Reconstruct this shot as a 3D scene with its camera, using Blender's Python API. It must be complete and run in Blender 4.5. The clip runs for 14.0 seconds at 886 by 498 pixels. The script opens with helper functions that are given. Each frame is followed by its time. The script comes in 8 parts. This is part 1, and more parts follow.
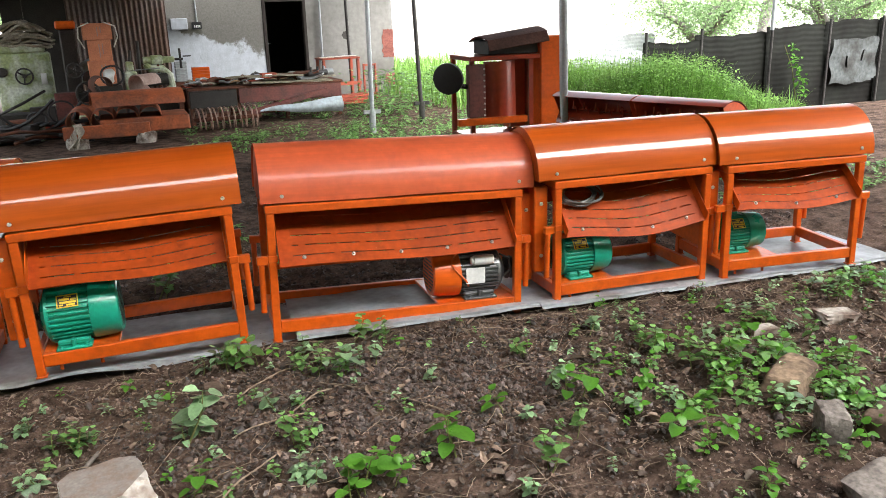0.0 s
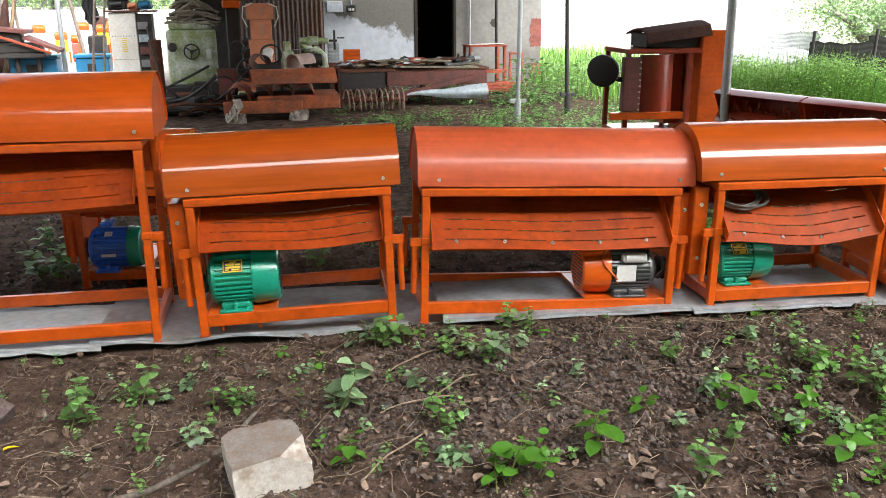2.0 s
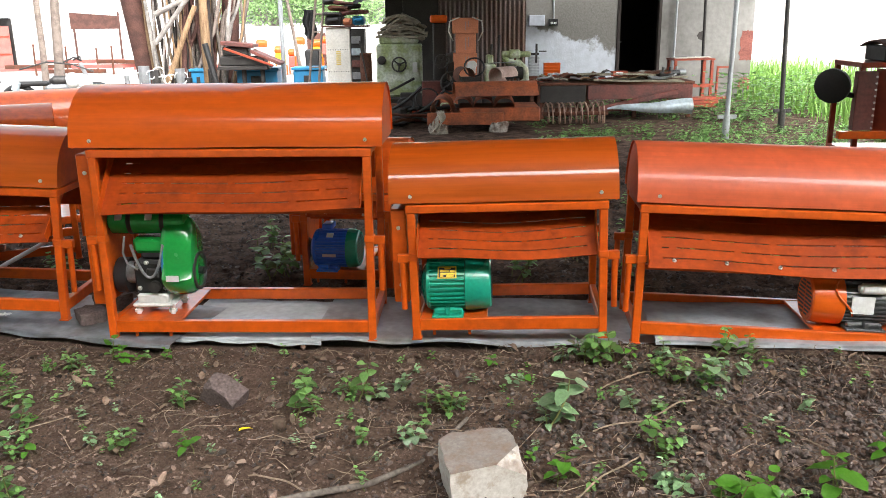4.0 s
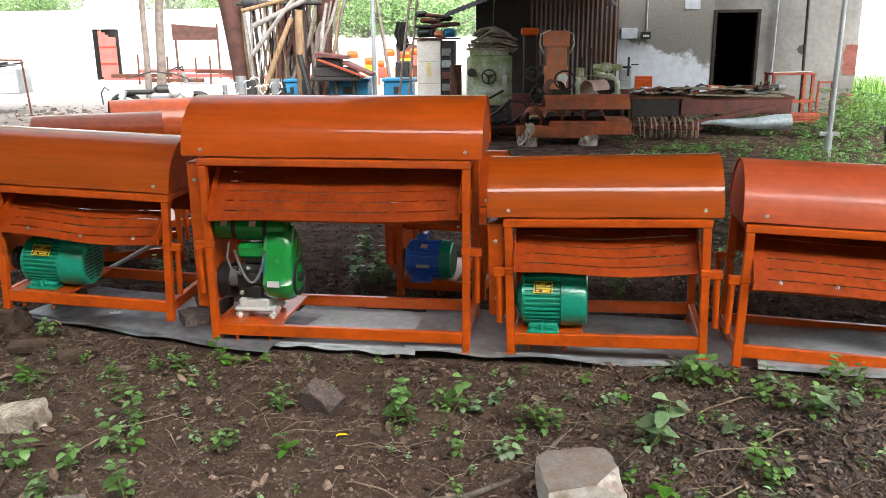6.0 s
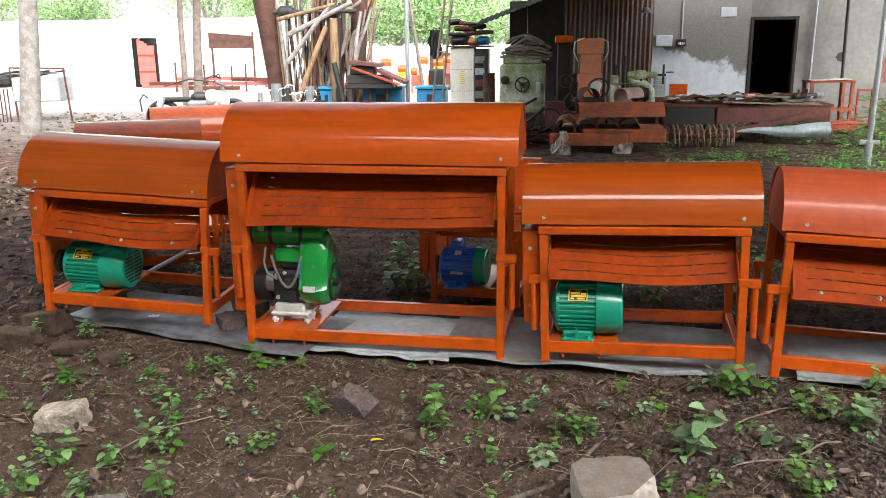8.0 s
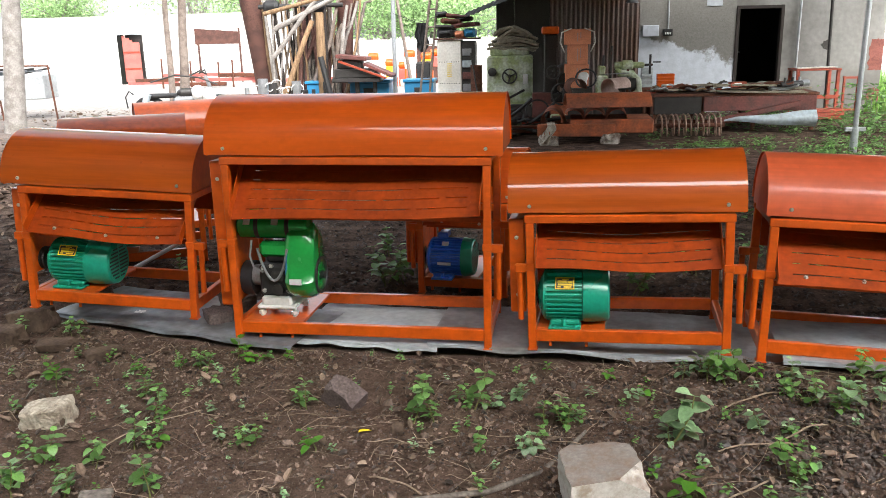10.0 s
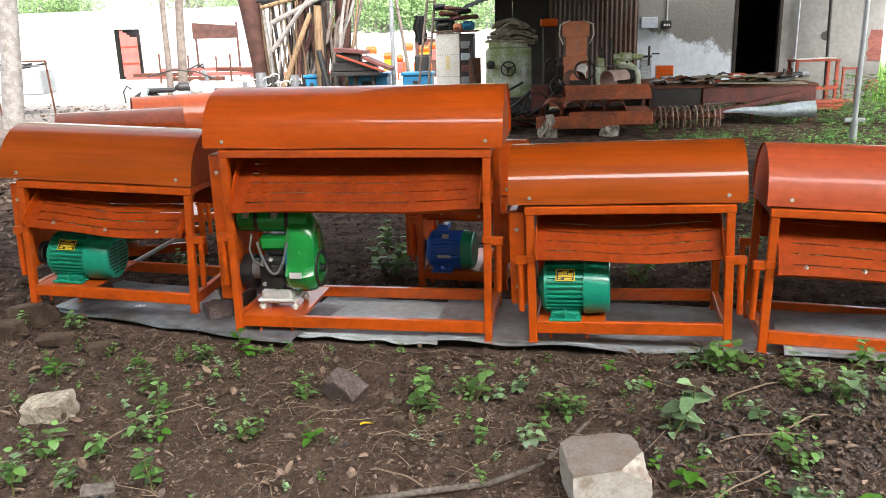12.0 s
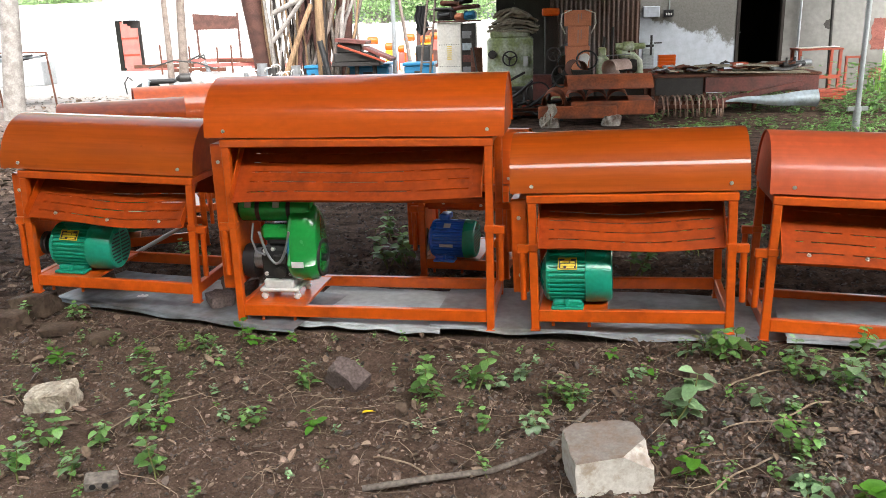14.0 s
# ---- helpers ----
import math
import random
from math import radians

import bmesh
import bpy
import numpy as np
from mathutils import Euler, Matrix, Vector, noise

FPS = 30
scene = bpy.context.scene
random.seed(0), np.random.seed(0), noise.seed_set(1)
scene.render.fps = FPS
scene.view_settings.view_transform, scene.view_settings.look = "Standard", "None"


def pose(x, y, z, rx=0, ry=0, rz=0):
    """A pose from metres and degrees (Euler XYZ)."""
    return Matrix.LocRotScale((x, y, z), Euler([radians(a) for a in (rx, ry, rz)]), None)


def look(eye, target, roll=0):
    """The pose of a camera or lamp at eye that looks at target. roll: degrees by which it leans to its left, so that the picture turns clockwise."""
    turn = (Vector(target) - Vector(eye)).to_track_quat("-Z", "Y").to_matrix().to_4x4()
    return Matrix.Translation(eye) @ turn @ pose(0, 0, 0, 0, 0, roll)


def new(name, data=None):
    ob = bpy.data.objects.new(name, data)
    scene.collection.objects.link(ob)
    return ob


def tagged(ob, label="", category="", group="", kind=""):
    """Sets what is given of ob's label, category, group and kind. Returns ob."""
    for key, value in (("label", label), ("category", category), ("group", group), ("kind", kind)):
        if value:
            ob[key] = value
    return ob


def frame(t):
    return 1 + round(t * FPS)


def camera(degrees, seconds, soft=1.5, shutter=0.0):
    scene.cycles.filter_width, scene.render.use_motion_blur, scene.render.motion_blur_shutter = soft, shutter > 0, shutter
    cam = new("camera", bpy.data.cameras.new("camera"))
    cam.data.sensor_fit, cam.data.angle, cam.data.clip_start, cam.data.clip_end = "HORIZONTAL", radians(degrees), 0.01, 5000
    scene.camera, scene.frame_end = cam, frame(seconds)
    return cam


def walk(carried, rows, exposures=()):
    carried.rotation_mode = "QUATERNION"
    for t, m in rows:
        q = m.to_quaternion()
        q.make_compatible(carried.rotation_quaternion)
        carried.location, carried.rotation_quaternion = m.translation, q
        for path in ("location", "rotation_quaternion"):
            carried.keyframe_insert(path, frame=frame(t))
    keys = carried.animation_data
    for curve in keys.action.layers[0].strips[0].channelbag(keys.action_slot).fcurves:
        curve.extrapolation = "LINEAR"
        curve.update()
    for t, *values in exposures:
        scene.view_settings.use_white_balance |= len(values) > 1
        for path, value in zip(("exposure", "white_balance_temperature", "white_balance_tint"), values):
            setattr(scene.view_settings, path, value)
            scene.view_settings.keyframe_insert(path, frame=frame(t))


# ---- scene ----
cam = camera(57.2, 14.0, soft=0.8)
PATH = [
    (0, (0.295, -0.155, 1.584), (1.051, 1.611, 1.026), -1.9),
    (0.5, (0.277, -0.141, 1.582), (0.98, 1.642, 1.012), -0.8),
    (1, (0.243, -0.13, 1.578), (0.859, 1.685, 1.004), -0.5),
    (1.5, (0.201, -0.111, 1.584), (0.743, 1.727, 1.01), -0.2),
    (2, (0.183, -0.102, 1.579), (0.645, 1.757, 1.002), -0.2),
    (2.5, (0.159, -0.092, 1.558), (0.515, 1.782, 0.957), -0.4),
    (3, (0.106, -0.074, 1.56), (0.325, 1.824, 0.969), -0.3),
    (3.2, (0.086, -0.068, 1.57), (0.253, 1.838, 0.991), -0.4),
    (5.5, (-0.012, -0.066, 1.576), (-0.128, 1.862, 1.055), -0.8),
    (6, (-0.043, -0.07, 1.584), (-0.215, 1.855, 1.07), -0.6),
    (6.5, (-0.066, -0.08, 1.588), (-0.292, 1.843, 1.086), -0.6),
    (7, (-0.076, -0.08, 1.59), (-0.325, 1.842, 1.094), -0.7),
    (9.5, (-0.032, -0.085, 1.564), (-0.269, 1.839, 1.069), -1.0),
    (10, (-0.038, -0.077, 1.563), (-0.264, 1.844, 1.053), -1.4),
    (10.5, (-0.033, -0.075, 1.56), (-0.257, 1.844, 1.044), -1.5),
    (11, (-0.039, -0.079, 1.559), (-0.262, 1.84, 1.042), -1.6),
    (11.5, (-0.041, -0.076, 1.56), (-0.264, 1.842, 1.038), -1.6),
    (12, (-0.043, -0.074, 1.556), (-0.267, 1.843, 1.031), -1.7),
    (12.5, (-0.042, -0.076, 1.554), (-0.267, 1.839, 1.023), -1.8),
    (13, (-0.045, -0.077, 1.555), (-0.27, 1.836, 1.018), -1.8),
    (13.5, (-0.047, -0.076, 1.553), (-0.274, 1.836, 1.012), -1.9),
    (14, (-0.043, -0.075, 1.545), (-0.272, 1.836, 0.999), -1.9),
]
walk(cam, [(t, look(eye, target, roll)) for t, eye, target, roll in PATH],
     exposures=((0.0, 2.33), (2.0, 2.3), (3.0, 2.5), (3.8, 2.4), (5.5, 2.07), (7.0, 2.07), (9.5, 2.11), (12.0, 2.2), (14.0, 2.25)))

# ---- light ----
def build_world():
    world = bpy.data.worlds.new("overcast_sky")
    scene.world = world
    world.use_nodes = True
    nt = world.node_tree
    sky = nt.nodes.new("ShaderNodeTexSky")
    sky.sky_type = "NISHITA"
    sky.sun_disc = False
    sky.sun_elevation, sky.sun_rotation = radians(42), radians(152)
    sky.air_density, sky.dust_density = 1.0, 3.0
    grey = nt.nodes.new("ShaderNodeHueSaturation")
    grey.inputs["Saturation"].default_value = 0.3
    nt.links.new(sky.outputs[0], grey.inputs["Color"])
    nt.links.new(grey.outputs[0], nt.nodes["Background"].inputs["Color"])
    nt.nodes["Background"].inputs["Strength"].default_value = SKY
    sun = bpy.data.lights.new("sun", "SUN")
    sun.energy, sun.angle, sun.color = SUN, radians(74), (1.0, 0.985, 0.965)
    ob = new("sun", sun)
    ob.matrix_world = look((9.0, -16.8, 17.0), (0, 0, 0))


SKY, SUN = 0.115, 2.35
build_world()


# ---- materials ----
def surface(name, base, rough=0.6, metal=0.0, other=None, big=2.5, grain=60.0, mix=0.5, speck=0.25, bump=0.1, bump_scale=80.0,
            coat=0.0, vary=0.0, stretch=(1, 1, 1), island=False, translucent=0.0, wear=0.0, brush=0.0, spec=None):
    """A procedural surface: a base colour, a second tone in large soft patches, fine grain, relief and an uneven gloss."""
    m = bpy.data.materials.new(name)
    m.use_nodes = True
    nt = m.node_tree
    N, L = nt.nodes, nt.links
    b = N["Principled BSDF"]
    co = N.new("ShaderNodeTexCoord")
    mp = N.new("ShaderNodeMapping")
    mp.inputs["Scale"].default_value = stretch
    L.new(co.outputs["Object"], mp.inputs["Vector"])
    n1, n2, n3 = (N.new("ShaderNodeTexNoise") for _ in range(3))
    for n, sc, d in ((n1, big, 5), (n2, grain, 4), (n3, bump_scale, 5)):
        n.inputs["Scale"].default_value, n.inputs["Detail"].default_value = sc, d
        L.new(mp.outputs[0], n.inputs["Vector"])
    r1 = N.new("ShaderNodeValToRGB")
    r1.color_ramp.elements[0].position, r1.color_ramp.elements[1].position = 0.42, 0.62
    L.new(n1.outputs["Fac"], r1.inputs["Fac"])
    mul = N.new("ShaderNodeMath")
    mul.operation = "MULTIPLY"
    mul.inputs[1].default_value = mix
    L.new(r1.outputs["Color"], mul.inputs[0])
    mx = N.new("ShaderNodeMix")
    mx.data_type = "RGBA"
    other = other or tuple(c * 0.6 for c in base)
    mx.inputs["A"].default_value, mx.inputs["B"].default_value = (*base, 1), (*other, 1)
    L.new(mul.outputs[0], mx.inputs["Factor"])
    hsv = N.new("ShaderNodeHueSaturation")
    L.new(mx.outputs["Result"], hsv.inputs["Color"])
    mr = N.new("ShaderNodeMapRange")
    mr.inputs["From Min"].default_value, mr.inputs["From Max"].default_value = 0.3, 0.7
    mr.inputs["To Min"].default_value, mr.inputs["To Max"].default_value = 1 - speck, 1 + speck
    L.new(n2.outputs["Fac"], mr.inputs["Value"])
    value = mr.outputs[0]
    if vary:
        rnd = N.new("ShaderNodeNewGeometry") if island else N.new("ShaderNodeObjectInfo")
        rr = N.new("ShaderNodeMapRange")
        rr.inputs["To Min"].default_value, rr.inputs["To Max"].default_value = 1 - vary, 1 + vary
        L.new(rnd.outputs["Random Per Island" if island else "Random"], rr.inputs["Value"])
        mm = N.new("ShaderNodeMath")
        mm.operation = "MULTIPLY"
        L.new(value, mm.inputs[0])
        L.new(rr.outputs[0], mm.inputs[1])
        value = mm.outputs[0]
    L.new(value, hsv.inputs["Value"])
    tint = hsv.outputs[0]
    if wear:
        # smears of grease and soil, and small pale scuffs
        for sc, lo, hi, amount, col in ((7.0, 0.52, 0.72, wear, (base[0] * 0.22, base[1] * 0.25, base[2])), (55.0, 0.68, 0.74, wear * 0.6, (0.62, 0.40, 0.28))):
            nw = N.new("ShaderNodeTexNoise")
            nw.inputs["Scale"].default_value, nw.inputs["Detail"].default_value, nw.inputs["Roughness"].default_value = sc, 8, 0.65
            L.new(mp.outputs[0], nw.inputs["Vector"])
            rw = N.new("ShaderNodeMapRange")
            rw.inputs["From Min"].default_value, rw.inputs["From Max"].default_value, rw.inputs["To Max"].default_value = lo, hi, amount
            L.new(nw.outputs["Fac"], rw.inputs["Value"])
            mw = N.new("ShaderNodeMix")
            mw.data_type = "RGBA"
            L.new(rw.outputs[0], mw.inputs["Factor"])
            L.new(tint, mw.inputs["A"])
            mw.inputs["B"].default_value = (*col, 1)
            tint = mw.outputs["Result"]
    if brush:
        # long streaks of a wide brush along the sheet, and drips of thinner paint
        for sc, st, lo, hi, col in ((1.0, (1.6, 34.0, 34.0), 0.44, 0.66, tuple(c * 0.60 for c in base)), (1.0, (0.9, 11.0, 11.0), 0.50, 0.70, tuple(c * 0.72 for c in base)), (1.0, (26.0, 26.0, 26.0), 0.66, 0.80, tuple(c * 0.40 for c in base))):
            ms = N.new("ShaderNodeMapping")
            ms.inputs["Scale"].default_value = st
            L.new(co.outputs["Object"], ms.inputs["Vector"])
            nb = N.new("ShaderNodeTexNoise")
            nb.inputs["Scale"].default_value, nb.inputs["Detail"].default_value, nb.inputs["Roughness"].default_value = sc, 6, 0.6
            L.new(ms.outputs[0], nb.inputs["Vector"])
            rb = N.new("ShaderNodeMapRange")
            rb.inputs["From Min"].default_value, rb.inputs["From Max"].default_value, rb.inputs["To Max"].default_value = lo, hi, brush
            L.new(nb.outputs["Fac"], rb.inputs["Value"])
            mb = N.new("ShaderNodeMix")
            mb.data_type = "RGBA"
            L.new(rb.outputs[0], mb.inputs["Factor"])
            L.new(tint, mb.inputs["A"])
            mb.inputs["B"].default_value = (*col, 1)
            tint = mb.outputs["Result"]
    L.new(tint, b.inputs["Base Color"])
    rg = N.new("ShaderNodeMapRange")
    rg.inputs["To Min"].default_value, rg.inputs["To Max"].default_value = max(0.05, rough - 0.12), min(1, rough + 0.15)
    L.new(n1.outputs["Fac"], rg.inputs["Value"])
    L.new(rg.outputs[0], b.inputs["Roughness"])
    b.inputs["Metallic"].default_value = metal
    b.inputs["Specular IOR Level"].default_value = spec if spec is not None else (0.5 if rough < 0.6 else 0.2)
    b.inputs["Coat Weight"].default_value = coat
    b.inputs["Coat Roughness"].default_value = 0.06
    if bump:
        bp = N.new("ShaderNodeBump")
        bp.inputs["Strength"].default_value, bp.inputs["Distance"].default_value = bump, 0.01
        L.new(n3.outputs["Fac"], bp.inputs["Height"])
        L.new(bp.outputs[0], b.inputs["Normal"])
    if translucent:
        tr = N.new("ShaderNodeBsdfTranslucent")
        L.new(hsv.outputs[0], tr.inputs["Color"])
        ms = N.new("ShaderNodeMixShader")
        ms.inputs["Fac"].default_value = translucent
        L.new(b.outputs[0], ms.inputs[1])
        L.new(tr.outputs[0], ms.inputs[2])
        L.new(ms.outputs[0], N["Material Output"].inputs["Surface"])
    return m


ORANGE = surface("orange_paint", (0.65, 0.102, 0.006), 0.34, other=(0.50, 0.074, 0.005), big=3.5, grain=30, mix=0.5, speck=0.12, bump=0.04, bump_scale=25, coat=0.5, wear=0.38, brush=0.25, spec=0.35)
ORANGE_DEEP = surface("orange_cover_paint", (0.53, 0.092, 0.005), 0.42, other=(0.44, 0.070, 0.005), big=1.2, grain=14, mix=0.4, speck=0.05, bump=0.004, bump_scale=8, coat=1.0, stretch=(1, 2.2, 2.2), wear=0.12, brush=0.55, spec=0.22)
RED_ORANGE = surface("red_orange_cover_paint", (0.70, 0.108, 0.006), 0.42, other=(0.60, 0.088, 0.006), big=1.4, grain=18, mix=0.5, speck=0.06, bump=0.008, bump_scale=10, coat=0.7, stretch=(1, 2, 2), wear=0.12, brush=0.32, spec=0.25)
PRIMER = surface("dull_red_primer", (0.64, 0.116, 0.040), 0.44, other=(0.56, 0.090, 0.030), big=3.0, grain=22, mix=0.6, speck=0.10, bump=0.03, bump_scale=24, coat=0.25, wear=0.2, brush=0.35, spec=0.4)
SCREEN = surface("worn_orange_screen", (0.40, 0.058, 0.006), 0.42, other=(0.24, 0.034, 0.005), big=4.0, grain=35, mix=0.6, speck=0.16, bump=0.06, bump_scale=40, wear=0.7, brush=0.4, spec=0.22)
DARK_RED = surface("dark_red_paint", (0.30, 0.036, 0.013), 0.3, other=(0.18, 0.022, 0.010), big=3, grain=25, mix=0.6, speck=0.12, bump=0.03, coat=0.6)
GREEN_MOTOR = surface("green_motor_paint", (0.010, 0.33, 0.21), 0.28, other=(0.008, 0.25, 0.17), big=6, grain=60, mix=0.5, speck=0.08, bump=0.03, coat=0.4)
GREEN_ENGINE = surface("bright_green_engine_paint", (0.012, 0.31, 0.055), 0.22, other=(0.010, 0.25, 0.045), big=6, grain=60, mix=0.5, speck=0.08, bump=0.02, coat=0.6)
BLUE_MOTOR = surface("blue_motor_paint", (0.035, 0.18, 0.80), 0.3, other=(0.03, 0.13, 0.65), big=6, grain=60, speck=0.08, bump=0.03, coat=0.4)
GREY_CAST = surface("grey_cast_aluminium", (0.28, 0.29, 0.30), 0.45, metal=0.5, big=8, grain=90, speck=0.15)
DARK_CAST = surface("dark_cast_aluminium", (0.15, 0.155, 0.16), 0.38, metal=0.6, other=(0.09, 0.09, 0.09), big=8, grain=90, speck=0.15)
WHITE_METAL = surface("white_painted_metal", (0.72, 0.73, 0.72), 0.4, other=(0.55, 0.55, 0.52), big=4, speck=0.08)
CHROME = surface("zinc_bolt", (0.74, 0.74, 0.72), 0.28, metal=0.6, other=(0.45, 0.43, 0.40), big=60, speck=0.15, bump=0)
BLACK = surface("black_rubber", (0.018, 0.018, 0.019), 0.5, big=8, speck=0.2)
CABLE = surface("grey_cable_sheath", (0.13, 0.135, 0.13), 0.4, other=(0.07, 0.07, 0.07), big=30, speck=0.15, bump=0)
YELLOW = surface("yellow_label", (0.75, 0.55, 0.02), 0.4, big=12, mix=0.3, speck=0.05, bump=0)
GALV = surface("galvanised_sheet", (0.36, 0.385, 0.405), 0.42, metal=0.3, other=(0.19, 0.175, 0.16), big=4, grain=25, mix=0.8, speck=0.15, bump=0.12, bump_scale=12)
# dirty pale sheet, its base lowered in place of shade from trees
PATCH = surface("dirty_shaded_patch_sheet", (0.085, 0.095, 0.095), 0.6, metal=0.2, other=(0.035, 0.035, 0.032), big=3.5, grain=18, mix=0.9, speck=0.35, bump=0.4, bump_scale=8)
OLD_SHEET = surface("crumpled_blue_grey_sheet", (0.235, 0.26, 0.285), 0.36, metal=0.35, other=(0.10, 0.085, 0.075), big=3.2, grain=16, mix=0.9, speck=0.3, bump=0.5, bump_scale=7)
PIPE = surface("galvanised_pipe", (0.42, 0.45, 0.47), 0.4, metal=0.5, other=(0.28, 0.29, 0.29), big=4, speck=0.12, bump=0.04)
COIL = surface("bare_rusty_coil_steel", (0.36, 0.25, 0.20), 0.55, other=(0.20, 0.10, 0.065), big=9, grain=50, mix=0.7, speck=0.25, metal=0.2)
MAROON = surface("dark_maroon_beam_paint", (0.15, 0.045, 0.036), 0.55, other=(0.075, 0.035, 0.03), big=5, grain=35, mix=0.8, speck=0.3, bump=0.15)
BLUE_SHEET = surface("dusty_pale_blue_sheet", (0.40, 0.48, 0.53), 0.5, other=(0.27, 0.30, 0.30), big=4, grain=20, mix=0.7, speck=0.2, metal=0.2)
SHELL = surface("rusty_orange_shell", (0.40, 0.105, 0.040), 0.55, other=(0.17, 0.065, 0.040), big=5, grain=35, mix=0.8, speck=0.25, bump=0.15)
PINK_GREY = surface("pinkish_grey_primer", (0.46, 0.34, 0.30), 0.6, other=(0.30, 0.20, 0.17), big=6, grain=40, mix=0.6, speck=0.15)
RUST = surface("rusty_steel", (0.13, 0.05, 0.03), 0.7, other=(0.07, 0.035, 0.025), big=6, grain=50, mix=0.8, speck=0.3, bump=0.2)
DARK_STEEL = surface("dark_oily_steel", (0.045, 0.042, 0.04), 0.5, metal=0.3, big=6, speck=0.3, bump=0.15)
PLASTER = surface("stained_plaster", (0.205, 0.20, 0.188), 0.85, other=(0.115, 0.110, 0.099), big=0.9, grain=12, mix=0.8, speck=0.12, bump=0.25, bump_scale=20)
LIMEWASH = surface("pale_blue_limewash", (0.50, 0.54, 0.60), 0.8, other=(0.30, 0.32, 0.34), big=2.2, grain=15, mix=0.7, speck=0.10, bump=0.3, bump_scale=18)
THIN_BARK = surface("brown_grey_bark", (0.22, 0.18, 0.155), 0.9, other=(0.13, 0.10, 0.085), big=7, grain=40, mix=0.7, speck=0.2, bump=0.5, bump_scale=35)
BRICK_RED = surface("exposed_red_brick", (0.20, 0.075, 0.06), 0.9, big=6, speck=0.25, bump=0.3)
CORRUGATED = surface("brown_corrugated_sheet", (0.19, 0.155, 0.145), 0.6, other=(0.17, 0.095, 0.065), big=1.5, grain=30, mix=0.7, speck=0.25, bump=0.1)
# near-black base stands in for tree shade on the fence and lean-to shade
FENCE_DARK = surface("shade_dark_weathered_sheet", (0.010, 0.011, 0.0085), 0.85, other=(0.005, 0.0045, 0.0035), big=1.6, grain=9, mix=0.9, speck=0.35, bump=0.06)
FENCE_PALE = surface("pale_grey_sheet", (0.42, 0.45, 0.46), 0.6, other=(0.28, 0.29, 0.29), big=2, grain=22, mix=0.7, speck=0.15, bump=0.1)
WOOD = surface("weathered_pole_wood", (0.25, 0.165, 0.095), 0.8, other=(0.12, 0.072, 0.042), big=5, grain=60, mix=0.7, speck=0.3, bump=0.3, stretch=(6, 6, 0.7), vary=0.45)
WOOD_DARK = surface("reddish_brown_timber", (0.10, 0.048, 0.038), 0.75, other=(0.055, 0.030, 0.026), big=5, grain=60, mix=0.7, speck=0.25, bump=0.3)
BARK = surface("pale_grey_bark", (0.29, 0.27, 0.25), 0.9, other=(0.16, 0.14, 0.125), big=7, grain=40, mix=0.7, speck=0.2, bump=0.5, bump_scale=35)
STONE = surface("pale_broken_stone", (0.43, 0.39, 0.345), 0.85, other=(0.125, 0.082, 0.062), big=10, grain=45, mix=0.9, speck=0.35, bump=0.5, bump_scale=40)
STONE_PALE = surface("rough_sandy_stone", (0.47, 0.42, 0.34), 0.9, other=(0.20, 0.155, 0.115), big=16, grain=70, mix=0.7, speck=0.35, bump=0.9, bump_scale=50)
STONE_DARK = surface("dark_basalt", (0.14, 0.107, 0.100), 0.8, other=(0.085, 0.064, 0.060), big=12, grain=80, speck=0.35, bump=0.6, bump_scale=90)
STONE_BROWN = surface("soil_stained_rock", (0.12, 0.085, 0.062), 0.9, other=(0.06, 0.040, 0.030), big=7, grain=50, mix=0.8, speck=0.3, bump=0.5, bump_scale=50)
STONE_TAN = surface("broken_tan_rock", (0.26, 0.185, 0.125), 0.85, other=(0.085, 0.058, 0.042), big=9, grain=50, mix=0.9, speck=0.35, bump=0.8, bump_scale=30)
STONE_GREY = surface("rough_grey_rock", (0.20, 0.175, 0.155), 0.85, other=(0.085, 0.068, 0.058), big=10, grain=60, mix=0.8, speck=0.35, bump=0.7, bump_scale=45)
GREY_WOOD = surface("dark_grey_dead_wood", (0.17, 0.145, 0.125), 0.85, other=(0.06, 0.047, 0.04), big=9, grain=70, speck=0.3, bump=0.5)
CLOD = surface("soil_clods", (0.185, 0.126, 0.096), 0.5, other=(0.042, 0.027, 0.021), big=20, grain=140, mix=0.8, speck=0.35, bump=0.5, vary=0.75, island=True)
DARK_WOOD = surface("blackened_door_wood", (0.035, 0.028, 0.025), 0.7, big=5, grain=50, speck=0.3, bump=0.2)
PEBBLE = surface("pebbles", (0.088, 0.064, 0.053), 0.5, other=(0.045, 0.031, 0.026), big=20, grain=120, mix=0.6, speck=0.25, bump=0.3, vary=0.65, island=True)
LITTER = surface("dry_leaf_litter", (0.175, 0.125, 0.092), 0.6, other=(0.065, 0.045, 0.034), big=15, grain=90, speck=0.25, vary=0.8, island=True)
TWIG = surface("dry_twigs", (0.27, 0.205, 0.150), 0.8, other=(0.13, 0.092, 0.065), big=20, speck=0.25, vary=0.6, island=True)
LEAF = surface("weed_leaf", (0.145, 0.30, 0.075), 0.34, other=(0.21, 0.38, 0.13), big=14, grain=150, mix=0.6, speck=0.18, bump=0.15, vary=0.55, island=True, translucent=0.3)
LEAF_PALE = surface("pale_weed_leaf", (0.21, 0.35, 0.17), 0.30, other=(0.33, 0.46, 0.28), big=14, grain=150, speck=0.2, bump=0.2, vary=0.55, island=True, translucent=0.25)
LEAF_BRIGHT = surface("fresh_weed_leaf", (0.105, 0.29, 0.03), 0.4, other=(0.075, 0.21, 0.025), big=14, grain=150, speck=0.12, bump=0.12, vary=0.2, island=True, translucent=0.35)
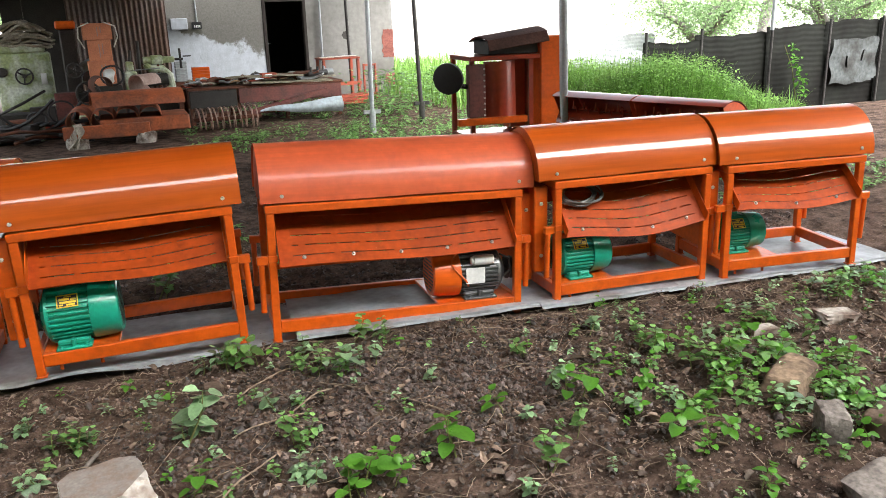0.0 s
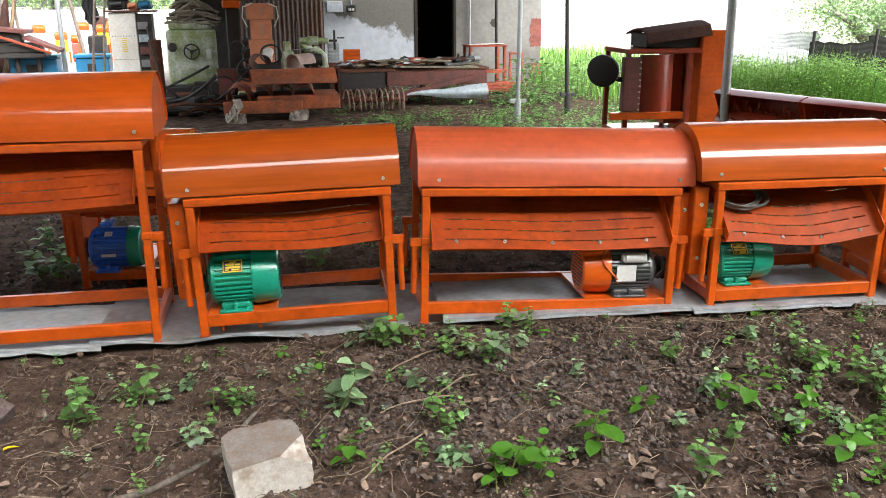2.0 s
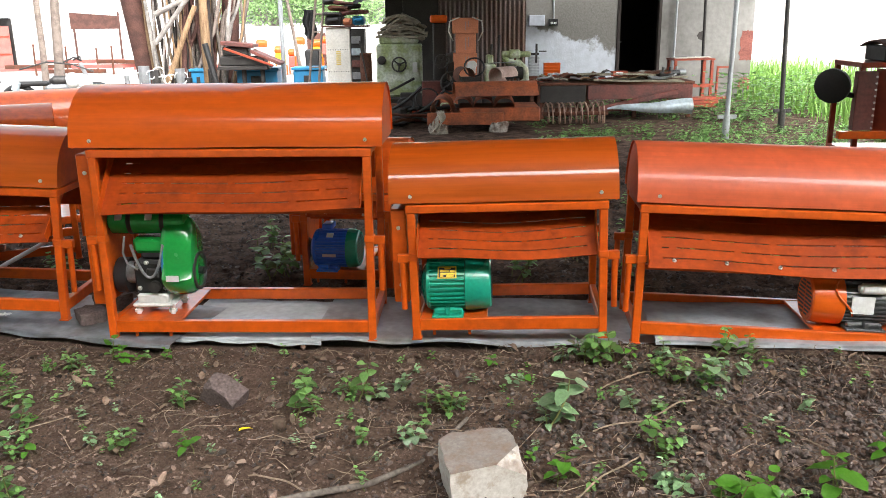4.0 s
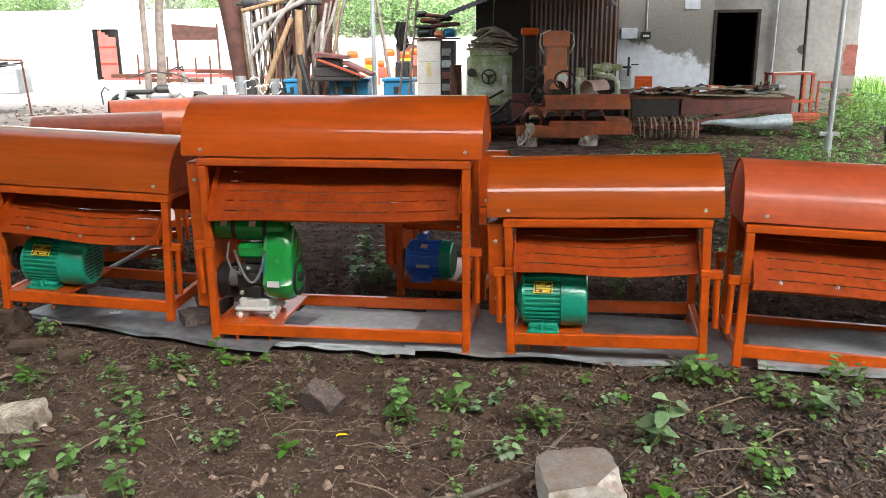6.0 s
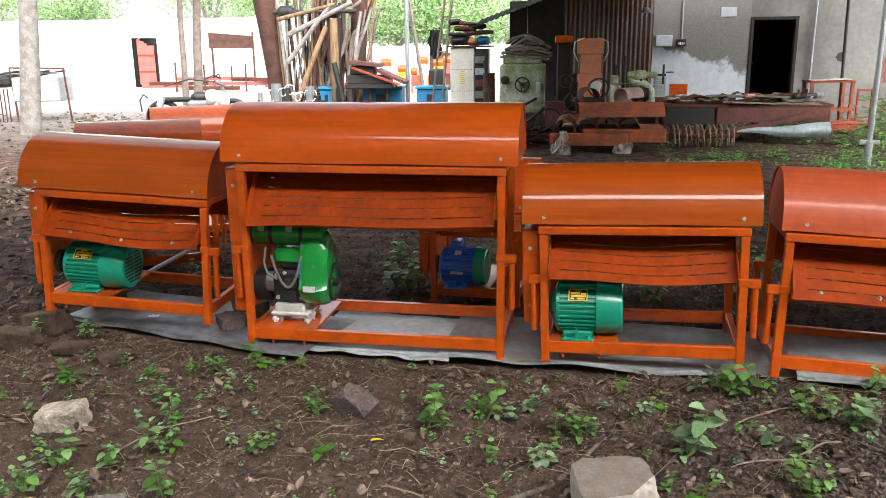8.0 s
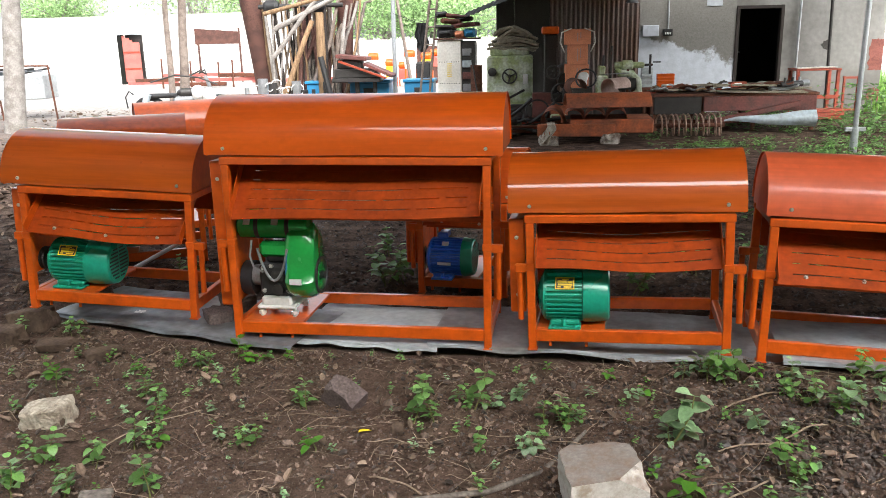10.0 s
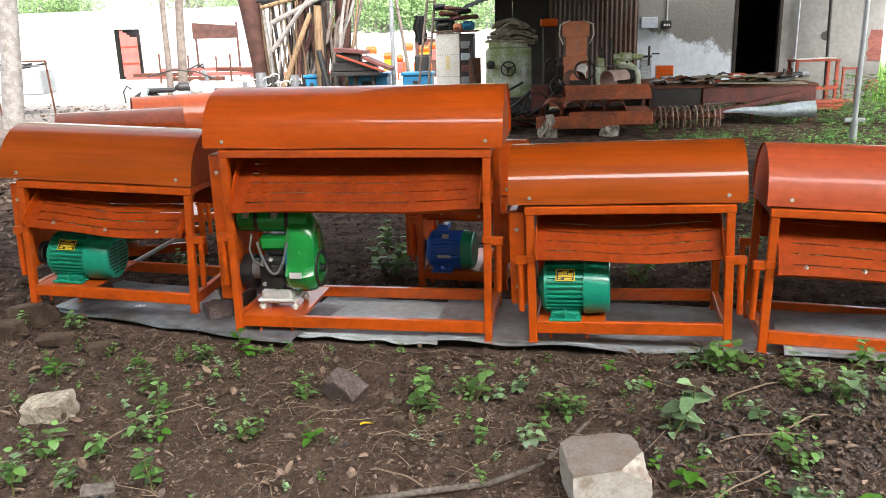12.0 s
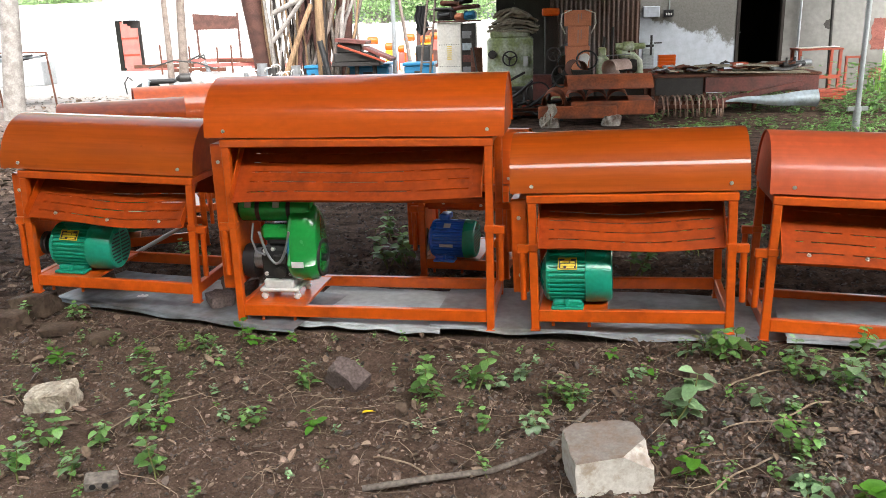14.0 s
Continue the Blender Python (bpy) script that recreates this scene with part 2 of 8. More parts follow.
STEM = surface("weed_stem", (0.16, 0.17, 0.06), 0.7, big=20, speck=0.2)
GRASS = surface("tall_grass", (0.17, 0.34, 0.065), 0.5, other=(0.27, 0.42, 0.12), big=1.2, grain=8, speck=0.25, bump=0, vary=0.45, island=True, translucent=0.4)
CROWN = surface("tree_leaves", (0.24, 0.38, 0.15), 0.5, other=(0.30, 0.43, 0.21), big=1.5, grain=9, speck=0.2, bump=0, vary=0.5, island=True, translucent=0.35)
# colour paled so that the unseen hedge throws fill light on the machines
HEDGE = surface("fill_light_foliage", (0.13, 0.19, 0.07), 0.8, other=(0.08, 0.12, 0.045), big=0.8, grain=5, mix=0.8, speck=0.3, bump=0.3, bump_scale=4)
BLUE_BIN = surface("blue_plastic", (0.03, 0.22, 0.42), 0.4, other=(0.025, 0.16, 0.33), speck=0.08)
CARD = surface("orange_brown_carton", (0.68, 0.27, 0.15), 0.8, other=(0.52, 0.19, 0.11), big=6, speck=0.12)
SACK = surface("grey_folded_sacks", (0.29, 0.265, 0.20), 0.9, other=(0.13, 0.115, 0.09), big=8, grain=70, speck=0.3, bump=0.5)
SACK_PALE = surface("dusty_pale_sackcloth", (0.52, 0.47, 0.40), 0.9, other=(0.28, 0.24, 0.19), big=9, grain=90, mix=0.7, speck=0.3, bump=0.4)
OLD_GREEN = surface("chipped_green_machine_paint", (0.30, 0.36, 0.17), 0.55, other=(0.60, 0.65, 0.57), big=4.2, grain=26, mix=0.95, speck=0.28, bump=0.15)
CABINET = surface("grimy_cream_enamel", (0.78, 0.76, 0.70), 0.45, other=(0.56, 0.52, 0.45), big=3, grain=30, mix=0.5, speck=0.12)
FAR_WALL = surface("whitewash_and_sky_backdrop", (0.74, 0.73, 0.70), 0.9, other=(0.55, 0.52, 0.47), big=0.5, grain=4, mix=0.6, speck=0.08)
PINK_DOOR = surface("faded_red_sheet", (0.42, 0.13, 0.11), 0.7, other=(0.28, 0.09, 0.08), big=3, speck=0.15)
RED_OXIDE = surface("red_oxide_paint", (0.33, 0.055, 0.022), 0.5, other=(0.20, 0.035, 0.018), big=4, grain=30, mix=0.7, speck=0.15)
# low base colour that stands in for the lack of light indoors
DARKNESS = surface("unlit_interior_plaster", (0.06, 0.055, 0.05), 0.9, speck=0.2)


def ground_material():
    m = bpy.data.materials.new("damp_shaded_soil_to_dusty_yard")
    m.use_nodes = True
    nt = m.node_tree
    N, L = nt.nodes, nt.links
    b = N["Principled BSDF"]
    co = N.new("ShaderNodeTexCoord")

    def nz(scale, detail=6, rough=0.6):
        n = N.new("ShaderNodeTexNoise")
        n.inputs["Scale"].default_value, n.inputs["Detail"].default_value, n.inputs["Roughness"].default_value = scale, detail, rough
        L.new(co.outputs["Object"], n.inputs["Vector"])
        return n.outputs["Fac"]

    def ramp(src, a, c, ca, cc):
        r = N.new("ShaderNodeValToRGB")
        r.color_ramp.elements[0].position, r.color_ramp.elements[1].position = a, c
        r.color_ramp.elements[0].color, r.color_ramp.elements[1].color = (*ca, 1), (*cc, 1)
        L.new(src, r.inputs["Fac"])
        return r.outputs["Color"]

    def blend(f, a, c):
        x = N.new("ShaderNodeMix")
        x.data_type = "RGBA"
        L.new(f, x.inputs["Factor"])
        L.new(a, x.inputs["A"])
        L.new(c, x.inputs["B"])
        return x.outputs["Result"]

    soil = blend(nz(1.3), ramp(nz(55, 8, 0.75), 0.32, 0.68, (0.016, 0.0100, 0.0075), (0.26, 0.172, 0.130)),
                 ramp(nz(120, 8, 0.75), 0.32, 0.68, (0.024, 0.016, 0.012), (0.32, 0.218, 0.168)))
    sep = N.new("ShaderNodeSeparateXYZ")
    L.new(co.outputs["Object"], sep.inputs[0])
    damp = N.new("ShaderNodeMapRange")
    damp.inputs["From Min"].default_value, damp.inputs["From Max"].default_value = -0.9, 1.1
    damp.inputs["To Min"].default_value, damp.inputs["To Max"].default_value = 0.40, 1.0
    L.new(sep.outputs["X"], damp.inputs["Value"])
    damp_and_shade = N.new("ShaderNodeMath")
    damp_and_shade.operation = "MULTIPLY"
    L.new(ramp(nz(7.5, 7, 0.7), 0.42, 0.60, (0, 0, 0), (1, 1, 1)), damp_and_shade.inputs[0])
    # soil colour darkened under and behind the row, standing in for shade
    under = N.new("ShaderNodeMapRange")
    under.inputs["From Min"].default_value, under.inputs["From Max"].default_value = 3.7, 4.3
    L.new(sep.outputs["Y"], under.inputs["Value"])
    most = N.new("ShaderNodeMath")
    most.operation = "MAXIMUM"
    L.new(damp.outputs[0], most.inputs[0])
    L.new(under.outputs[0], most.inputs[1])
    L.new(most.outputs[0], damp_and_shade.inputs[1])
    soil = blend(damp_and_shade.outputs[0], soil, ramp(nz(70, 8, 0.75), 0.35, 0.70, (0.012, 0.0075, 0.0055), (0.088, 0.056, 0.041)))
    dusty = ramp(nz(6), 0.3, 0.7, (0.33, 0.305, 0.28), (0.50, 0.475, 0.45))
    # the open yard lies beyond the shed, to the west and north
    k = N.new("ShaderNodeMath")
    k.operation = "MULTIPLY_ADD"
    L.new(sep.outputs["X"], k.inputs[0])
    k.inputs[1].default_value = -1.0
    k.inputs[2].default_value = -2.2
    add = N.new("ShaderNodeMath")
    add.operation = "MULTIPLY_ADD"
    L.new(nz(0.9, 4), add.inputs[0])
    add.inputs[1].default_value = 2.0
    L.new(k.outputs[0], add.inputs[2])
    f = N.new("ShaderNodeMapRange")
    f.inputs["From Min"].default_value, f.inputs["From Max"].default_value = 2.2, 5.5
    L.new(add.outputs[0], f.inputs["Value"])
    far = N.new("ShaderNodeMapRange")
    far.inputs["From Min"].default_value, far.inputs["From Max"].default_value = 11.0, 21.0
    L.new(sep.outputs["Y"], far.inputs["Value"])
    mm = N.new("ShaderNodeMath")
    mm.operation = "MULTIPLY"
    L.new(f.outputs[0], mm.inputs[0])
    L.new(far.outputs[0], mm.inputs[1])
    deep = N.new("ShaderNodeMapRange")
    deep.inputs["From Min"].default_value, deep.inputs["From Max"].default_value = 17.0, 22.0
    L.new(sep.outputs["Y"], deep.inputs["Value"])
    both = N.new("ShaderNodeMath")
    both.operation = "MAXIMUM"
    # unseen ground behind the camera, made pale to bounce fill light forward
    rear = N.new("ShaderNodeMapRange")
    rear.inputs["From Min"].default_value, rear.inputs["From Max"].default_value = -0.8, -2.5
    L.new(sep.outputs["Y"], rear.inputs["Value"])
    top = N.new("ShaderNodeMath")
    top.operation = "MAXIMUM"
    L.new(mm.outputs[0], top.inputs[0])
    L.new(rear.outputs[0], top.inputs[1])
    L.new(top.outputs[0], both.inputs[0])
    L.new(deep.outputs[0], both.inputs[1])
    L.new(blend(both.outputs[0], soil, dusty), b.inputs["Base Color"])
    b.inputs["Roughness"].default_value = 0.9
    b.inputs["Specular IOR Level"].default_value = 0.12
    bp = N.new("ShaderNodeBump")
    bp.inputs["Strength"].default_value, bp.inputs["Distance"].default_value = 1.0, 0.02
    L.new(nz(95, 9, 0.75), bp.inputs["Height"])
    L.new(bp.outputs[0], b.inputs["Normal"])
    return m


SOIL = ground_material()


def limed_wall():
    """Grey plaster with a coat of pale blue limewash that has flaked off in patches, mostly high up."""
    m = bpy.data.materials.new("flaking_limewash_on_plaster")
    m.use_nodes = True
    nt = m.node_tree
    N, L = nt.nodes, nt.links
    b = N["Principled BSDF"]
    b.inputs["Roughness"].default_value, b.inputs["Specular IOR Level"].default_value = 0.85, 0.2
    co = N.new("ShaderNodeTexCoord")

    def nz(scale, detail, rough=0.6):
        n = N.new("ShaderNodeTexNoise")
        n.inputs["Scale"].default_value, n.inputs["Detail"].default_value, n.inputs["Roughness"].default_value = scale, detail, rough
        L.new(co.outputs["Object"], n.inputs["Vector"])
        return n.outputs["Fac"]

    def ramp(src, a, c, ca, cc):
        r = N.new("ShaderNodeValToRGB")
        r.color_ramp.elements[0].position, r.color_ramp.elements[1].position = a, c
        r.color_ramp.elements[0].color, r.color_ramp.elements[1].color = (*ca, 1), (*cc, 1)
        L.new(src, r.inputs["Fac"])
        return r.outputs["Color"]

    def blend(f, a, c):
        x = N.new("ShaderNodeMix")
        x.data_type = "RGBA"
        L.new(f, x.inputs["Factor"])
        L.new(a, x.inputs["A"])
        L.new(c, x.inputs["B"])
        return x.outputs["Result"]

    sep = N.new("ShaderNodeSeparateXYZ")
    L.new(co.outputs["Object"], sep.inputs[0])

    def math2(op, p, q):
        k = N.new("ShaderNodeMath")
        k.operation = op
        for i, v in enumerate((p, q)):
            if isinstance(v, float):
                k.inputs[i].default_value = v
            else:
                L.new(v, k.inputs[i])
        return k.outputs[0]

    edge = math2("ADD", math2("MULTIPLY", sep.outputs["X"], 0.20), math2("MULTIPLY", sep.outputs["Z"], 0.75))
    edge = math2("ADD", edge, math2("MULTIPLY", nz(2.2, 9, 0.68), -1.05))
    plaster = blend(nz(1.1, 6), ramp(nz(14, 6, 0.7), 0.3, 0.7, (0.145, 0.140, 0.127), (0.235, 0.23, 0.212)), ramp(nz(30, 6, 0.7), 0.3, 0.7, (0.12, 0.115, 0.10), (0.22, 0.214, 0.195)))
    lime = ramp(nz(7, 8, 0.7), 0.34, 0.60, (0.46, 0.50, 0.54), (0.57, 0.61, 0.665))
    both = blend(ramp(edge, 0.90, 1.01, (0, 0, 0), (1, 1, 1)), lime, plaster)
    L.new(blend(ramp(nz(9, 9, 0.75), 0.66, 0.73, (0, 0, 0), (0.8, 0.8, 0.8)), both, ramp(nz(40, 4), 0.3, 0.7, (0.10, 0.085, 0.07), (0.17, 0.15, 0.13))), b.inputs["Base Color"])
    bp = N.new("ShaderNodeBump")
    bp.inputs["Strength"].default_value, bp.inputs["Distance"].default_value = 0.4, 0.02
    L.new(nz(16, 8, 0.7), bp.inputs["Height"])
    L.new(bp.outputs[0], b.inputs["Normal"])
    return m


LIMED_WALL = limed_wall()


def broken_stone():
    """Pale stone, freshly broken at the sides, with a weathered grey-brown bed face and a rust-brown stain."""
    m = bpy.data.materials.new("pale_stone_with_weathered_bed")
    m.use_nodes = True
    nt = m.node_tree
    N, L = nt.nodes, nt.links
    b = N["Principled BSDF"]
    b.inputs["Roughness"].default_value = 0.85
    co = N.new("ShaderNodeTexCoord")

    def nz(scale, detail, rough=0.65):
        n = N.new("ShaderNodeTexNoise")
        n.inputs["Scale"].default_value, n.inputs["Detail"].default_value, n.inputs["Roughness"].default_value = scale, detail, rough
        L.new(co.outputs["Object"], n.inputs["Vector"])
        return n.outputs["Fac"]

    def ramp(src, a, c, ca, cc):
        r = N.new("ShaderNodeValToRGB")
        r.color_ramp.elements[0].position, r.color_ramp.elements[1].position = a, c
        r.color_ramp.elements[0].color, r.color_ramp.elements[1].color = (*ca, 1), (*cc, 1)
        L.new(src, r.inputs["Fac"])
        return r.outputs["Color"]

    def blend(f, a, c):
        x = N.new("ShaderNodeMix")
        x.data_type = "RGBA"
        L.new(f, x.inputs["Factor"])
        L.new(a, x.inputs["A"])
        L.new(c, x.inputs["B"])
        return x.outputs["Result"]

    fresh = blend(ramp(nz(16, 8), 0.50, 0.68, (0, 0, 0), (0.8, 0.8, 0.8)), ramp(nz(60, 6), 0.3, 0.7, (0.46, 0.42, 0.37), (0.66, 0.63, 0.58)), ramp(nz(35, 6), 0.3, 0.7, (0.22, 0.15, 0.095), (0.38, 0.29, 0.2)))
    bed = blend(ramp(nz(11, 7), 0.42, 0.62, (0, 0, 0), (1, 1, 1)), ramp(nz(70, 6), 0.3, 0.7, (0.14, 0.122, 0.107), (0.25, 0.22, 0.195)), ramp(nz(40, 6), 0.3, 0.7, (0.12, 0.066, 0.045), (0.21, 0.14, 0.10)))
    split = N.new("ShaderNodeSeparateXYZ")
    L.new(co.outputs["Normal"], split.inputs[0])
    L.new(blend(ramp(split.outputs["Z"], 0.60, 0.85, (0, 0, 0), (0.92, 0.92, 0.92)), fresh, bed), b.inputs["Base Color"])
    bp = N.new("ShaderNodeBump")
    bp.inputs["Strength"].default_value, bp.inputs["Distance"].default_value = 0.7, 0.006
    L.new(nz(45, 8, 0.75), bp.inputs["Height"])
    L.new(bp.outputs[0], b.inputs["Normal"])
    return m


BLOCK_STONE = broken_stone()


# ---- mesh helpers ----
def box(bm, x0, x1, y0, y1, z0, z1, bevel=0.0, m=None):
    """An axis-aligned block, bevelled, moved by m."""
    c = Matrix.Translation(((x0 + x1) / 2, (y0 + y1) / 2, (z0 + z1) / 2)) @ Matrix.Diagonal((abs(x1 - x0), abs(y1 - y0), abs(z1 - z0), 1))
    made = bmesh.ops.create_cube(bm, size=1.0, matrix=c)["verts"]
    if bevel:
        edges = list({e for v in made for e in v.link_edges})
        out = bmesh.ops.bevel(bm, geom=edges, offset=bevel, segments=1, affect="EDGES", profile=0.5)
        made = list({v for f in out["faces"] for v in f.verts} | {v for v in made if v.is_valid})
    if m is not None:
        bmesh.ops.transform(bm, matrix=m, verts=made)
    return made


def rod(bm, a, b, r0, r1=None, seg=12, cap=True):
    """A round bar from a to b, tapered from r0 to r1."""
    a, b = Vector(a), Vector(b)
    r1 = r0 if r1 is None else r1
    d = b - a
    q = d.to_track_quat("Z", "Y").to_matrix().to_4x4()
    m = Matrix.Translation((a + b) / 2) @ q
    return bmesh.ops.create_cone(bm, cap_ends=cap, segments=seg, radius1=r0, radius2=r1, depth=d.length, matrix=m)["verts"]


def path_tube(bm, pts, r, seg=8):
    """A bent bar or hose through pts."""
    rings = []
    pts = [Vector(p) for p in pts]
    for i, p in enumerate(pts):
        d = (pts[min(i + 1, len(pts) - 1)] - pts[max(i - 1, 0)]).normalized()
        u = d.orthogonal().normalized() if i == 0 else (u - d * u.dot(d)).normalized()
        w = d.cross(u)
        rr = r[i] if isinstance(r, (list, tuple)) else r
        rings.append([bm.verts.new(p + rr * (u * math.cos(2 * math.pi * k / seg) + w * math.sin(2 * math.pi * k / seg))) for k in range(seg)])
    for a, b in zip(rings, rings[1:]):
        for k in range(seg):
            bm.faces.new((a[k], a[(k + 1) % seg], b[(k + 1) % seg], b[k]))
    bm.faces.new(rings[0][::-1])
    bm.faces.new(rings[-1])


def lathe(bm, prof, seg=24, m=None):
    """A body turned about x: prof is a row of (x, radius)."""
    rings = []
    for x, r in prof:
        rings.append([bm.verts.new((x, r * math.cos(2 * math.pi * k / seg), r * math.sin(2 * math.pi * k / seg))) for k in range(seg)])
    for a, b in zip(rings, rings[1:]):
        for k in range(seg):
            bm.faces.new((a[k], b[k], b[(k + 1) % seg], a[(k + 1) % seg]))
    bm.faces.new(rings[0])
    bm.faces.new(rings[-1][::-1])
    if m is not None:
        bmesh.ops.transform(bm, matrix=m, verts=[v for r in rings for v in r])
    return [v for r in rings for v in r]


def sheet(bm, fn, nu, nv, thick=0.003, skip=None):
    """A thin sheet over a grid: fn(u, v) gives a place for u, v in 0..1; skip(i, j) leaves a cell out."""
    g = [[bm.verts.new(fn(i / nu, j / nv)) for j in range(nv + 1)] for i in range(nu + 1)]
    faces = []
    for i in range(nu):
        for j in range(nv):
            if skip is None or not skip(i, j):
                faces.append(bm.faces.new((g[i][j], g[i + 1][j], g[i + 1][j + 1], g[i][j + 1])))
    bmesh.ops.delete(bm, geom=[v for row in g for v in row if not v.link_faces], context="VERTS")
    bm.normal_update()
    if thick:
        bmesh.ops.solidify(bm, geom=faces, thickness=thick)


def finish(bm, name, material, smooth=30):
    me = bpy.data.meshes.new(name)
    bmesh.ops.recalc_face_normals(bm, faces=bm.faces)
    if smooth:
        for f in bm.faces:
            f.smooth = True
        for e in bm.edges:
            if len(e.link_faces) == 2 and e.calc_face_angle(0) > radians(smooth):
                e.smooth = False
    bm.to_mesh(me)
    bm.free()
    me.materials.append(material)
    return me


def part(name, bm, material, parent, label="", m=None):
    """One mesh object under a thing or a part."""
    ob = new(name, finish(bm, name, material) if isinstance(bm, bmesh.types.BMesh) else bm)
    ob.parent = parent
    if m is not None:
        ob.matrix_local = m
    return tagged(ob, label)


def thing(name, m, label, category, group="", kind=""):
    ob = new(name)
    ob.empty_display_size = 0.1
    ob.matrix_world = m
    return tagged(ob, label, category, group, kind)


def solid(name, bm, material, label, category, group="", kind="", m=None, smooth=30):
    """A thing that is one mesh."""
    ob = new(name, finish(bm, name, material, smooth))
    if m is not None:
        ob.matrix_world = m
    return tagged(ob, label, category, group, kind)


def B():
    return bmesh.new()


def step(a, b, x):
    x = min(1.0, max(0.0, (x - a) / (b - a)))
    return x * x * (3 - 2 * x)


def level(x, y):
    """The ground's height."""
    near = 1 - step(7, 12, abs(y - 2) + abs(x) * 0.4)
    z = 0.03 + 0.055 * step(-0.2, 1.2, x) * near
    z += near * (0.022 * noise.noise((x * 0.9, y * 0.9, 3.0)) + 0.012 * noise.noise((x * 3.1, y * 3.1, 7.0)))
    return z


def sheet_line(x):
    """Where the loose sheets under the row begin."""
    if x < -1.3:
        return 4.06 - 0.306 * (x + 2.9)
    if x < -0.58:
        return 3.70 - 0.105 * (x + 1.3)
    if x < 1.06:
        return 3.64 - 0.096 * (x + 0.58)
    return 3.40 - 0.118 * (x - 1.06)


def relief(x, y):
    """The soil's height with its clods."""
    z = level(x, y)
    if -2.9 < x < 4.5 and sheet_line(x) + 0.02 < y < sheet_line(x) + 0.70:
        return z - 0.012
    if -5 < x < 5.6 and 0.6 < y < 5.2:
        z += 0.024 * noise.noise((x * 3.6, y * 3.6, 11.0)) + 0.020 * noise.noise((x * 9, y * 9, 1.0)) + 0.014 * noise.noise((x * 22, y * 22, 5.0)) + 0.012 * noise.noise((x * 41, y * 41, 8.0))
    return z


# ---- ground ----
def build_ground():
    xs = np.concatenate([np.linspace(-900, -60, 8), np.linspace(-40, -5.5, 40), np.arange(-5, -3.2, 0.04), np.arange(-3.2, 4.6, 0.017), np.arange(4.6, 5.6, 0.04), np.linspace(6, 40, 40), np.linspace(60, 900, 8)])
    ys = np.concatenate([np.linspace(-900, -30, 8), np.linspace(-20, 0.4, 20), np.arange(0.6, 1.5, 0.04), np.arange(1.5, 3.9, 0.017), np.arange(3.9, 5.2, 0.04), np.linspace(5.4, 40, 60), np.linspace(60, 1200, 8)])
    verts, faces = [], []
    for x in xs:
        for y in ys:
            verts.append((x, y, relief(x, y)))
    n = len(ys)
    for i in range(len(xs) - 1):
        for j in range(n - 1):
            faces.append((i * n + j, (i + 1) * n + j, (i + 1) * n + j + 1, i * n + j + 1))
    me = bpy.data.meshes.new("ground")
    me.from_pydata(verts, [], faces)
    me.polygons.foreach_set("use_smooth", [True] * len(faces))
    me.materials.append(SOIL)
    tagged(new("ground", me), "dark damp soil ground, shade-darkened under the row, turning to a pale dusty yard", "ground", kind="structure")


build_ground()


# ---- threshing machines ----
TUBE = 0.038
DEPTH = 0.50


def hex_bolt(bm, p, n, r=0.0068, h=0.007):
    p, n = Vector(p), Vector(n).normalized()
    rod(bm, p - n * 0.002, p + n * 0.002, r * 1.35, seg=12)
    rod(bm, p, p + n * h, r, r * 0.92, seg=6)


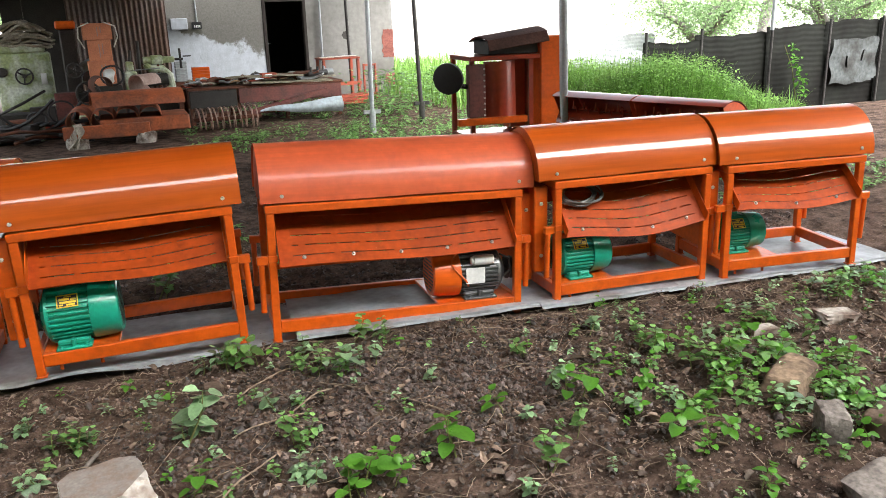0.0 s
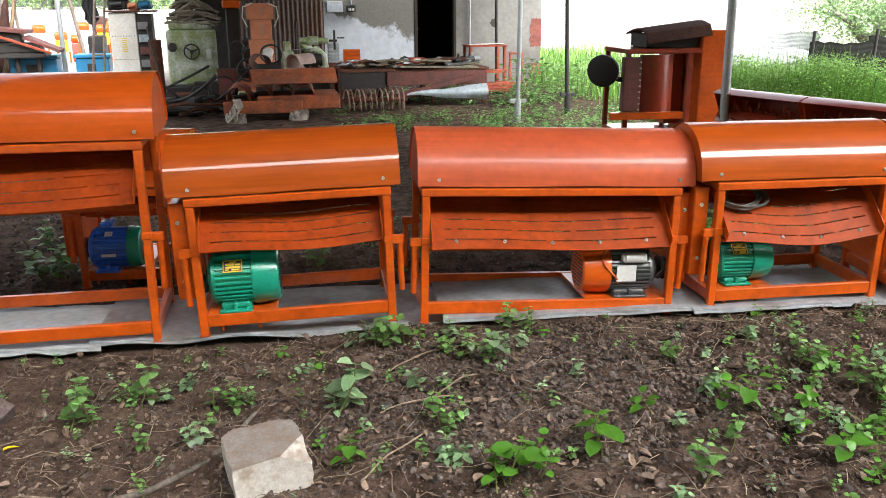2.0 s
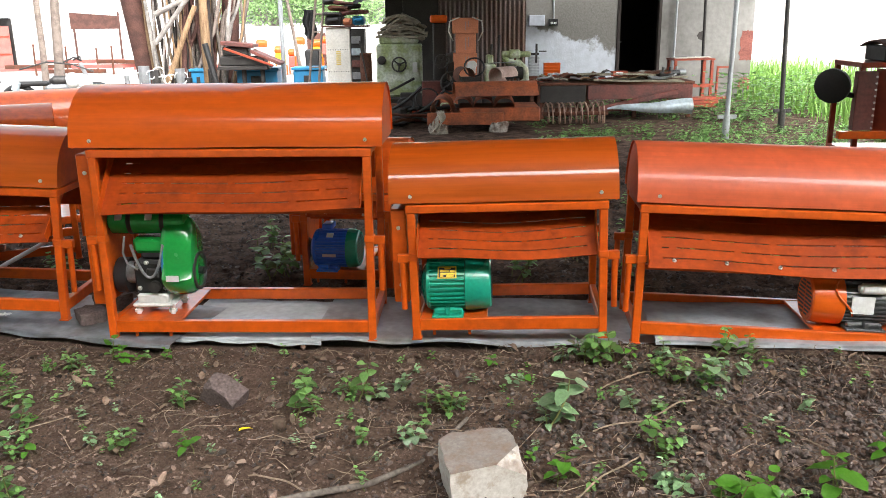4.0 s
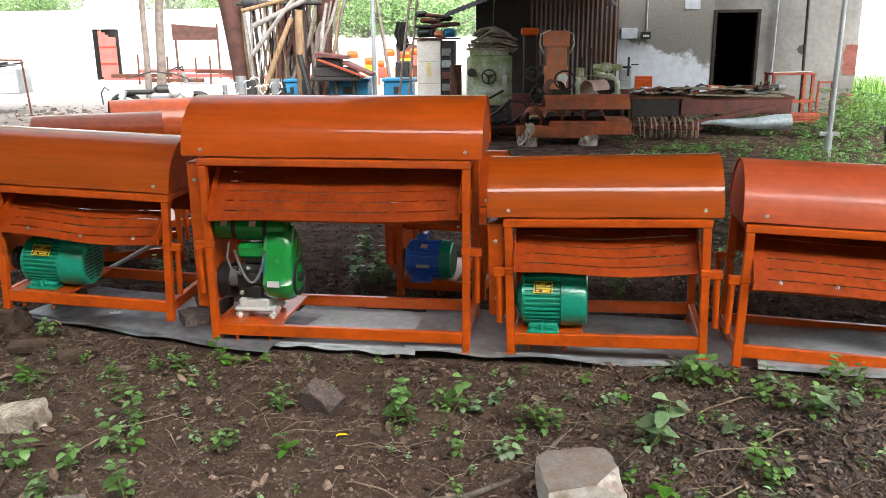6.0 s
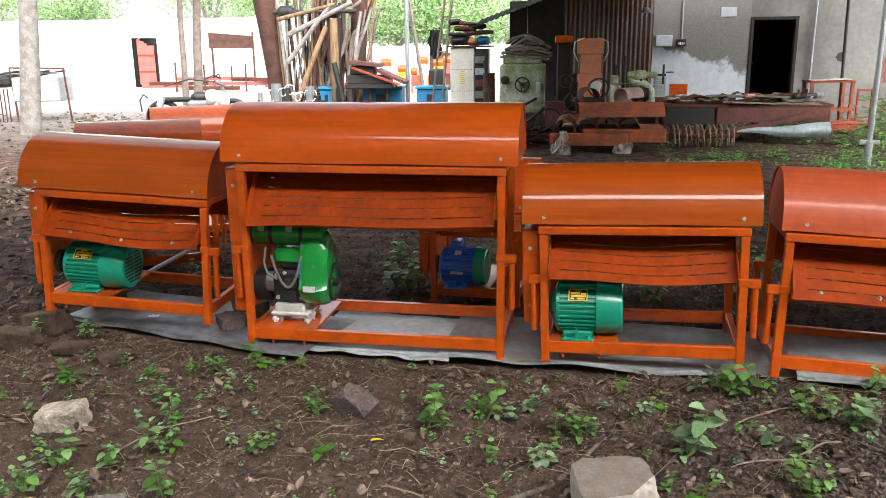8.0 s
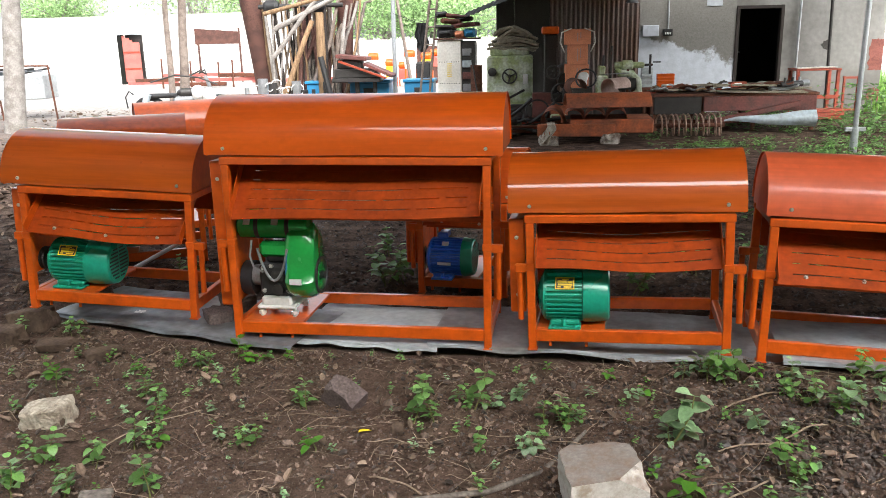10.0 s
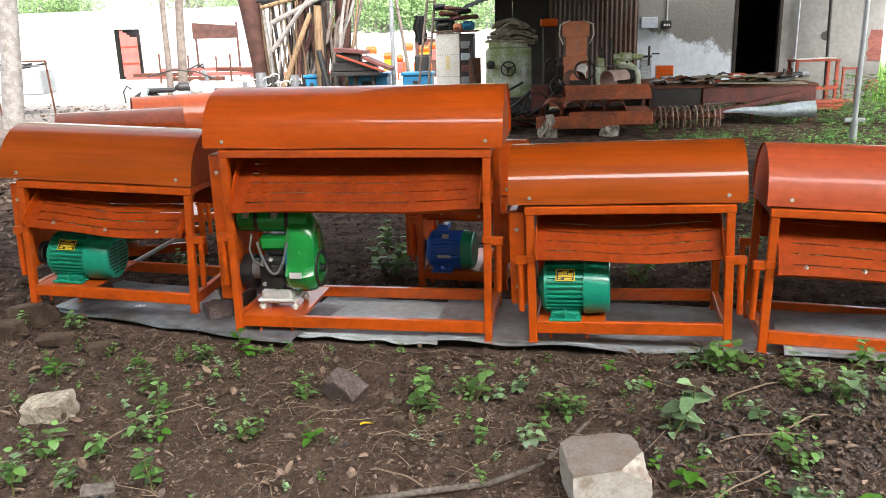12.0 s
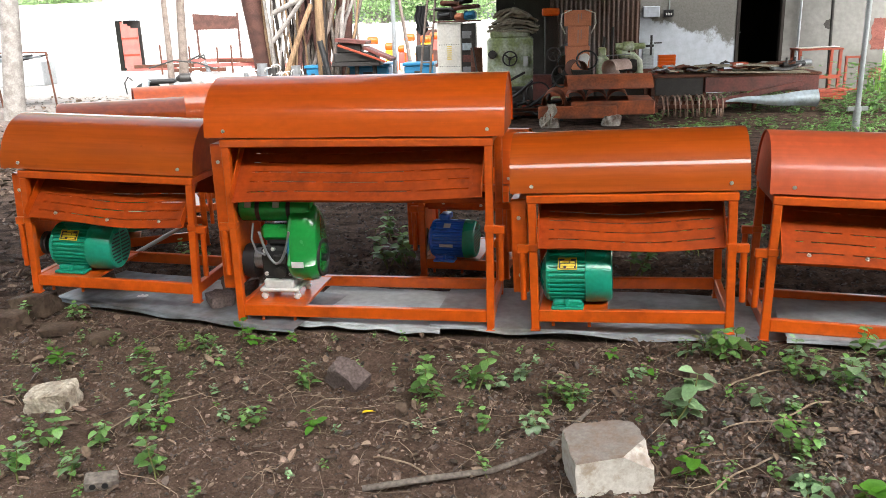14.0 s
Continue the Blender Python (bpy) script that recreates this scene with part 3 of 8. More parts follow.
def motor_meshes(length, radius, split=0.575):
    """The meshes of an electric motor that lies along x, its feet on z = 0: ribbed body, two end bells, fan cover, feet, name plate, shaft pulley."""
    cz = radius * 1.04
    lift = Matrix.Translation((0, 0, cz))
    body = B()
    ribs = 34
    ring = []
    for k in range(ribs):
        for f, r in ((0.0, 0.90), (0.48, 0.90), (0.58, 1.01), (0.90, 1.01)):
            a = 2 * math.pi * (k + f) / ribs
            ring.append((radius * r * math.cos(a), cz + radius * r * math.sin(a)))
    ends = [[body.verts.new((x, p, q)) for p, q in ring] for x in (0.006, length * split)]
    for k in range(len(ring)):
        j = (k + 1) % len(ring)
        body.faces.new((ends[0][k], ends[0][j], ends[1][j], ends[1][k]))
    body.faces.new(ends[0][::-1])
    body.faces.new(ends[1])
    bell = B()
    lathe(bell, [(-length * 0.13, radius * 0.30), (-length * 0.12, radius * 0.45), (-length * 0.06, radius * 0.80), (-0.004, radius * 0.97), (0.012, radius * 0.97)], 28, lift)
    cover = B()
    lathe(cover, [(length * (split + 0.005), radius * 0.90), (length * (split + 0.010), radius * 1.04), (length * (split + 0.045), radius * 1.05), (length * 0.88, radius * 1.01), (length * 0.965, radius * 0.95), (length * 0.985, radius * 0.88), (length * 0.985, 0.0)], 36, lift)
    # black bars on the closed cover stand for the dark inside its slots
    grille = B()
    for k in range(-4, 5):
        zz = radius * 0.16 * k
        half = math.sqrt(max(0.0, (radius * 0.76) ** 2 - zz * zz))
        for s in (-1, 1):
            y0, y1 = sorted((s * radius * 0.06, s * half))
            box(grille, length * 0.984, length * 0.990, y0, y1, cz + zz - 0.0045, cz + zz + 0.0045)
    feet = []
    for s in (-1, 1):
        f = B()
        y0, y1 = sorted((s * radius * 0.42, s * radius * 1.10))
        box(f, length * 0.06, length * 0.55, y0, y1, 0.0, 0.013, 0.004)
        y0, y1 = sorted((s * radius * 0.40, s * radius * 0.86))
        box(f, length * 0.08, length * 0.53, y0, y1, 0.011, radius * 0.30, 0.008)
        y0, y1 = sorted((s * radius * 0.40, s * radius * 1.0))
        box(f, length * 0.27, length * 0.33, y0, y1, 0.011, radius * 0.36, 0.004)
        for fx in (0.13, 0.47):
            hex_bolt(f, (length * fx, s * radius * 0.98, 0.013), (0, 0, 1), 0.009)
        feet.append(f)
    plate = B()
    plate_at = lift @ Matrix.Rotation(radians(-38), 4, "X")
    box(plate, length * 0.17, length * 0.46, -radius * 1.05, -radius * 1.035, -0.03, 0.03, 0.001, plate_at)
    marks = B()
    x0, x1, ya, yb = length * 0.17, length * 0.46, -radius * 1.054, -radius * 1.048
    for p0, p1, q0, q1 in ((x0, x1, 0.025, 0.030), (x0, x1, -0.030, -0.025), (x0, x0 + 0.005, -0.025, 0.025), (x1 - 0.005, x1, -0.025, 0.025)):
        box(marks, p0, p1, ya, yb, q0, q1, 0, plate_at)
    w = x1 - x0
    bars = []
    for p0, p1, q0, q1 in ((0.35, 0.7, 0.017, 0.022), (0.12, 0.60, 0.003, 0.014), (0.64, 0.90, 0.002, 0.011), (0.14, 0.9, -0.011, -0.001), (0.12, 0.3, -0.021, -0.014), (0.45, 0.85, -0.022, -0.014)):
        bars.append(B())
        box(bars[-1], x0 + w * p0, x0 + w * p1, ya, yb, q0, q1, 0, plate_at)
    shaft = B()
    rod(shaft, (-length * 0.28, 0, cz), (-length * 0.12, 0, cz), radius * 0.14, seg=12)
    lathe(shaft, [(-length * 0.29, radius * 0.5), (-length * 0.27, radius * 0.52), (-length * 0.24, radius * 0.40), (-length * 0.21, radius * 0.52), (-length * 0.19, radius * 0.5)], 24, lift)
    return body, bell, cover, grille, feet, plate, marks, bars, shaft


def put_motor(parent, at, length, radius, paint, cover_paint, flip=False, plate_paint=None, label="green electric motor", split=0.575):
    """Bolts a motor to its machine's shelf."""
    body, bell, cover, grille, feet, plate, marks, bars, shaft = motor_meshes(length, radius, split)
    m = Matrix.Translation(at) @ (Matrix.Rotation(math.pi, 4, "Z") if flip else Matrix.Identity(4))
    ob = part("motor", body, paint, parent, label, m)
    part("end_bell", bell, paint, ob)
    part("fan_cover", cover, cover_paint, ob)
    part("fan_grille", grille, BLACK, ob, "black bars drawn for the shaded vent slots of the fan cover")
    for f in feet:
        part("motor_foot", f, paint, ob)
    part("shaft_pulley", shaft, DARK_STEEL, ob)
    if plate_paint and not flip:
        part("name_plate", plate, BLACK, ob, "black name plate with yellow border")
        part("plate_border", marks, plate_paint, ob)
        for bar in bars:
            part("plate_mark", bar, plate_paint, ob)
    else:
        for bm in (plate, marks, *bars):
            bm.free()
    if not flip:
        b = B()
        box(b, length * 0.16, length * 0.40, -radius * 0.42, radius * 0.42, radius * 2.09, radius * 2.42, 0.008)
        part("terminal_box", b, paint, ob)
    if flip:
        b = B()
        lathe(b, [(length * 0.10, 0.0), (length * 0.11, radius * 0.20), (length * 0.12, radius * 0.22), (length * 0.40, radius * 0.22), (length * 0.41, radius * 0.17), (length * 0.44, radius * 0.15), (length * 0.45, 0.0)], 20, Matrix.Translation((0, radius * 0.92, radius * 1.72)))
        part("capacitor", b, WHITE_METAL, ob, "silver capacitor can")
        b = B()
        box(b, length * 0.24, length * 0.52, radius * 1.02, radius * 1.05, radius * 0.72, radius * 1.42, 0.003)
        part("name_plate", b, WHITE_METAL, ob, "white name plate")
        b = B()
        pts = [(length * (0.60 + 0.12 * math.sin(3 * t)), radius * 1.07 * math.cos(t), radius * (1.12 + 1.07 * math.sin(t))) for t in [-0.5 + 0.2 * k for k in range(10)]]
        path_tube(b, pts, 0.005, 6)
        part("tied_cable", b, ORANGE, ob)
        b = B()
        path_tube(b, [(0.0, radius * 0.8, radius * 1.9), (-0.05, radius * 0.9, radius * 1.7), (-0.06, radius * 0.9, radius * 1.2), (-0.02, radius * 0.9, radius * 0.9)], 0.005, 6)
        part("lead_wire", b, BLACK, ob)
    return ob


def put_diesel(parent, at):
    """A small green engine: fuel tank, block, flywheel housing, base, exhaust, hoses."""
    x, y, z = at
    m = Matrix.Translation(at)
    e = B()
    box(e, 0.05, 0.23, -0.10, 0.10, 0.10, 0.27, 0.015)
    ob = part("engine", e, BLACK, parent, "bright green diesel engine with black block", m)
    e = B()
    box(e, 0.08, 0.20, -0.07, 0.07, 0.272, 0.385, 0.012)
    part("cylinder", e, BLACK, ob)
    e = B()
    box(e, 0.05, 0.22, -0.085, 0.05, 0.30, 0.385, 0.02)
    part("cowl", e, GREEN_ENGINE, ob)
    e = B()
    rod(e, (-0.01, -0.02, 0.19), (0.05, -0.02, 0.19), 0.055, seg=18)
    part("crank_boss", e, GREY_CAST, ob)
    e = B()
    rod(e, (0.155, -0.125, 0.14), (0.155, -0.10, 0.14), 0.03, seg=16)
    part("oil_cap", e, DARK_STEEL, ob)
    e = B()
    box(e, 0.12, 0.185, -0.118, -0.101, 0.185, 0.235, 0.006)
    part("cover_plate", e, DARK_STEEL, ob)
    for px, pz in ((0.075, 0.25), (0.12, 0.262), (0.20, 0.25), (0.205, 0.13), (0.075, 0.13)):
        e = B()
        hex_bolt(e, (px, -0.101, pz), (0, -1, 0), 0.009)
        part("bolt", e, CHROME, ob)
    t = B()
    lathe(t, [(-0.07, 0.030), (-0.06, 0.060), (-0.05, 0.068), (0.30, 0.068), (0.315, 0.060), (0.325, 0.03)], 28, Matrix.Translation((0, -0.02, 0.46)))
    rod(t, (0.02, -0.02, 0.52), (0.02, -0.02, 0.548), 0.024, seg=16)
    tank = part("fuel_tank", t, GREEN_ENGINE, ob, "green cylindrical fuel tank")
    for xs in (0.035, 0.20):
        s = B()
        lathe(s, [(xs, 0.068), (xs, 0.0705), (xs + 0.022, 0.0705), (xs + 0.022, 0.068)], 28, Matrix.Translation((0, -0.02, 0.46)))
        part("tank_strap", s, BLACK, tank)
    for xs in (-0.02, 0.13):
        s = B()
        box(s, xs, xs + 0.035, -0.001, 0.001, -0.016, 0.016, 0, Matrix.Translation((0, -0.082, 0.49)) @ Matrix.Rotation(radians(-30), 4, "X"))
        part("tank_sticker", s, WHITE_METAL, tank)
    h = B()
    pts = []
    for k in range(28):
        a = 2 * math.pi * k / 28
        r = 0.135 if math.sin(a) < 0.2 else 0.115 + 0.05 * math.sin(a)
        pts.append((r * math.cos(a) * (0.98 if math.sin(a) < 0 else 0.82), 0.22 + r * math.sin(a) * (1.0 if math.sin(a) < 0 else 1.55)))
    rings = []
    for hx, sc in ((0.205, 0.90), (0.215, 0.97), (0.24, 1.02), (0.305, 1.02), (0.335, 0.95), (0.352, 0.84), (0.356, 0.72)):
        rings.append([h.verts.new((hx, -0.02 + p * sc * 1.08, 0.22 + (q - 0.22) * sc * 1.04)) for p, q in pts])
    for a, b in zip(rings, rings[1:]):
        for k in range(28):
            h.faces.new((a[k], b[k], b[(k + 1) % 28], a[(k + 1) % 28]))
    h.faces.new(rings[0])
    h.faces.new(rings[-1][::-1])
    hood = part("flywheel_housing", h, GREEN_ENGINE, ob, "glossy green flywheel housing")
    g = B()
    lathe(g, [(0.350, 0.098), (0.364, 0.098), (0.366, 0.085), (0.352, 0.075), (0.352, 0.02), (0.38, 0.02), (0.382, 0.0)], 28, Matrix.Translation((0, -0.02, 0.20)))
    part("flywheel", g, BLACK, hood, "black flywheel and starter disc")
    s = B()
    box(s, 0.238, 0.300, -0.171, -0.166, 0.185, 0.215, 0, Matrix.Identity(4))
    part("maker_label", s, WHITE_METAL, hood)
    b = B()
    box(b, 0.055, 0.215, -0.105, 0.10, 0.045, 0.099, 0.010)
    box(b, 0.03, 0.24, -0.112, 0.108, 0.030, 0.052, 0.008)
    for bx in (0.05, 0.225):
        for by in (-0.085, 0.085):
            rod(b, (bx, by, -0.01), (bx, by, 0.05), 0.012, seg=10)
            rod(b, (bx, by, 0.0), (bx, by, 0.015), 0.02, seg=6)
    part("engine_base", b, WHITE_METAL, ob, "white cast base on four bolts")
    w = B()
    arc = [(0.06 + 0.16 * k / 10, -0.12, 0.36 - 0.17 * math.sin(math.pi * k / 10) ** 0.8) for k in range(11)]
    path_tube(w, arc, 0.0075, 8)
    path_tube(w, [(0.03, -0.11, 0.40), (0.02, -0.125, 0.32), (0.035, -0.12, 0.26), (0.08, -0.11, 0.23)], 0.006, 8)
    part("fuel_hose", w, GREY_CAST, ob)
    c = B()
    rod(c, (0.21, -0.115, 0.22), (0.215, -0.115, 0.33), 0.012, seg=10)
    rod(c, (0.22, -0.10, 0.30), (0.245, -0.10, 0.36), 0.016, seg=10)
    part("fuel_filter", c, BLUE_BIN, ob)
    p = B()
    rod(p, (-0.06, 0, 0.17), (0.0, 0, 0.17), 0.09, seg=24)
    part("drive_pulley", p, BLACK, ob)
    return ob


def slotted_screen(W, z_front, z_back, sag, twist):
    """The slotted delivery screen: rows of staggered open slots in a sagging sheet that slopes to the front."""
    bm = B()
    rows = 8
    cuts = []
    for r in range(rows):
        cuts += [(r + 0.0) / rows, (r + 0.90) / rows]
    cuts.append(1.0)
    nx = 36
    x0, x1 = TUBE * 0.75, W - TUBE * 0.75

    def place(i, v):
        u = i / nx
        x = x0 + (x1 - x0) * u
        y = -0.055 + 0.32 * v
        z = z_front + (z_back - z_front) * v
        z -= sag * (math.sin(math.pi * u) ** 1.4) * (1 - v * 0.6)
        z += twist * (u - 0.5) * (1 - v) + 0.006 * math.sin(7 * u + 3 * v)
        return (x, y, z)

    g = [[bm.verts.new(place(i, v)) for v in cuts] for i in range(nx + 1)]
    faces = []
    for i in range(nx):
        for j in range(len(cuts) - 1):
            is_slot_row = j % 2 == 1
            r = j // 2
            if is_slot_row and r < rows - 1 and (i + 5 * (r % 2)) % 9 < 8 and 1 < i < nx - 2:
                continue
            faces.append(bm.faces.new((g[i][j], g[i + 1][j], g[i + 1][j + 1], g[i][j + 1])))
    bm.normal_update()
    bmesh.ops.solidify(bm, geom=faces, thickness=0.0025)
    return bm, place, nx


def thresher(m, W, H, left, right, cover, motor_side, screen_front, sag=0.02, twist=0.0, name_label="", group="row of threshing machines", front_bolts=4, lug=0.405, R=0.268):
    """A threshing machine in a tube frame. Its origin is the foot of the front leg at the low-x end; y runs to the back."""
    ob = thing("threshing_machine", m, name_label, "threshing machine", group)
    t = TUBE / 2
    for x in (0, W):
        for y in (0, DEPTH):
            b = B()
            box(b, x - t, x + t, y - t, y + t, 0, H - TUBE, 0.004)
            box(b, x - t * 1.25, x + t * 1.25, y - t * 1.25, y + t * 1.25, 0, 0.008, 0.002)
            part("leg", b, ORANGE, ob)
    for y in (0, DEPTH):
        b = B()
        box(b, t, W - t, y - t + 0.003, y + t - 0.003, 0.045, 0.105, 0.004)
        part("bottom_rail", b, ORANGE, ob)
        b = B()
        box(b, -t - 0.004, W + t + 0.004, y - t - 0.003, y + t + 0.003, H - TUBE, H, 0.004)
        part("top_rail", b, ORANGE, ob)
    for x in (0, W):
        b = B()
        box(b, x - t + 0.003, x + t - 0.003, t, DEPTH - t, 0.045, 0.105, 0.004)
        part("side_rail", b, ORANGE, ob)
        b = B()
        box(b, x - t + 0.002, x + t - 0.002, t + 0.004, DEPTH - t - 0.004, H - TUBE, H - 0.002, 0.004)
        part("top_side_rail", b, ORANGE, ob)
    # curved cover over the drum
    cy, cz = R - 0.010, H + 0.020
    b = B()

    def arc(u, v):
        if v < 0.06:
            return (left + (right - left) * u, cy - R - 0.001, cz - 0.012 + 0.2 * v + 0.0015 * math.sin(11 * u + W))
        a = math.pi * (v - 0.06) / 0.94
        wob = 0.0004 * math.sin(7 * u + 2 * a + 3 * W)
        return (left + (right - left) * u, cy - (R + wob) * math.cos(a), cz + (R + wob) * math.sin(a))

    sheet(b, arc, 14, 34, 0.003)
    cov = part("drum_cover", b, cover, ob, "curved sheet-steel drum cover")
    for x in (left + 0.10, right - 0.08):
        b = B()
        hex_bolt(b, (x, cy - R - 0.002, cz + 0.020), (0, -1, 0.1))
        part("bolt", b, CHROME, cov)
    for x in (left + 0.012, right - 0.012):
        b = B()
        n = 20
        va, vb = [], []
        prof = [(cy + (R - 0.006) * math.cos(math.pi * k / n), cz + (R - 0.006) * math.sin(math.pi * k / n)) for k in range(n + 1)]
        prof += [(cy - R + 0.006, H + 0.002), (cy + R - 0.006, H + 0.002)]
        va = [b.verts.new((x - 0.003, p, q)) for p, q in prof]
        vb = [b.verts.new((x + 0.003, p, q)) for p, q in prof]
        for k in range(len(prof)):
            b.faces.new((va[k], va[(k + 1) % len(prof)], vb[(k + 1) % len(prof)], vb[k]))
        b.faces.new(va[::-1])
        b.faces.new(vb)
        part("end_plate", b, cover, ob)
    # rear closing sheet and side skirts around the screen
    b = B()
    box(b, t + 0.002, W - t - 0.002, DEPTH - 0.012, DEPTH - 0.006, screen_front + 0.06, H - TUBE - 0.002)
    part("rear_panel", b, SCREEN, ob)
    bm, place, nx = slotted_screen(W, screen_front, H + 0.03, sag, twist)
    scr = part("screen", bm, SCREEN, ob, "slotted sheet-steel delivery screen")
    for k in range(front_bolts):
        i = (k + 0.5) / front_bolts * nx
        p = Vector(place(i, 0.09))
        b = B()
        hex_bolt(b, p, (0, -0.45, 0.9), 0.0075, 0.009)
        part("bolt", b, CHROME, scr)
    for x, i in ((TUBE * 0.75, 0), (W - TUBE * 0.75, nx)):
        b = B()
        p, q = place(i, 0.0), place(i, 1.0)
        v = [b.verts.new(c) for c in ((x, p[1], p[2]), (x, q[1] - 0.01, q[2]), (x, q[1] - 0.045, q[2] + 0.03), (x, p[1] - 0.02, p[2] + 0.045))]
        f = b.faces.new(v)
        b.normal_update()
        bmesh.ops.solidify(b, geom=[f], thickness=0.003)
        part("screen_flange", b, ORANGE, scr)
    b = B()
    box(b, TUBE * 0.6, W - TUBE * 0.6, 0.05, 0.085, screen_front - 0.035, screen_front - 0.012, 0.002)
    part("screen_support", b, SCREEN, ob)
    # carrying handles on their lugs
    for x, sgn in ((0, -1), (W, 1)):
        for y in (0.0, DEPTH):
            b = B()
            xo = x + sgn * t
            box(b, min(xo, xo + sgn * 0.055), max(xo, xo + sgn * 0.055), y - 0.016, y + 0.016, lug - 0.020, lug + 0.020, 0.004)
            box(b, x - t - 0.004, x + t + 0.004, y - t - 0.004, y + t + 0.004, lug - 0.010, lug + 0.025, 0.004)
            bracket = part("handle_lug", b, ORANGE, ob)
            b = B()
            xp = xo + sgn * 0.034
            rod(b, (xp, y, lug - 0.015), (xp, y + 0.01, lug - 0.255), 0.0145, seg=14)
            part("handle", b, ORANGE, bracket)
    # belt guard on the motor's side
    s = -1 if motor_side == "L" else 1
    xg = (0 if s < 0 else W) + s * (t + 0.012)
    b = B()
    x0, x1 = sorted((xg, xg + s * 0.075))
    box(b, x0, x1, 0.045, 0.42, 0.17, H - 0.03, 0.006)
    gd = part("belt_guard", b, ORANGE, ob, "folded sheet-steel belt guard")
    for z in (0.26, H - 0.12):
        b = B()
        hex_bolt(b, ((x0 + x1) / 2, 0.044, z), (0, -1, 0), 0.0075)
        part("bolt", b, CHROME, gd)
    # motor shelf
    b = B()
    a0, a1 = (0.02, 0.34) if s < 0 else (W - 0.42, W - 0.02)
    if W > 1.3:
        a1 = 0.42
    box(b, a0, a1, t, DEPTH - t, 0.088, 0.103, 0.002)
    part("motor_shelf", b, ORANGE, ob)
    b = B()
    box(b, W * 0.06, W * 0.06 + 0.22, 0.024, 0.030, 0.034, 0.044, 0.002)
    for x in (W * 0.06 + 0.03, W * 0.06 + 0.20):
        rod(b, (x, 0.012, 0.016), (x, 0.012, 0.046), 0.008, seg=10)
    part("foot_bracket", b, ORANGE, ob)
    return ob


def stand(x, y, z, deg, W, dz):
    """The pose of a machine whose front edge starts at x, y, z, turned by deg and risen by dz at its far foot."""
    return pose(x, y, z, 0, -math.degrees(math.atan2(dz, W)), deg)


# the row
M0 = thresher(stand(-2.765, 3.887, 0.168, -1.0, 0.916, -0.046), 0.916, 0.680, -0.118, 0.940, ORANGE_DEEP, "L", 0.43, 0.015, -0.02,
              "orange thresher with green motor, propped on stones", front_bolts=3, R=0.251)
put_motor(M0, (0.065, 0.17, 0.105), 0.35, 0.125, GREEN_MOTOR, GREEN_MOTOR, plate_paint=YELLOW)
M1 = thresher(stand(-1.556, 3.740, 0.058, -2.7, 1.290, -0.003), 1.290, 0.954, -0.101, 1.366, RED_ORANGE, "L", 0.665, 0.0, 0.03,
              "tall wide orange thresher with a green diesel engine", front_bolts=0, lug=0.515, R=0.261)
put_diesel(M1, (0.045, 0.18, 0.115))
M2 = thresher(stand(-0.047, 3.601, 0.092, -5.5, 0.882, 0.026), 0.882, 0.661, -0.098, 0.951, ORANGE_DEEP, "L", 0.42, 0.012, 0.0,
              "small orange thresher with a large green motor", front_bolts=0, R=0.236)
put_motor(M2, (0.058, 0.13, 0.105), 0.308, 0.130, GREEN_MOTOR, GREEN_MOTOR, plate_paint=YELLOW)
M3 = thresher(stand(0.985, 3.515, 0.088, -6.8, 1.235, -0.036) @ pose(0, 0, 0, -2.5, 0, 0), 1.235, 0.666, -0.040, 1.322, PRIMER, "R", 0.38, 0.005, 0.0,
              "thresher with dull primer-red cover and orange-grey motor", front_bolts=5, R=0.245)
put_motor(M3, (1.150, 0.13, 0.105), 0.36, 0.118, DARK_CAST, RED_ORANGE, flip=True, label="grey motor with an orange fan cover")
M4 = thresher(stand(2.418, 3.312, 0.096, -5.2, 0.887, -0.002), 0.887, 0.655, -0.108, 0.936, ORANGE_DEEP, "L", 0.37, 0.035, 0.0,
              "orange thresher with green motor and coiled cable", front_bolts=4, R=0.238)
put_motor(M4, (0.075, 0.15, 0.105), 0.285, 0.112, GREEN_MOTOR, GREEN_MOTOR, plate_paint=YELLOW)
M5 = thresher(stand(3.418, 3.182, 0.111, -11.0, 0.807, 0.005), 0.807, 0.636, -0.069, 0.880, ORANGE_DEEP, "L", 0.40, 0.02, 0.0,
              "orange thresher with green motor at the row's end", front_bolts=3, R=0.238)
put_motor(M5, (0.065, 0.20, 0.105), 0.265, 0.100, GREEN_MOTOR, GREEN_MOTOR, plate_paint=YELLOW)


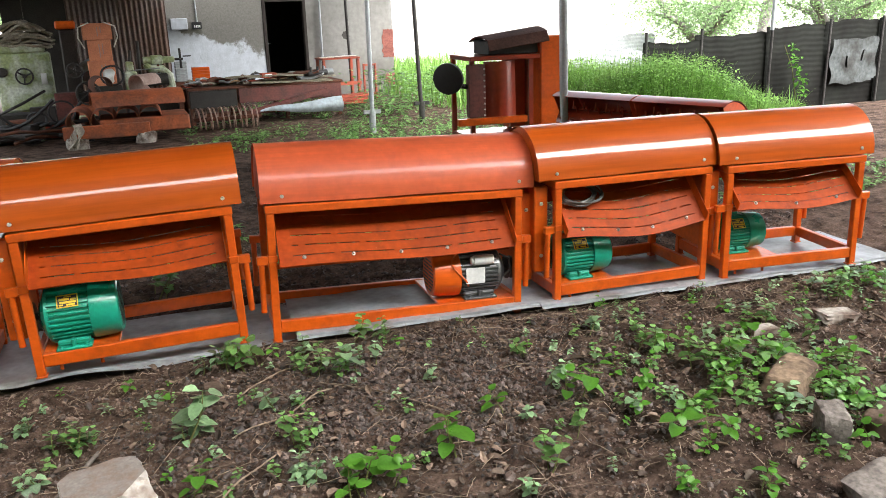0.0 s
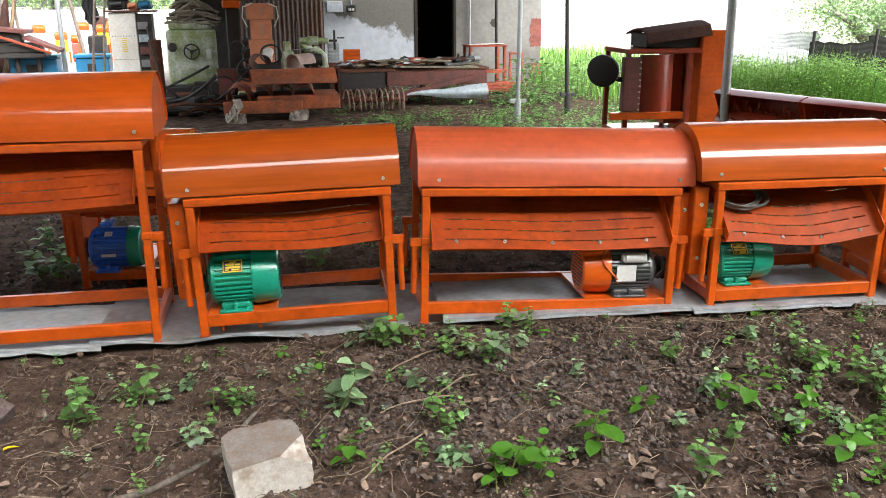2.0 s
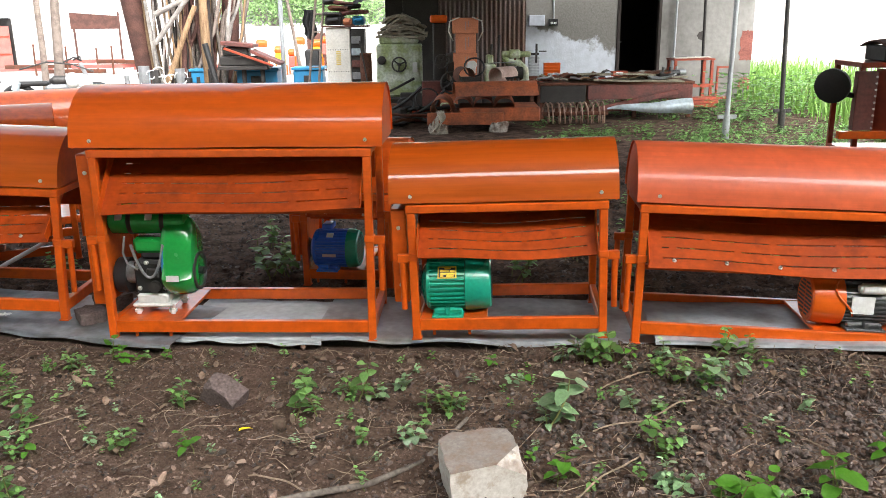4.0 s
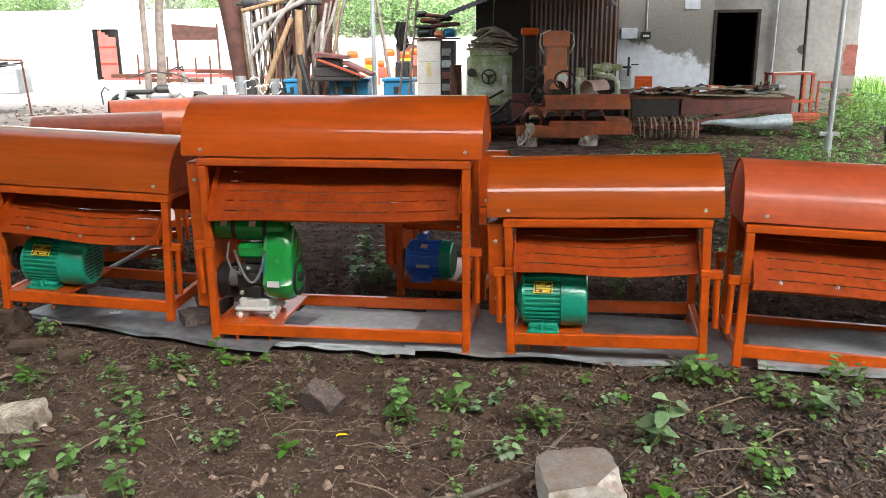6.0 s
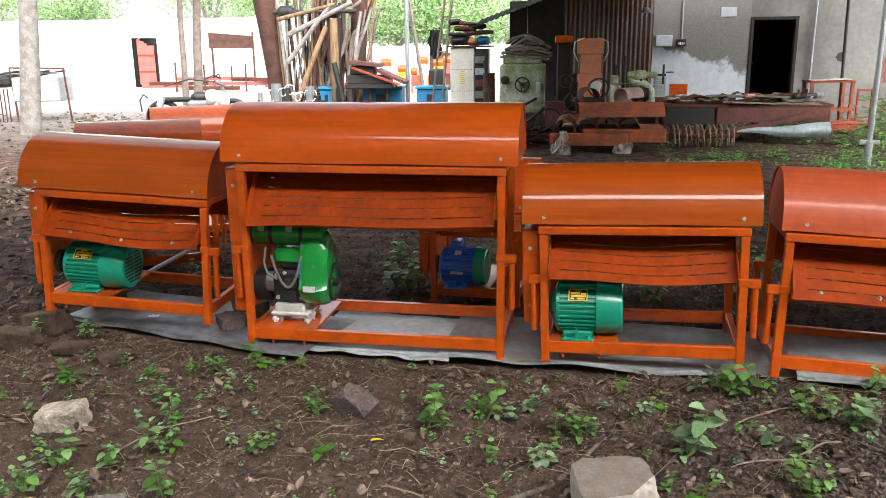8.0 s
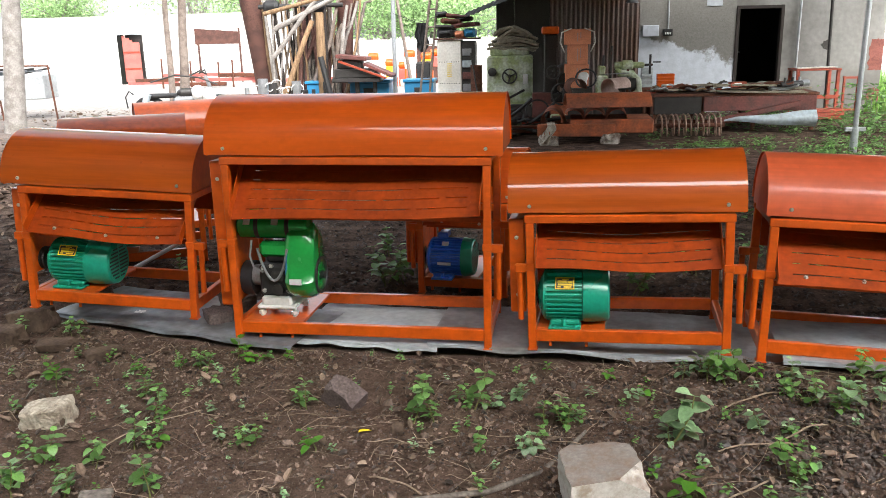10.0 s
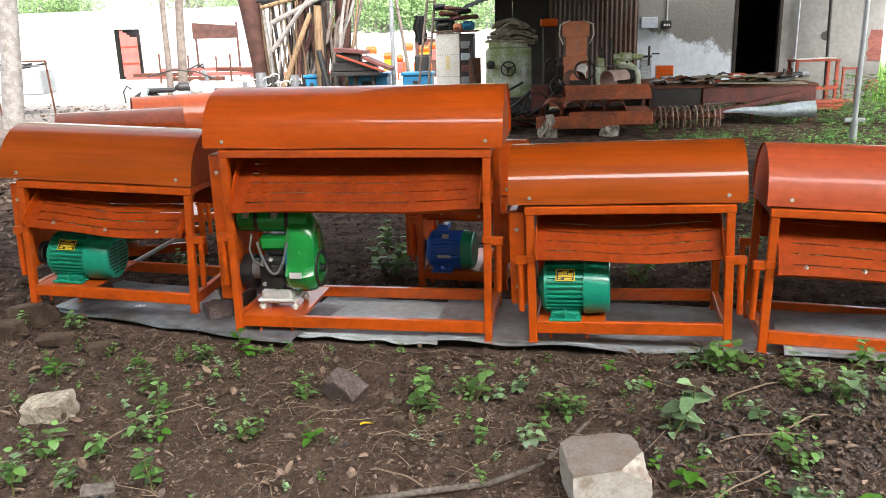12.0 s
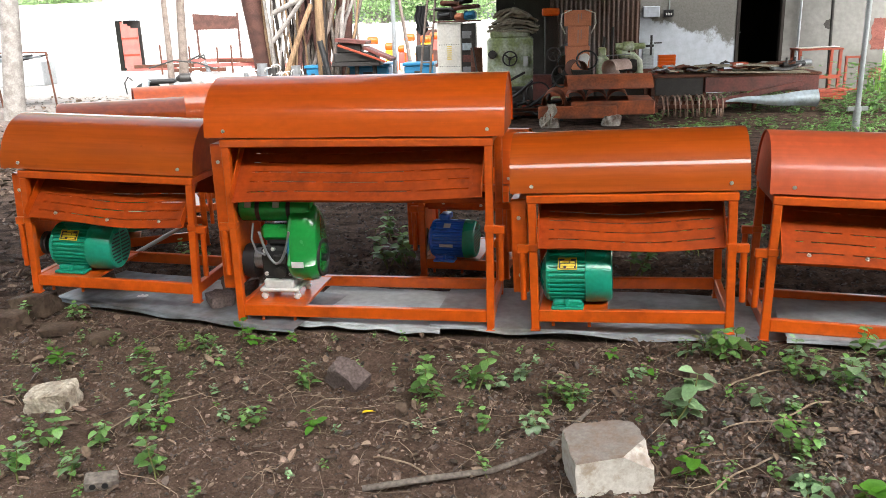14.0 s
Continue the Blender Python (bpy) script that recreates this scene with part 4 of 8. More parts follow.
# ---- loose sheets under the row ----
def ground_sheet(x, y, deg, w, d, lift, seed, mat=GALV, wavy=1.0):
    b = B()
    rnd = random.Random(seed)
    ph = [rnd.uniform(0, 6) for _ in range(4)]

    def fn(u, v):
        edge = wavy * (0.006 * math.sin(5 * u + ph[0]) + 0.004 * math.sin(13 * u + ph[1]) + 0.004 * math.sin(31 * u + ph[3])) + (1 - wavy) * 0.003 * noise.noise((u * 40, seed, 0))
        px, py = w * u, d * v + edge * (1 - v)
        z = lift - 0.006 + wavy * 0.004 * math.sin(6 * u + ph[2]) * math.cos(5 * v + ph[3]) + 0.0025 * math.sin(17 * u + 9 * v)
        # the front edge is folded down in a dented lip
        k = max(0.0, 1 - v / 0.09)
        z -= (0.020 + wavy * 0.008 * math.sin(19 * u + ph[1])) * k ** 1.5
        py += (d * 0.09 - 0.012) * (1 - (1 - k) ** 2) * min(1, k * 1.4) * 0.75
        return (px, py, z)

    sheet(b, fn, 90, 44, 0.0015)
    return solid("metal_sheet", b, mat, "grey weathered metal sheet lying on the soil", "metal sheet", "sheets under the machines", m=pose(x, y, level(x + w / 2, y + 0.2), 0, 0, deg))


ground_sheet(-2.80, 4.02, -16, 1.60, 0.60, 0.050, 1, OLD_SHEET)
ground_sheet(-1.30, 3.70, -6, 0.78, 0.62, 0.048, 2, FENCE_PALE)
ground_sheet(-0.58, 3.64, -5.5, 1.70, 0.66, 0.052, 3)
ground_sheet(1.06, 3.40, -7, 1.36, 0.66, 0.040, 4, GALV, 0.15)
ground_sheet(2.30, 3.22, -6, 0.82, 0.66, 0.040, 5, GALV, 0.15)
ground_sheet(3.04, 3.14, -6, 0.85, 0.66, 0.040, 6, GALV, 0.15)
ground_sheet(3.84, 3.05, -5, 0.75, 0.66, 0.038, 7, GALV, 0.15)


# ---- the building behind ----
def build_building():
    def wall(name, x0, x1, y0, y1, z0, z1, mat, label):
        b = B()
        box(b, x0, x1, y0, y1, z0, z1)
        return solid(name, b, mat, label, "wall", kind="structure")

    wall("wall_front_1", 1.80, 3.62, 16.0, 16.25, -0.1, 3.3, LIMED_WALL, "grey plaster wall with flaking pale blue limewash")
    wall("wall_front_2", 4.47, 6.25, 16.0, 16.25, -0.1, 3.3, PLASTER, "stained grey plaster wall of the workshop")
    wall("wall_front_3", 3.62, 4.47, 16.0, 16.25, 1.95, 3.3, PLASTER, "plaster wall over the doorway")
    wall("wall_side", 6.0, 6.25, 16.25, 21.0, -0.1, 3.3, PLASTER, "plaster side wall")
    wall("wall_back", 0.35, 6.25, 21.0, 21.25, -0.1, 3.3, DARKNESS, "inner back wall of the workshop")
    wall("wall_west", 0.10, 0.35, 15.62, 21.25, -0.1, 3.3, PLASTER, "plaster end wall")
    b = B()
    box(b, 0.35, 6.0, 16.25, 21.0, -0.05, 0.12)
    solid("floor", b, DARKNESS, "concrete workshop floor coloured as unlit", "floor", kind="structure")
    b = B()
    box(b, -0.1, 6.6, 15.6, 21.5, 3.3, 3.42)
    solid("roof", b, CORRUGATED, "workshop roof", "roof", kind="structure")
    # door frame and the leaf standing open inside
    ob = thing("door_1", pose(3.62, 16.0, 0.1), "dark wooden doorway standing open", "door", kind="structure")
    for x0, x1, z0, z1 in ((0.002, 0.06, 0, 1.85), (0.79, 0.848, 0, 1.85)):
        b = B()
        box(b, x0, x1, -0.02, 0.12, z0, z1, 0.004)
        part("door_jamb", b, DARK_WOOD, ob)
    b = B()
    box(b, 0.06, 0.79, -0.02, 0.12, 1.79, 1.848, 0.004)
    part("door_head", b, DARK_WOOD, ob)
    b = B()
    box(b, 0.06, 0.10, 0.14, 0.85, 0.02, 1.78, 0.004)
    leaf = part("door_leaf", b, DARK_STEEL, ob)
    b = B()
    rod(b, (0.12, 0.7, 1.0), (0.26, 0.7, 1.0), 0.012)
    part("door_bolt", b, GREY_CAST, leaf)
    # exposed brick at the corner, and a flat dark patch for the hole's shade
    for x0, x1, z0, z1 in ((6.02, 6.256, 0.75, 1.30), (6.05, 6.256, 0.20, 0.42)):
        b = B()

        def patch(u, v):
            return (x0 + (x1 - x0) * u + 0.05 * noise.noise((v * 6, z0, 0)) * (1 - u), 15.992, z0 + (z1 - z0) * v + 0.03 * noise.noise((u * 9, z0, 4)))

        sheet(b, patch, 8, 16, 0.006)
        solid("brick_patch", b, BRICK_RED, "bare red brick where plaster has fallen", "brick", kind="structure")
    b = B()
    pts = [(5.25 + 0.075 * (1 + 0.2 * math.sin(3 * k)) * math.cos(2 * math.pi * k / 14), 15.993, 1.22 + 0.085 * (1 + 0.15 * math.cos(2.3 * k)) * math.sin(2 * math.pi * k / 14)) for k in range(14)]
    vs = [b.verts.new(p) for p in pts]
    f = b.faces.new(vs)
    b.normal_update()
    bmesh.ops.solidify(b, geom=[f], thickness=0.004)
    solid("hole_shade_patch", b, DARKNESS, "ragged flat patch coloured as the dark of a hole in the plaster", "hole", kind="structure")
    # corrugated screen beside the wall
    b = B()

    def corr(u, v):
        x = 0.20 + 1.62 * u
        return (x, 15.55 + 0.022 * math.sin(x * 2 * math.pi / 0.085), 0.0 + 3.0 * v)

    sheet(b, corr, 150, 2, 0.003)
    solid("corrugated_screen", b, CORRUGATED, "dark brown corrugated sheet wall", "corrugated sheet", kind="structure")
    b = B()
    box(b, -0.45, 0.2, 15.55, 15.6, 0.0, 2.3, 0.004)
    # dark panel added where only the shade beneath the lean-to shows
    box(b, -0.78, -0.452, 15.552, 15.598, 1.55, 2.28, 0.004)
    solid("dark_partition", b, DARK_STEEL, "dark sheet partition with a panel added for lean-to shade", "partition", kind="structure")
    b = B()

    def lean(u, v):
        x = -1.35 + 2.9 * u
        return (x, 14.2 + 1.9 * v, 1.80 + 0.55 * min(1, u * 1.9) + 0.18 * v + 0.009 * math.sin(x * 2 * math.pi / 0.09))

    sheet(b, lean, 140, 6, 0.004)
    solid("lean_to_roof", b, FENCE_DARK, "sagging corrugated lean-to roof", "roof", kind="structure")
    # fittings on the wall
    ob = thing("meter_box", pose(1.92, 15.94, 1.44), "small pale blue electric box on the wall", "electric box")
    b = B()
    box(b, 0, 0.30, -0.05, 0.055, 0, 0.20, 0.008)
    part("case", b, LIMEWASH, ob)
    ob = thing("switch_box", pose(2.30, 15.93, 1.44), "small black switch box with conduit", "switch")
    b = B()
    box(b, 0, 0.17, -0.05, 0.065, 0, 0.13, 0.008)
    part("case", b, BLACK, ob)
    b = B()
    for k in range(4):
        box(b, 0.03 + 0.03 * k, 0.048 + 0.03 * k, -0.055, -0.048, 0.03, 0.07)
    part("switch_row", b, WHITE_METAL, ob)
    b = B()
    rod(b, (0.10, 0.045, 0.13), (0.085, 0.045, 1.6), 0.014)
    part("conduit", b, PIPE, ob)
    b = B()
    box(b, 3.08, 3.36, 15.985, 15.997, 1.96, 2.13)
    solid("paper_notice", b, LIMEWASH, "plain white paper notice on the wall", "notice")
    ob = thing("hanging_lamp", pose(1.62, 15.0, 2.02), "small conical hanging lamp shade", "lamp")
    b = B()
    rod(b, (0, 0, 0), (0, 0, 0.10), 0.12, 0.03, seg=20)
    part("shade", b, GREY_CAST, ob)
    b = B()
    rod(b, (0, 0, 0.10), (0, 0, 0.6), 0.006)
    part("cord", b, BLACK, ob)
    b = B()
    rod(b, (4.72, 15.93, 0.1), (4.74, 15.93, 3.2), 0.022)
    solid("wall_pipe", b, PIPE, "grey pipe running up the wall", "pipe")


build_building()


# ---- unseen roof sheets that shape the light, and the shed poles ----
def build_shed():
    # out-of-view sheets, sized to block skylight over the row and the workshop wall
    for x0, x1, y0, y1, z0, z1 in ((-6.2, 7.3, 0.0, 5.0, 5.1, 3.2), (-1.4, 4.3, 4.9, 14.9, 3.12, 3.12), (4.25, 7.3, 4.9, 7.0, 3.14, 3.14), (4.25, 6.4, 9.2, 14.95, 3.16, 3.16)):
        b = B()

        def fn(u, v):
            x = x0 + (x1 - x0) * u
            return (x, y0 + (y1 - y0) * v, z0 + (z1 - z0) * v + 0.02 * math.sin(x * 2 * math.pi / 0.18))

        sheet(b, fn, 240, 3, 0.004)
        solid("light_blocking_roof", b, CORRUGATED, "unseen corrugated roof sheet added to shape the skylight", "roof", kind="structure")

    def pole(x, y, r, mat, label, lean=(0, 0), collar=True):
        ob = thing("shed_pole", pose(x, y, level(x, y)), label, "pole", "poles of the shed")
        b = B()
        rod(b, (0, 0, -0.05), (lean[0], lean[1], 3.04), r, seg=16)
        part("tube", b, mat, ob)
        if collar:
            b = B()
            rod(b, (0, 0, -0.02), (0.0, 0.0, 0.30), r * 1.5, seg=16)
            box(b, -r * 4, r * 4, -0.02, 0.02, 0.26, 0.31, 0.004)
            part("socket", b, mat, ob)
        return ob

    pole(3.83, 5.50, 0.034, PIPE, "thick galvanised steel pole of the shed", (-0.06, 0), False)
    pole(3.82, 10.35, 0.030, PIPE, "galvanised steel pole with a bolted socket", (0.02, 0))
    pole(4.83, 11.05, 0.030, DARK_STEEL, "dark painted steel pole", (-0.12, 0))
    pole(5.15, 15.45, 0.028, DARK_STEEL, "thin dark steel pole before the wall", (-0.06, 0), False)
    pole(-2.90, 16.6, 0.045, PIPE, "grey steel pole at the yard's edge", (0.02, 0), False)


build_shed()


# ---- unseen hedge behind the camera, added to block and shape skylight ----
def build_back():
    b = B()
    rnd = random.Random(5)

    # lower at the east end, which widens the sky gap mirrored in the covers
    def fn(u, v):
        a = math.pi * (0.02 + 0.96 * u)
        r = (13 - 3.5 * v * v) + 0.8 * (1 - v) * noise.noise((u * 30, v * 9, 0))
        return (-r * math.cos(a) * 1.3, -1.0 - r * math.sin(a), (13.2 - 6.5 * step(0.58, 0.90, u)) * v * (1 + 0.02 * noise.noise((u * 14, 2, 0))))

    sheet(b, fn, 160, 24, 0)
    solid("light_blocking_hedge", b, HEDGE, "unseen foliage wall behind the camera, added to shape the light", "trees", kind="structure")


build_back()


# ---- stones ----
def rock(name, x, y, w, d, h, mat, label, seed, deg=0, z=None, sub=3):
    rnd = random.Random(seed)
    b = B()
    for sx in (-1, 1):
        for sy in (-1, 1):
            for sz in (-1, 1):
                b.verts.new((sx * rnd.uniform(0.62, 1.0), sy * rnd.uniform(0.62, 1.0), sz * rnd.uniform(0.70, 1.0)))
    for _ in range(6):
        v = Vector((rnd.gauss(0, 1), rnd.gauss(0, 1), rnd.gauss(0, 1))).normalized() * rnd.uniform(0.95, 1.12)
        b.verts.new(v)
    hull = bmesh.ops.convex_hull(b, input=b.verts)
    bmesh.ops.delete(b, geom=[g for g in hull["geom_interior"] if isinstance(g, bmesh.types.BMVert)], context="VERTS")
    bmesh.ops.bevel(b, geom=list(b.edges), offset=0.07, segments=1, affect="EDGES", profile=0.5)
    bmesh.ops.triangulate(b, faces=b.faces)
    bmesh.ops.subdivide_edges(b, edges=[e for e in b.edges if e.calc_length() > 0.25], cuts=1 if sub < 2 else 3, use_grid_fill=True)
    bmesh.ops.triangulate(b, faces=b.faces)
    off = Vector((rnd.uniform(0, 50), rnd.uniform(0, 50), 0))
    for v in b.verts:
        p = v.co
        c = p * (1 + 0.12 * noise.noise(p * 1.8 + off) + 0.07 * noise.noise(p * 5 + off) + 0.035 * noise.noise(p * 13 + off))
        v.co = (c.x * w / 2, c.y * d / 2, c.z * h / 2)
    zz = level(x, y) if z is None else z
    return solid(name, b, mat, label, "stone", m=pose(x, y, zz + h * 0.36, rnd.uniform(-6, 6), rnd.uniform(-6, 6), deg), smooth=38)


def block_stone(name, x, y, w, d, h, mat, label, seed, tilt=(0, 0, 0), sink=0.36):
    """A squared, broken stone: flat faces, chipped arrises, one knocked-off corner."""
    rnd = random.Random(seed)
    b = B()
    bmesh.ops.create_cube(b, size=2.0)
    for v in b.verts:
        v.co = Vector((v.co.x * rnd.uniform(0.86, 1.0), v.co.y * rnd.uniform(0.86, 1.0), v.co.z * rnd.uniform(0.88, 1.0)))
    for _ in range(5):
        n = Vector((rnd.choice((-1, 1)), rnd.choice((-1, 1)), rnd.uniform(0.1, 1.2))).normalized()
        g = list(b.verts) + list(b.edges) + list(b.faces)
        r = bmesh.ops.bisect_plane(b, geom=g, plane_co=n * rnd.uniform(1.18, 1.40), plane_no=n, clear_outer=True)
        es = [e for e in r["geom_cut"] if isinstance(e, bmesh.types.BMEdge)]
        if es:
            bmesh.ops.contextual_create(b, geom=es)
    bmesh.ops.triangulate(b, faces=b.faces)
    for _ in range(3):
        bmesh.ops.subdivide_edges(b, edges=[e for e in b.edges if e.calc_length() > 0.16], cuts=1, use_grid_fill=True)
        bmesh.ops.triangulate(b, faces=b.faces)
    off = Vector((rnd.uniform(0, 50), rnd.uniform(0, 50), 0))
    for v in b.verts:
        p = v.co
        edge = sorted((abs(p.x), abs(p.y), abs(p.z)))[1]
        c = p * (1 + 0.03 * noise.noise(p * 1.5 + off) + (0.015 + 0.02 * step(0.7, 0.95, edge)) * noise.noise(p * 5 + off) + 0.030 * noise.noise(p * 11 + off))
        v.co = (c.x * w / 2, c.y * d / 2, c.z * h / 2)
    return solid(name, b, mat, label, "stone", m=pose(x, y, level(x, y) + h * sink, *tilt), smooth=24)


block_stone("stone_block", 0.185, 2.37, 0.275, 0.225, 0.185, BLOCK_STONE, "large pale broken building stone with grey-brown top", 3, (4, -3, 12))
block_stone("dark_stone", -0.85, 3.07, 0.17, 0.11, 0.11, STONE_DARK, "dark grey basalt stone lying tilted", 6, (14, 26, -24), 0.34)
rock("pale_stone", -2.07, 2.84, 0.25, 0.17, 0.11, STONE_PALE, "rough pale sandy stone among weeds", 7, 5)
rock("red_pebble", -0.58, 2.83, 0.055, 0.05, 0.05, STONE_BROWN, "small reddish pebble on dark soil", 8)
rock("prop_stone", -2.80, 3.90, 0.26, 0.20, 0.14, STONE_BROWN, "soil-stained stone propping the machine", 11, 10)
rock("prop_stone", -1.78, 4.00, 0.16, 0.22, 0.12, STONE_DARK, "dark stone propping the machine", 12, 30)
rock("prop_stone", -2.70, 4.36, 0.22, 0.22, 0.15, STONE_DARK, "dark stone propping the machine", 13, 30)
rock("prop_stone", -1.72, 4.20, 0.22, 0.22, 0.15, STONE_DARK, "dark stone propping the machine", 14, 30)
rock("flat_stone", -2.50, 3.62, 0.22, 0.13, 0.06, STONE_BROWN, "flat reddish-brown stone on the soil", 15, 8)
rock("brown_stone", -2.85, 3.66, 0.28, 0.16, 0.12, STONE_BROWN, "soil-stained rock beside the sheet", 16, -8)
rock("flat_stone", -2.20, 3.54, 0.18, 0.12, 0.05, STONE_BROWN, "flat brown stone half sunk in soil", 17, 30)
rock("brown_rock", 2.76, 2.06, 0.33, 0.20, 0.10, STONE_TAN, "ragged tan and brown rock among the weeds", 21, 25)
rock("grey_rock", 2.56, 1.68, 0.16, 0.11, 0.15, STONE_GREY, "pointed grey rock among the weeds", 22, 60)
rock("brown_rock", 2.76, 1.62, 0.17, 0.15, 0.11, STONE_BROWN, "brown rock among the weeds", 23, 10)
rock("grey_rock", 2.40, 1.36, 0.24, 0.16, 0.08, STONE_GREY, "low grey rock at the weeds' edge", 24, 10)
rock("flat_stone", 3.50, 2.50, 0.24, 0.13, 0.05, STONE, "flat pale stone in the weeds", 25, -10)
rock("flat_stone", 3.06, 2.52, 0.14, 0.09, 0.04, STONE, "small flat pale stone in the soil", 26, -10)
rock("round_stone", 0.62, 3.13, 0.09, 0.07, 0.06, STONE_BROWN, "rounded brown stone in the soil", 27, 0)
rock("flat_stone", 0.36, 3.10, 0.12, 0.06, 0.05, STONE_BROWN, "flat brown stone in the soil", 28, -20)


# ---- more machines ----
M6 = thresher(pose(-0.715, 4.56, 0.06, 0, 0, -8), 0.50, 0.56, -0.10, 0.60, RED_ORANGE, "L", 0.43, 0.0, 0.0, "low orange thresher with a blue motor, behind the row", "second row of machines", 2)
m6 = put_motor(M6, (0.06, 0.05, 0.105), 0.262, 0.112, BLUE_MOTOR, GREEN_MOTOR, label="blue electric motor with green fan cover", split=0.72)
for x0, x1, z0, z1, lay in ((0.055, 0.135, -0.006, 0.012, 10), (0.075, 0.115, -0.012, 0.018, -52)):
    b = B()
    box(b, x0, x1, -0.1175, -0.1145, z0, z1, 0, Matrix.Translation((0, 0, 0.1165)) @ Matrix.Rotation(radians(lay), 4, "X"))
    part("name_plate", b, WHITE_METAL, m6, "white name plate")
M7 = thresher(pose(-3.08, 4.95, 0.05, 0, 0, 24), 0.78, 0.735, -0.08, 0.74, ORANGE, "L", 0.45, 0.02, 0.0, "orange thresher standing askew behind the row", "second row of machines", 2)
put_motor(M7, (0.085, 0.20, 0.105), 0.31, 0.115, GREEN_MOTOR, GREEN_MOTOR)
thresher(pose(-3.02, 5.95, 0.05, 0, 0, 30), 0.66, 0.76, -0.08, 0.72, ORANGE, "L", 0.45, 0.02, 0.0, "orange thresher standing askew behind the row", "second row of machines", 2)


def open_cover(m, length, label):
    """A half-round cover lying on a low frame, its open side to the front."""
    ob = thing("cover_frame", m, label, "machine cover", "covers behind the row")
    b = B()
    R = 0.27

    def fn(u, v):
        a = radians(-62 + 180 * v)
        return (length * u, 0.30 + R * math.cos(a) * 1.0, 0.62 + R * math.sin(a))

    sheet(b, fn, 10, 24, 0.004)
    part("curved_cover", b, DARK_RED, ob)
    for x in (0.02, length - 0.006):
        b = B()
        prof = [(0.30 + (R - 0.006) * math.cos(radians(-62 + 180 * k / 16)), 0.62 + (R - 0.006) * math.sin(radians(-62 + 180 * k / 16))) for k in range(17)]
        va = [b.verts.new((x, p, q)) for p, q in prof]
        f = b.faces.new(va)
        b.normal_update()
        bmesh.ops.solidify(b, geom=[f], thickness=0.004)
        part("end_plate", b, PRIMER, ob)
    for x in (0.06, length - 0.06):
        for y in (0.06, 0.54):
            b = B()
            box(b, x - 0.02, x + 0.02, y - 0.02, y + 0.02, 0, 0.522, 0.003)
            part("leg", b, DARK_RED, ob)
    for y in (0.06, 0.54):
        b = B()
        box(b, 0.0, length, y - 0.022, y + 0.022, 0.522, 0.56, 0.003)
        part("rail", b, DARK_RED, ob)
    b = B()
    rod(b, (0.03, 0.30, 0.64), (length - 0.03, 0.30, 0.64), 0.11, seg=20)
    for k in range(9):
        a = 2 * math.pi * k / 9
        for j in range(6):
            x = 0.1 + (length - 0.2) * j / 5
            rod(b, (x, 0.30 + 0.1 * math.cos(a), 0.64 + 0.1 * math.sin(a)), (x, 0.30 + 0.17 * math.cos(a), 0.64 + 0.17 * math.sin(a)), 0.008, seg=6)
    part("toothed_drum", b, DARK_RED, ob)
    b = B()
    box(b, length * 0.42, length * 0.42 + 0.05, 0.03, 0.033, 0.60, 0.66)
    part("paper_tag", b, WHITE_METAL, ob)
    return ob


open_cover(pose(3.60, 5.55, 0.05, 0, 0, -72), 0.755, "dark red drum machine with open half-round cover")
open_cover(pose(3.84, 4.82, 0.05, 0, 0, -72), 0.755, "dark red drum machine with open half-round cover")


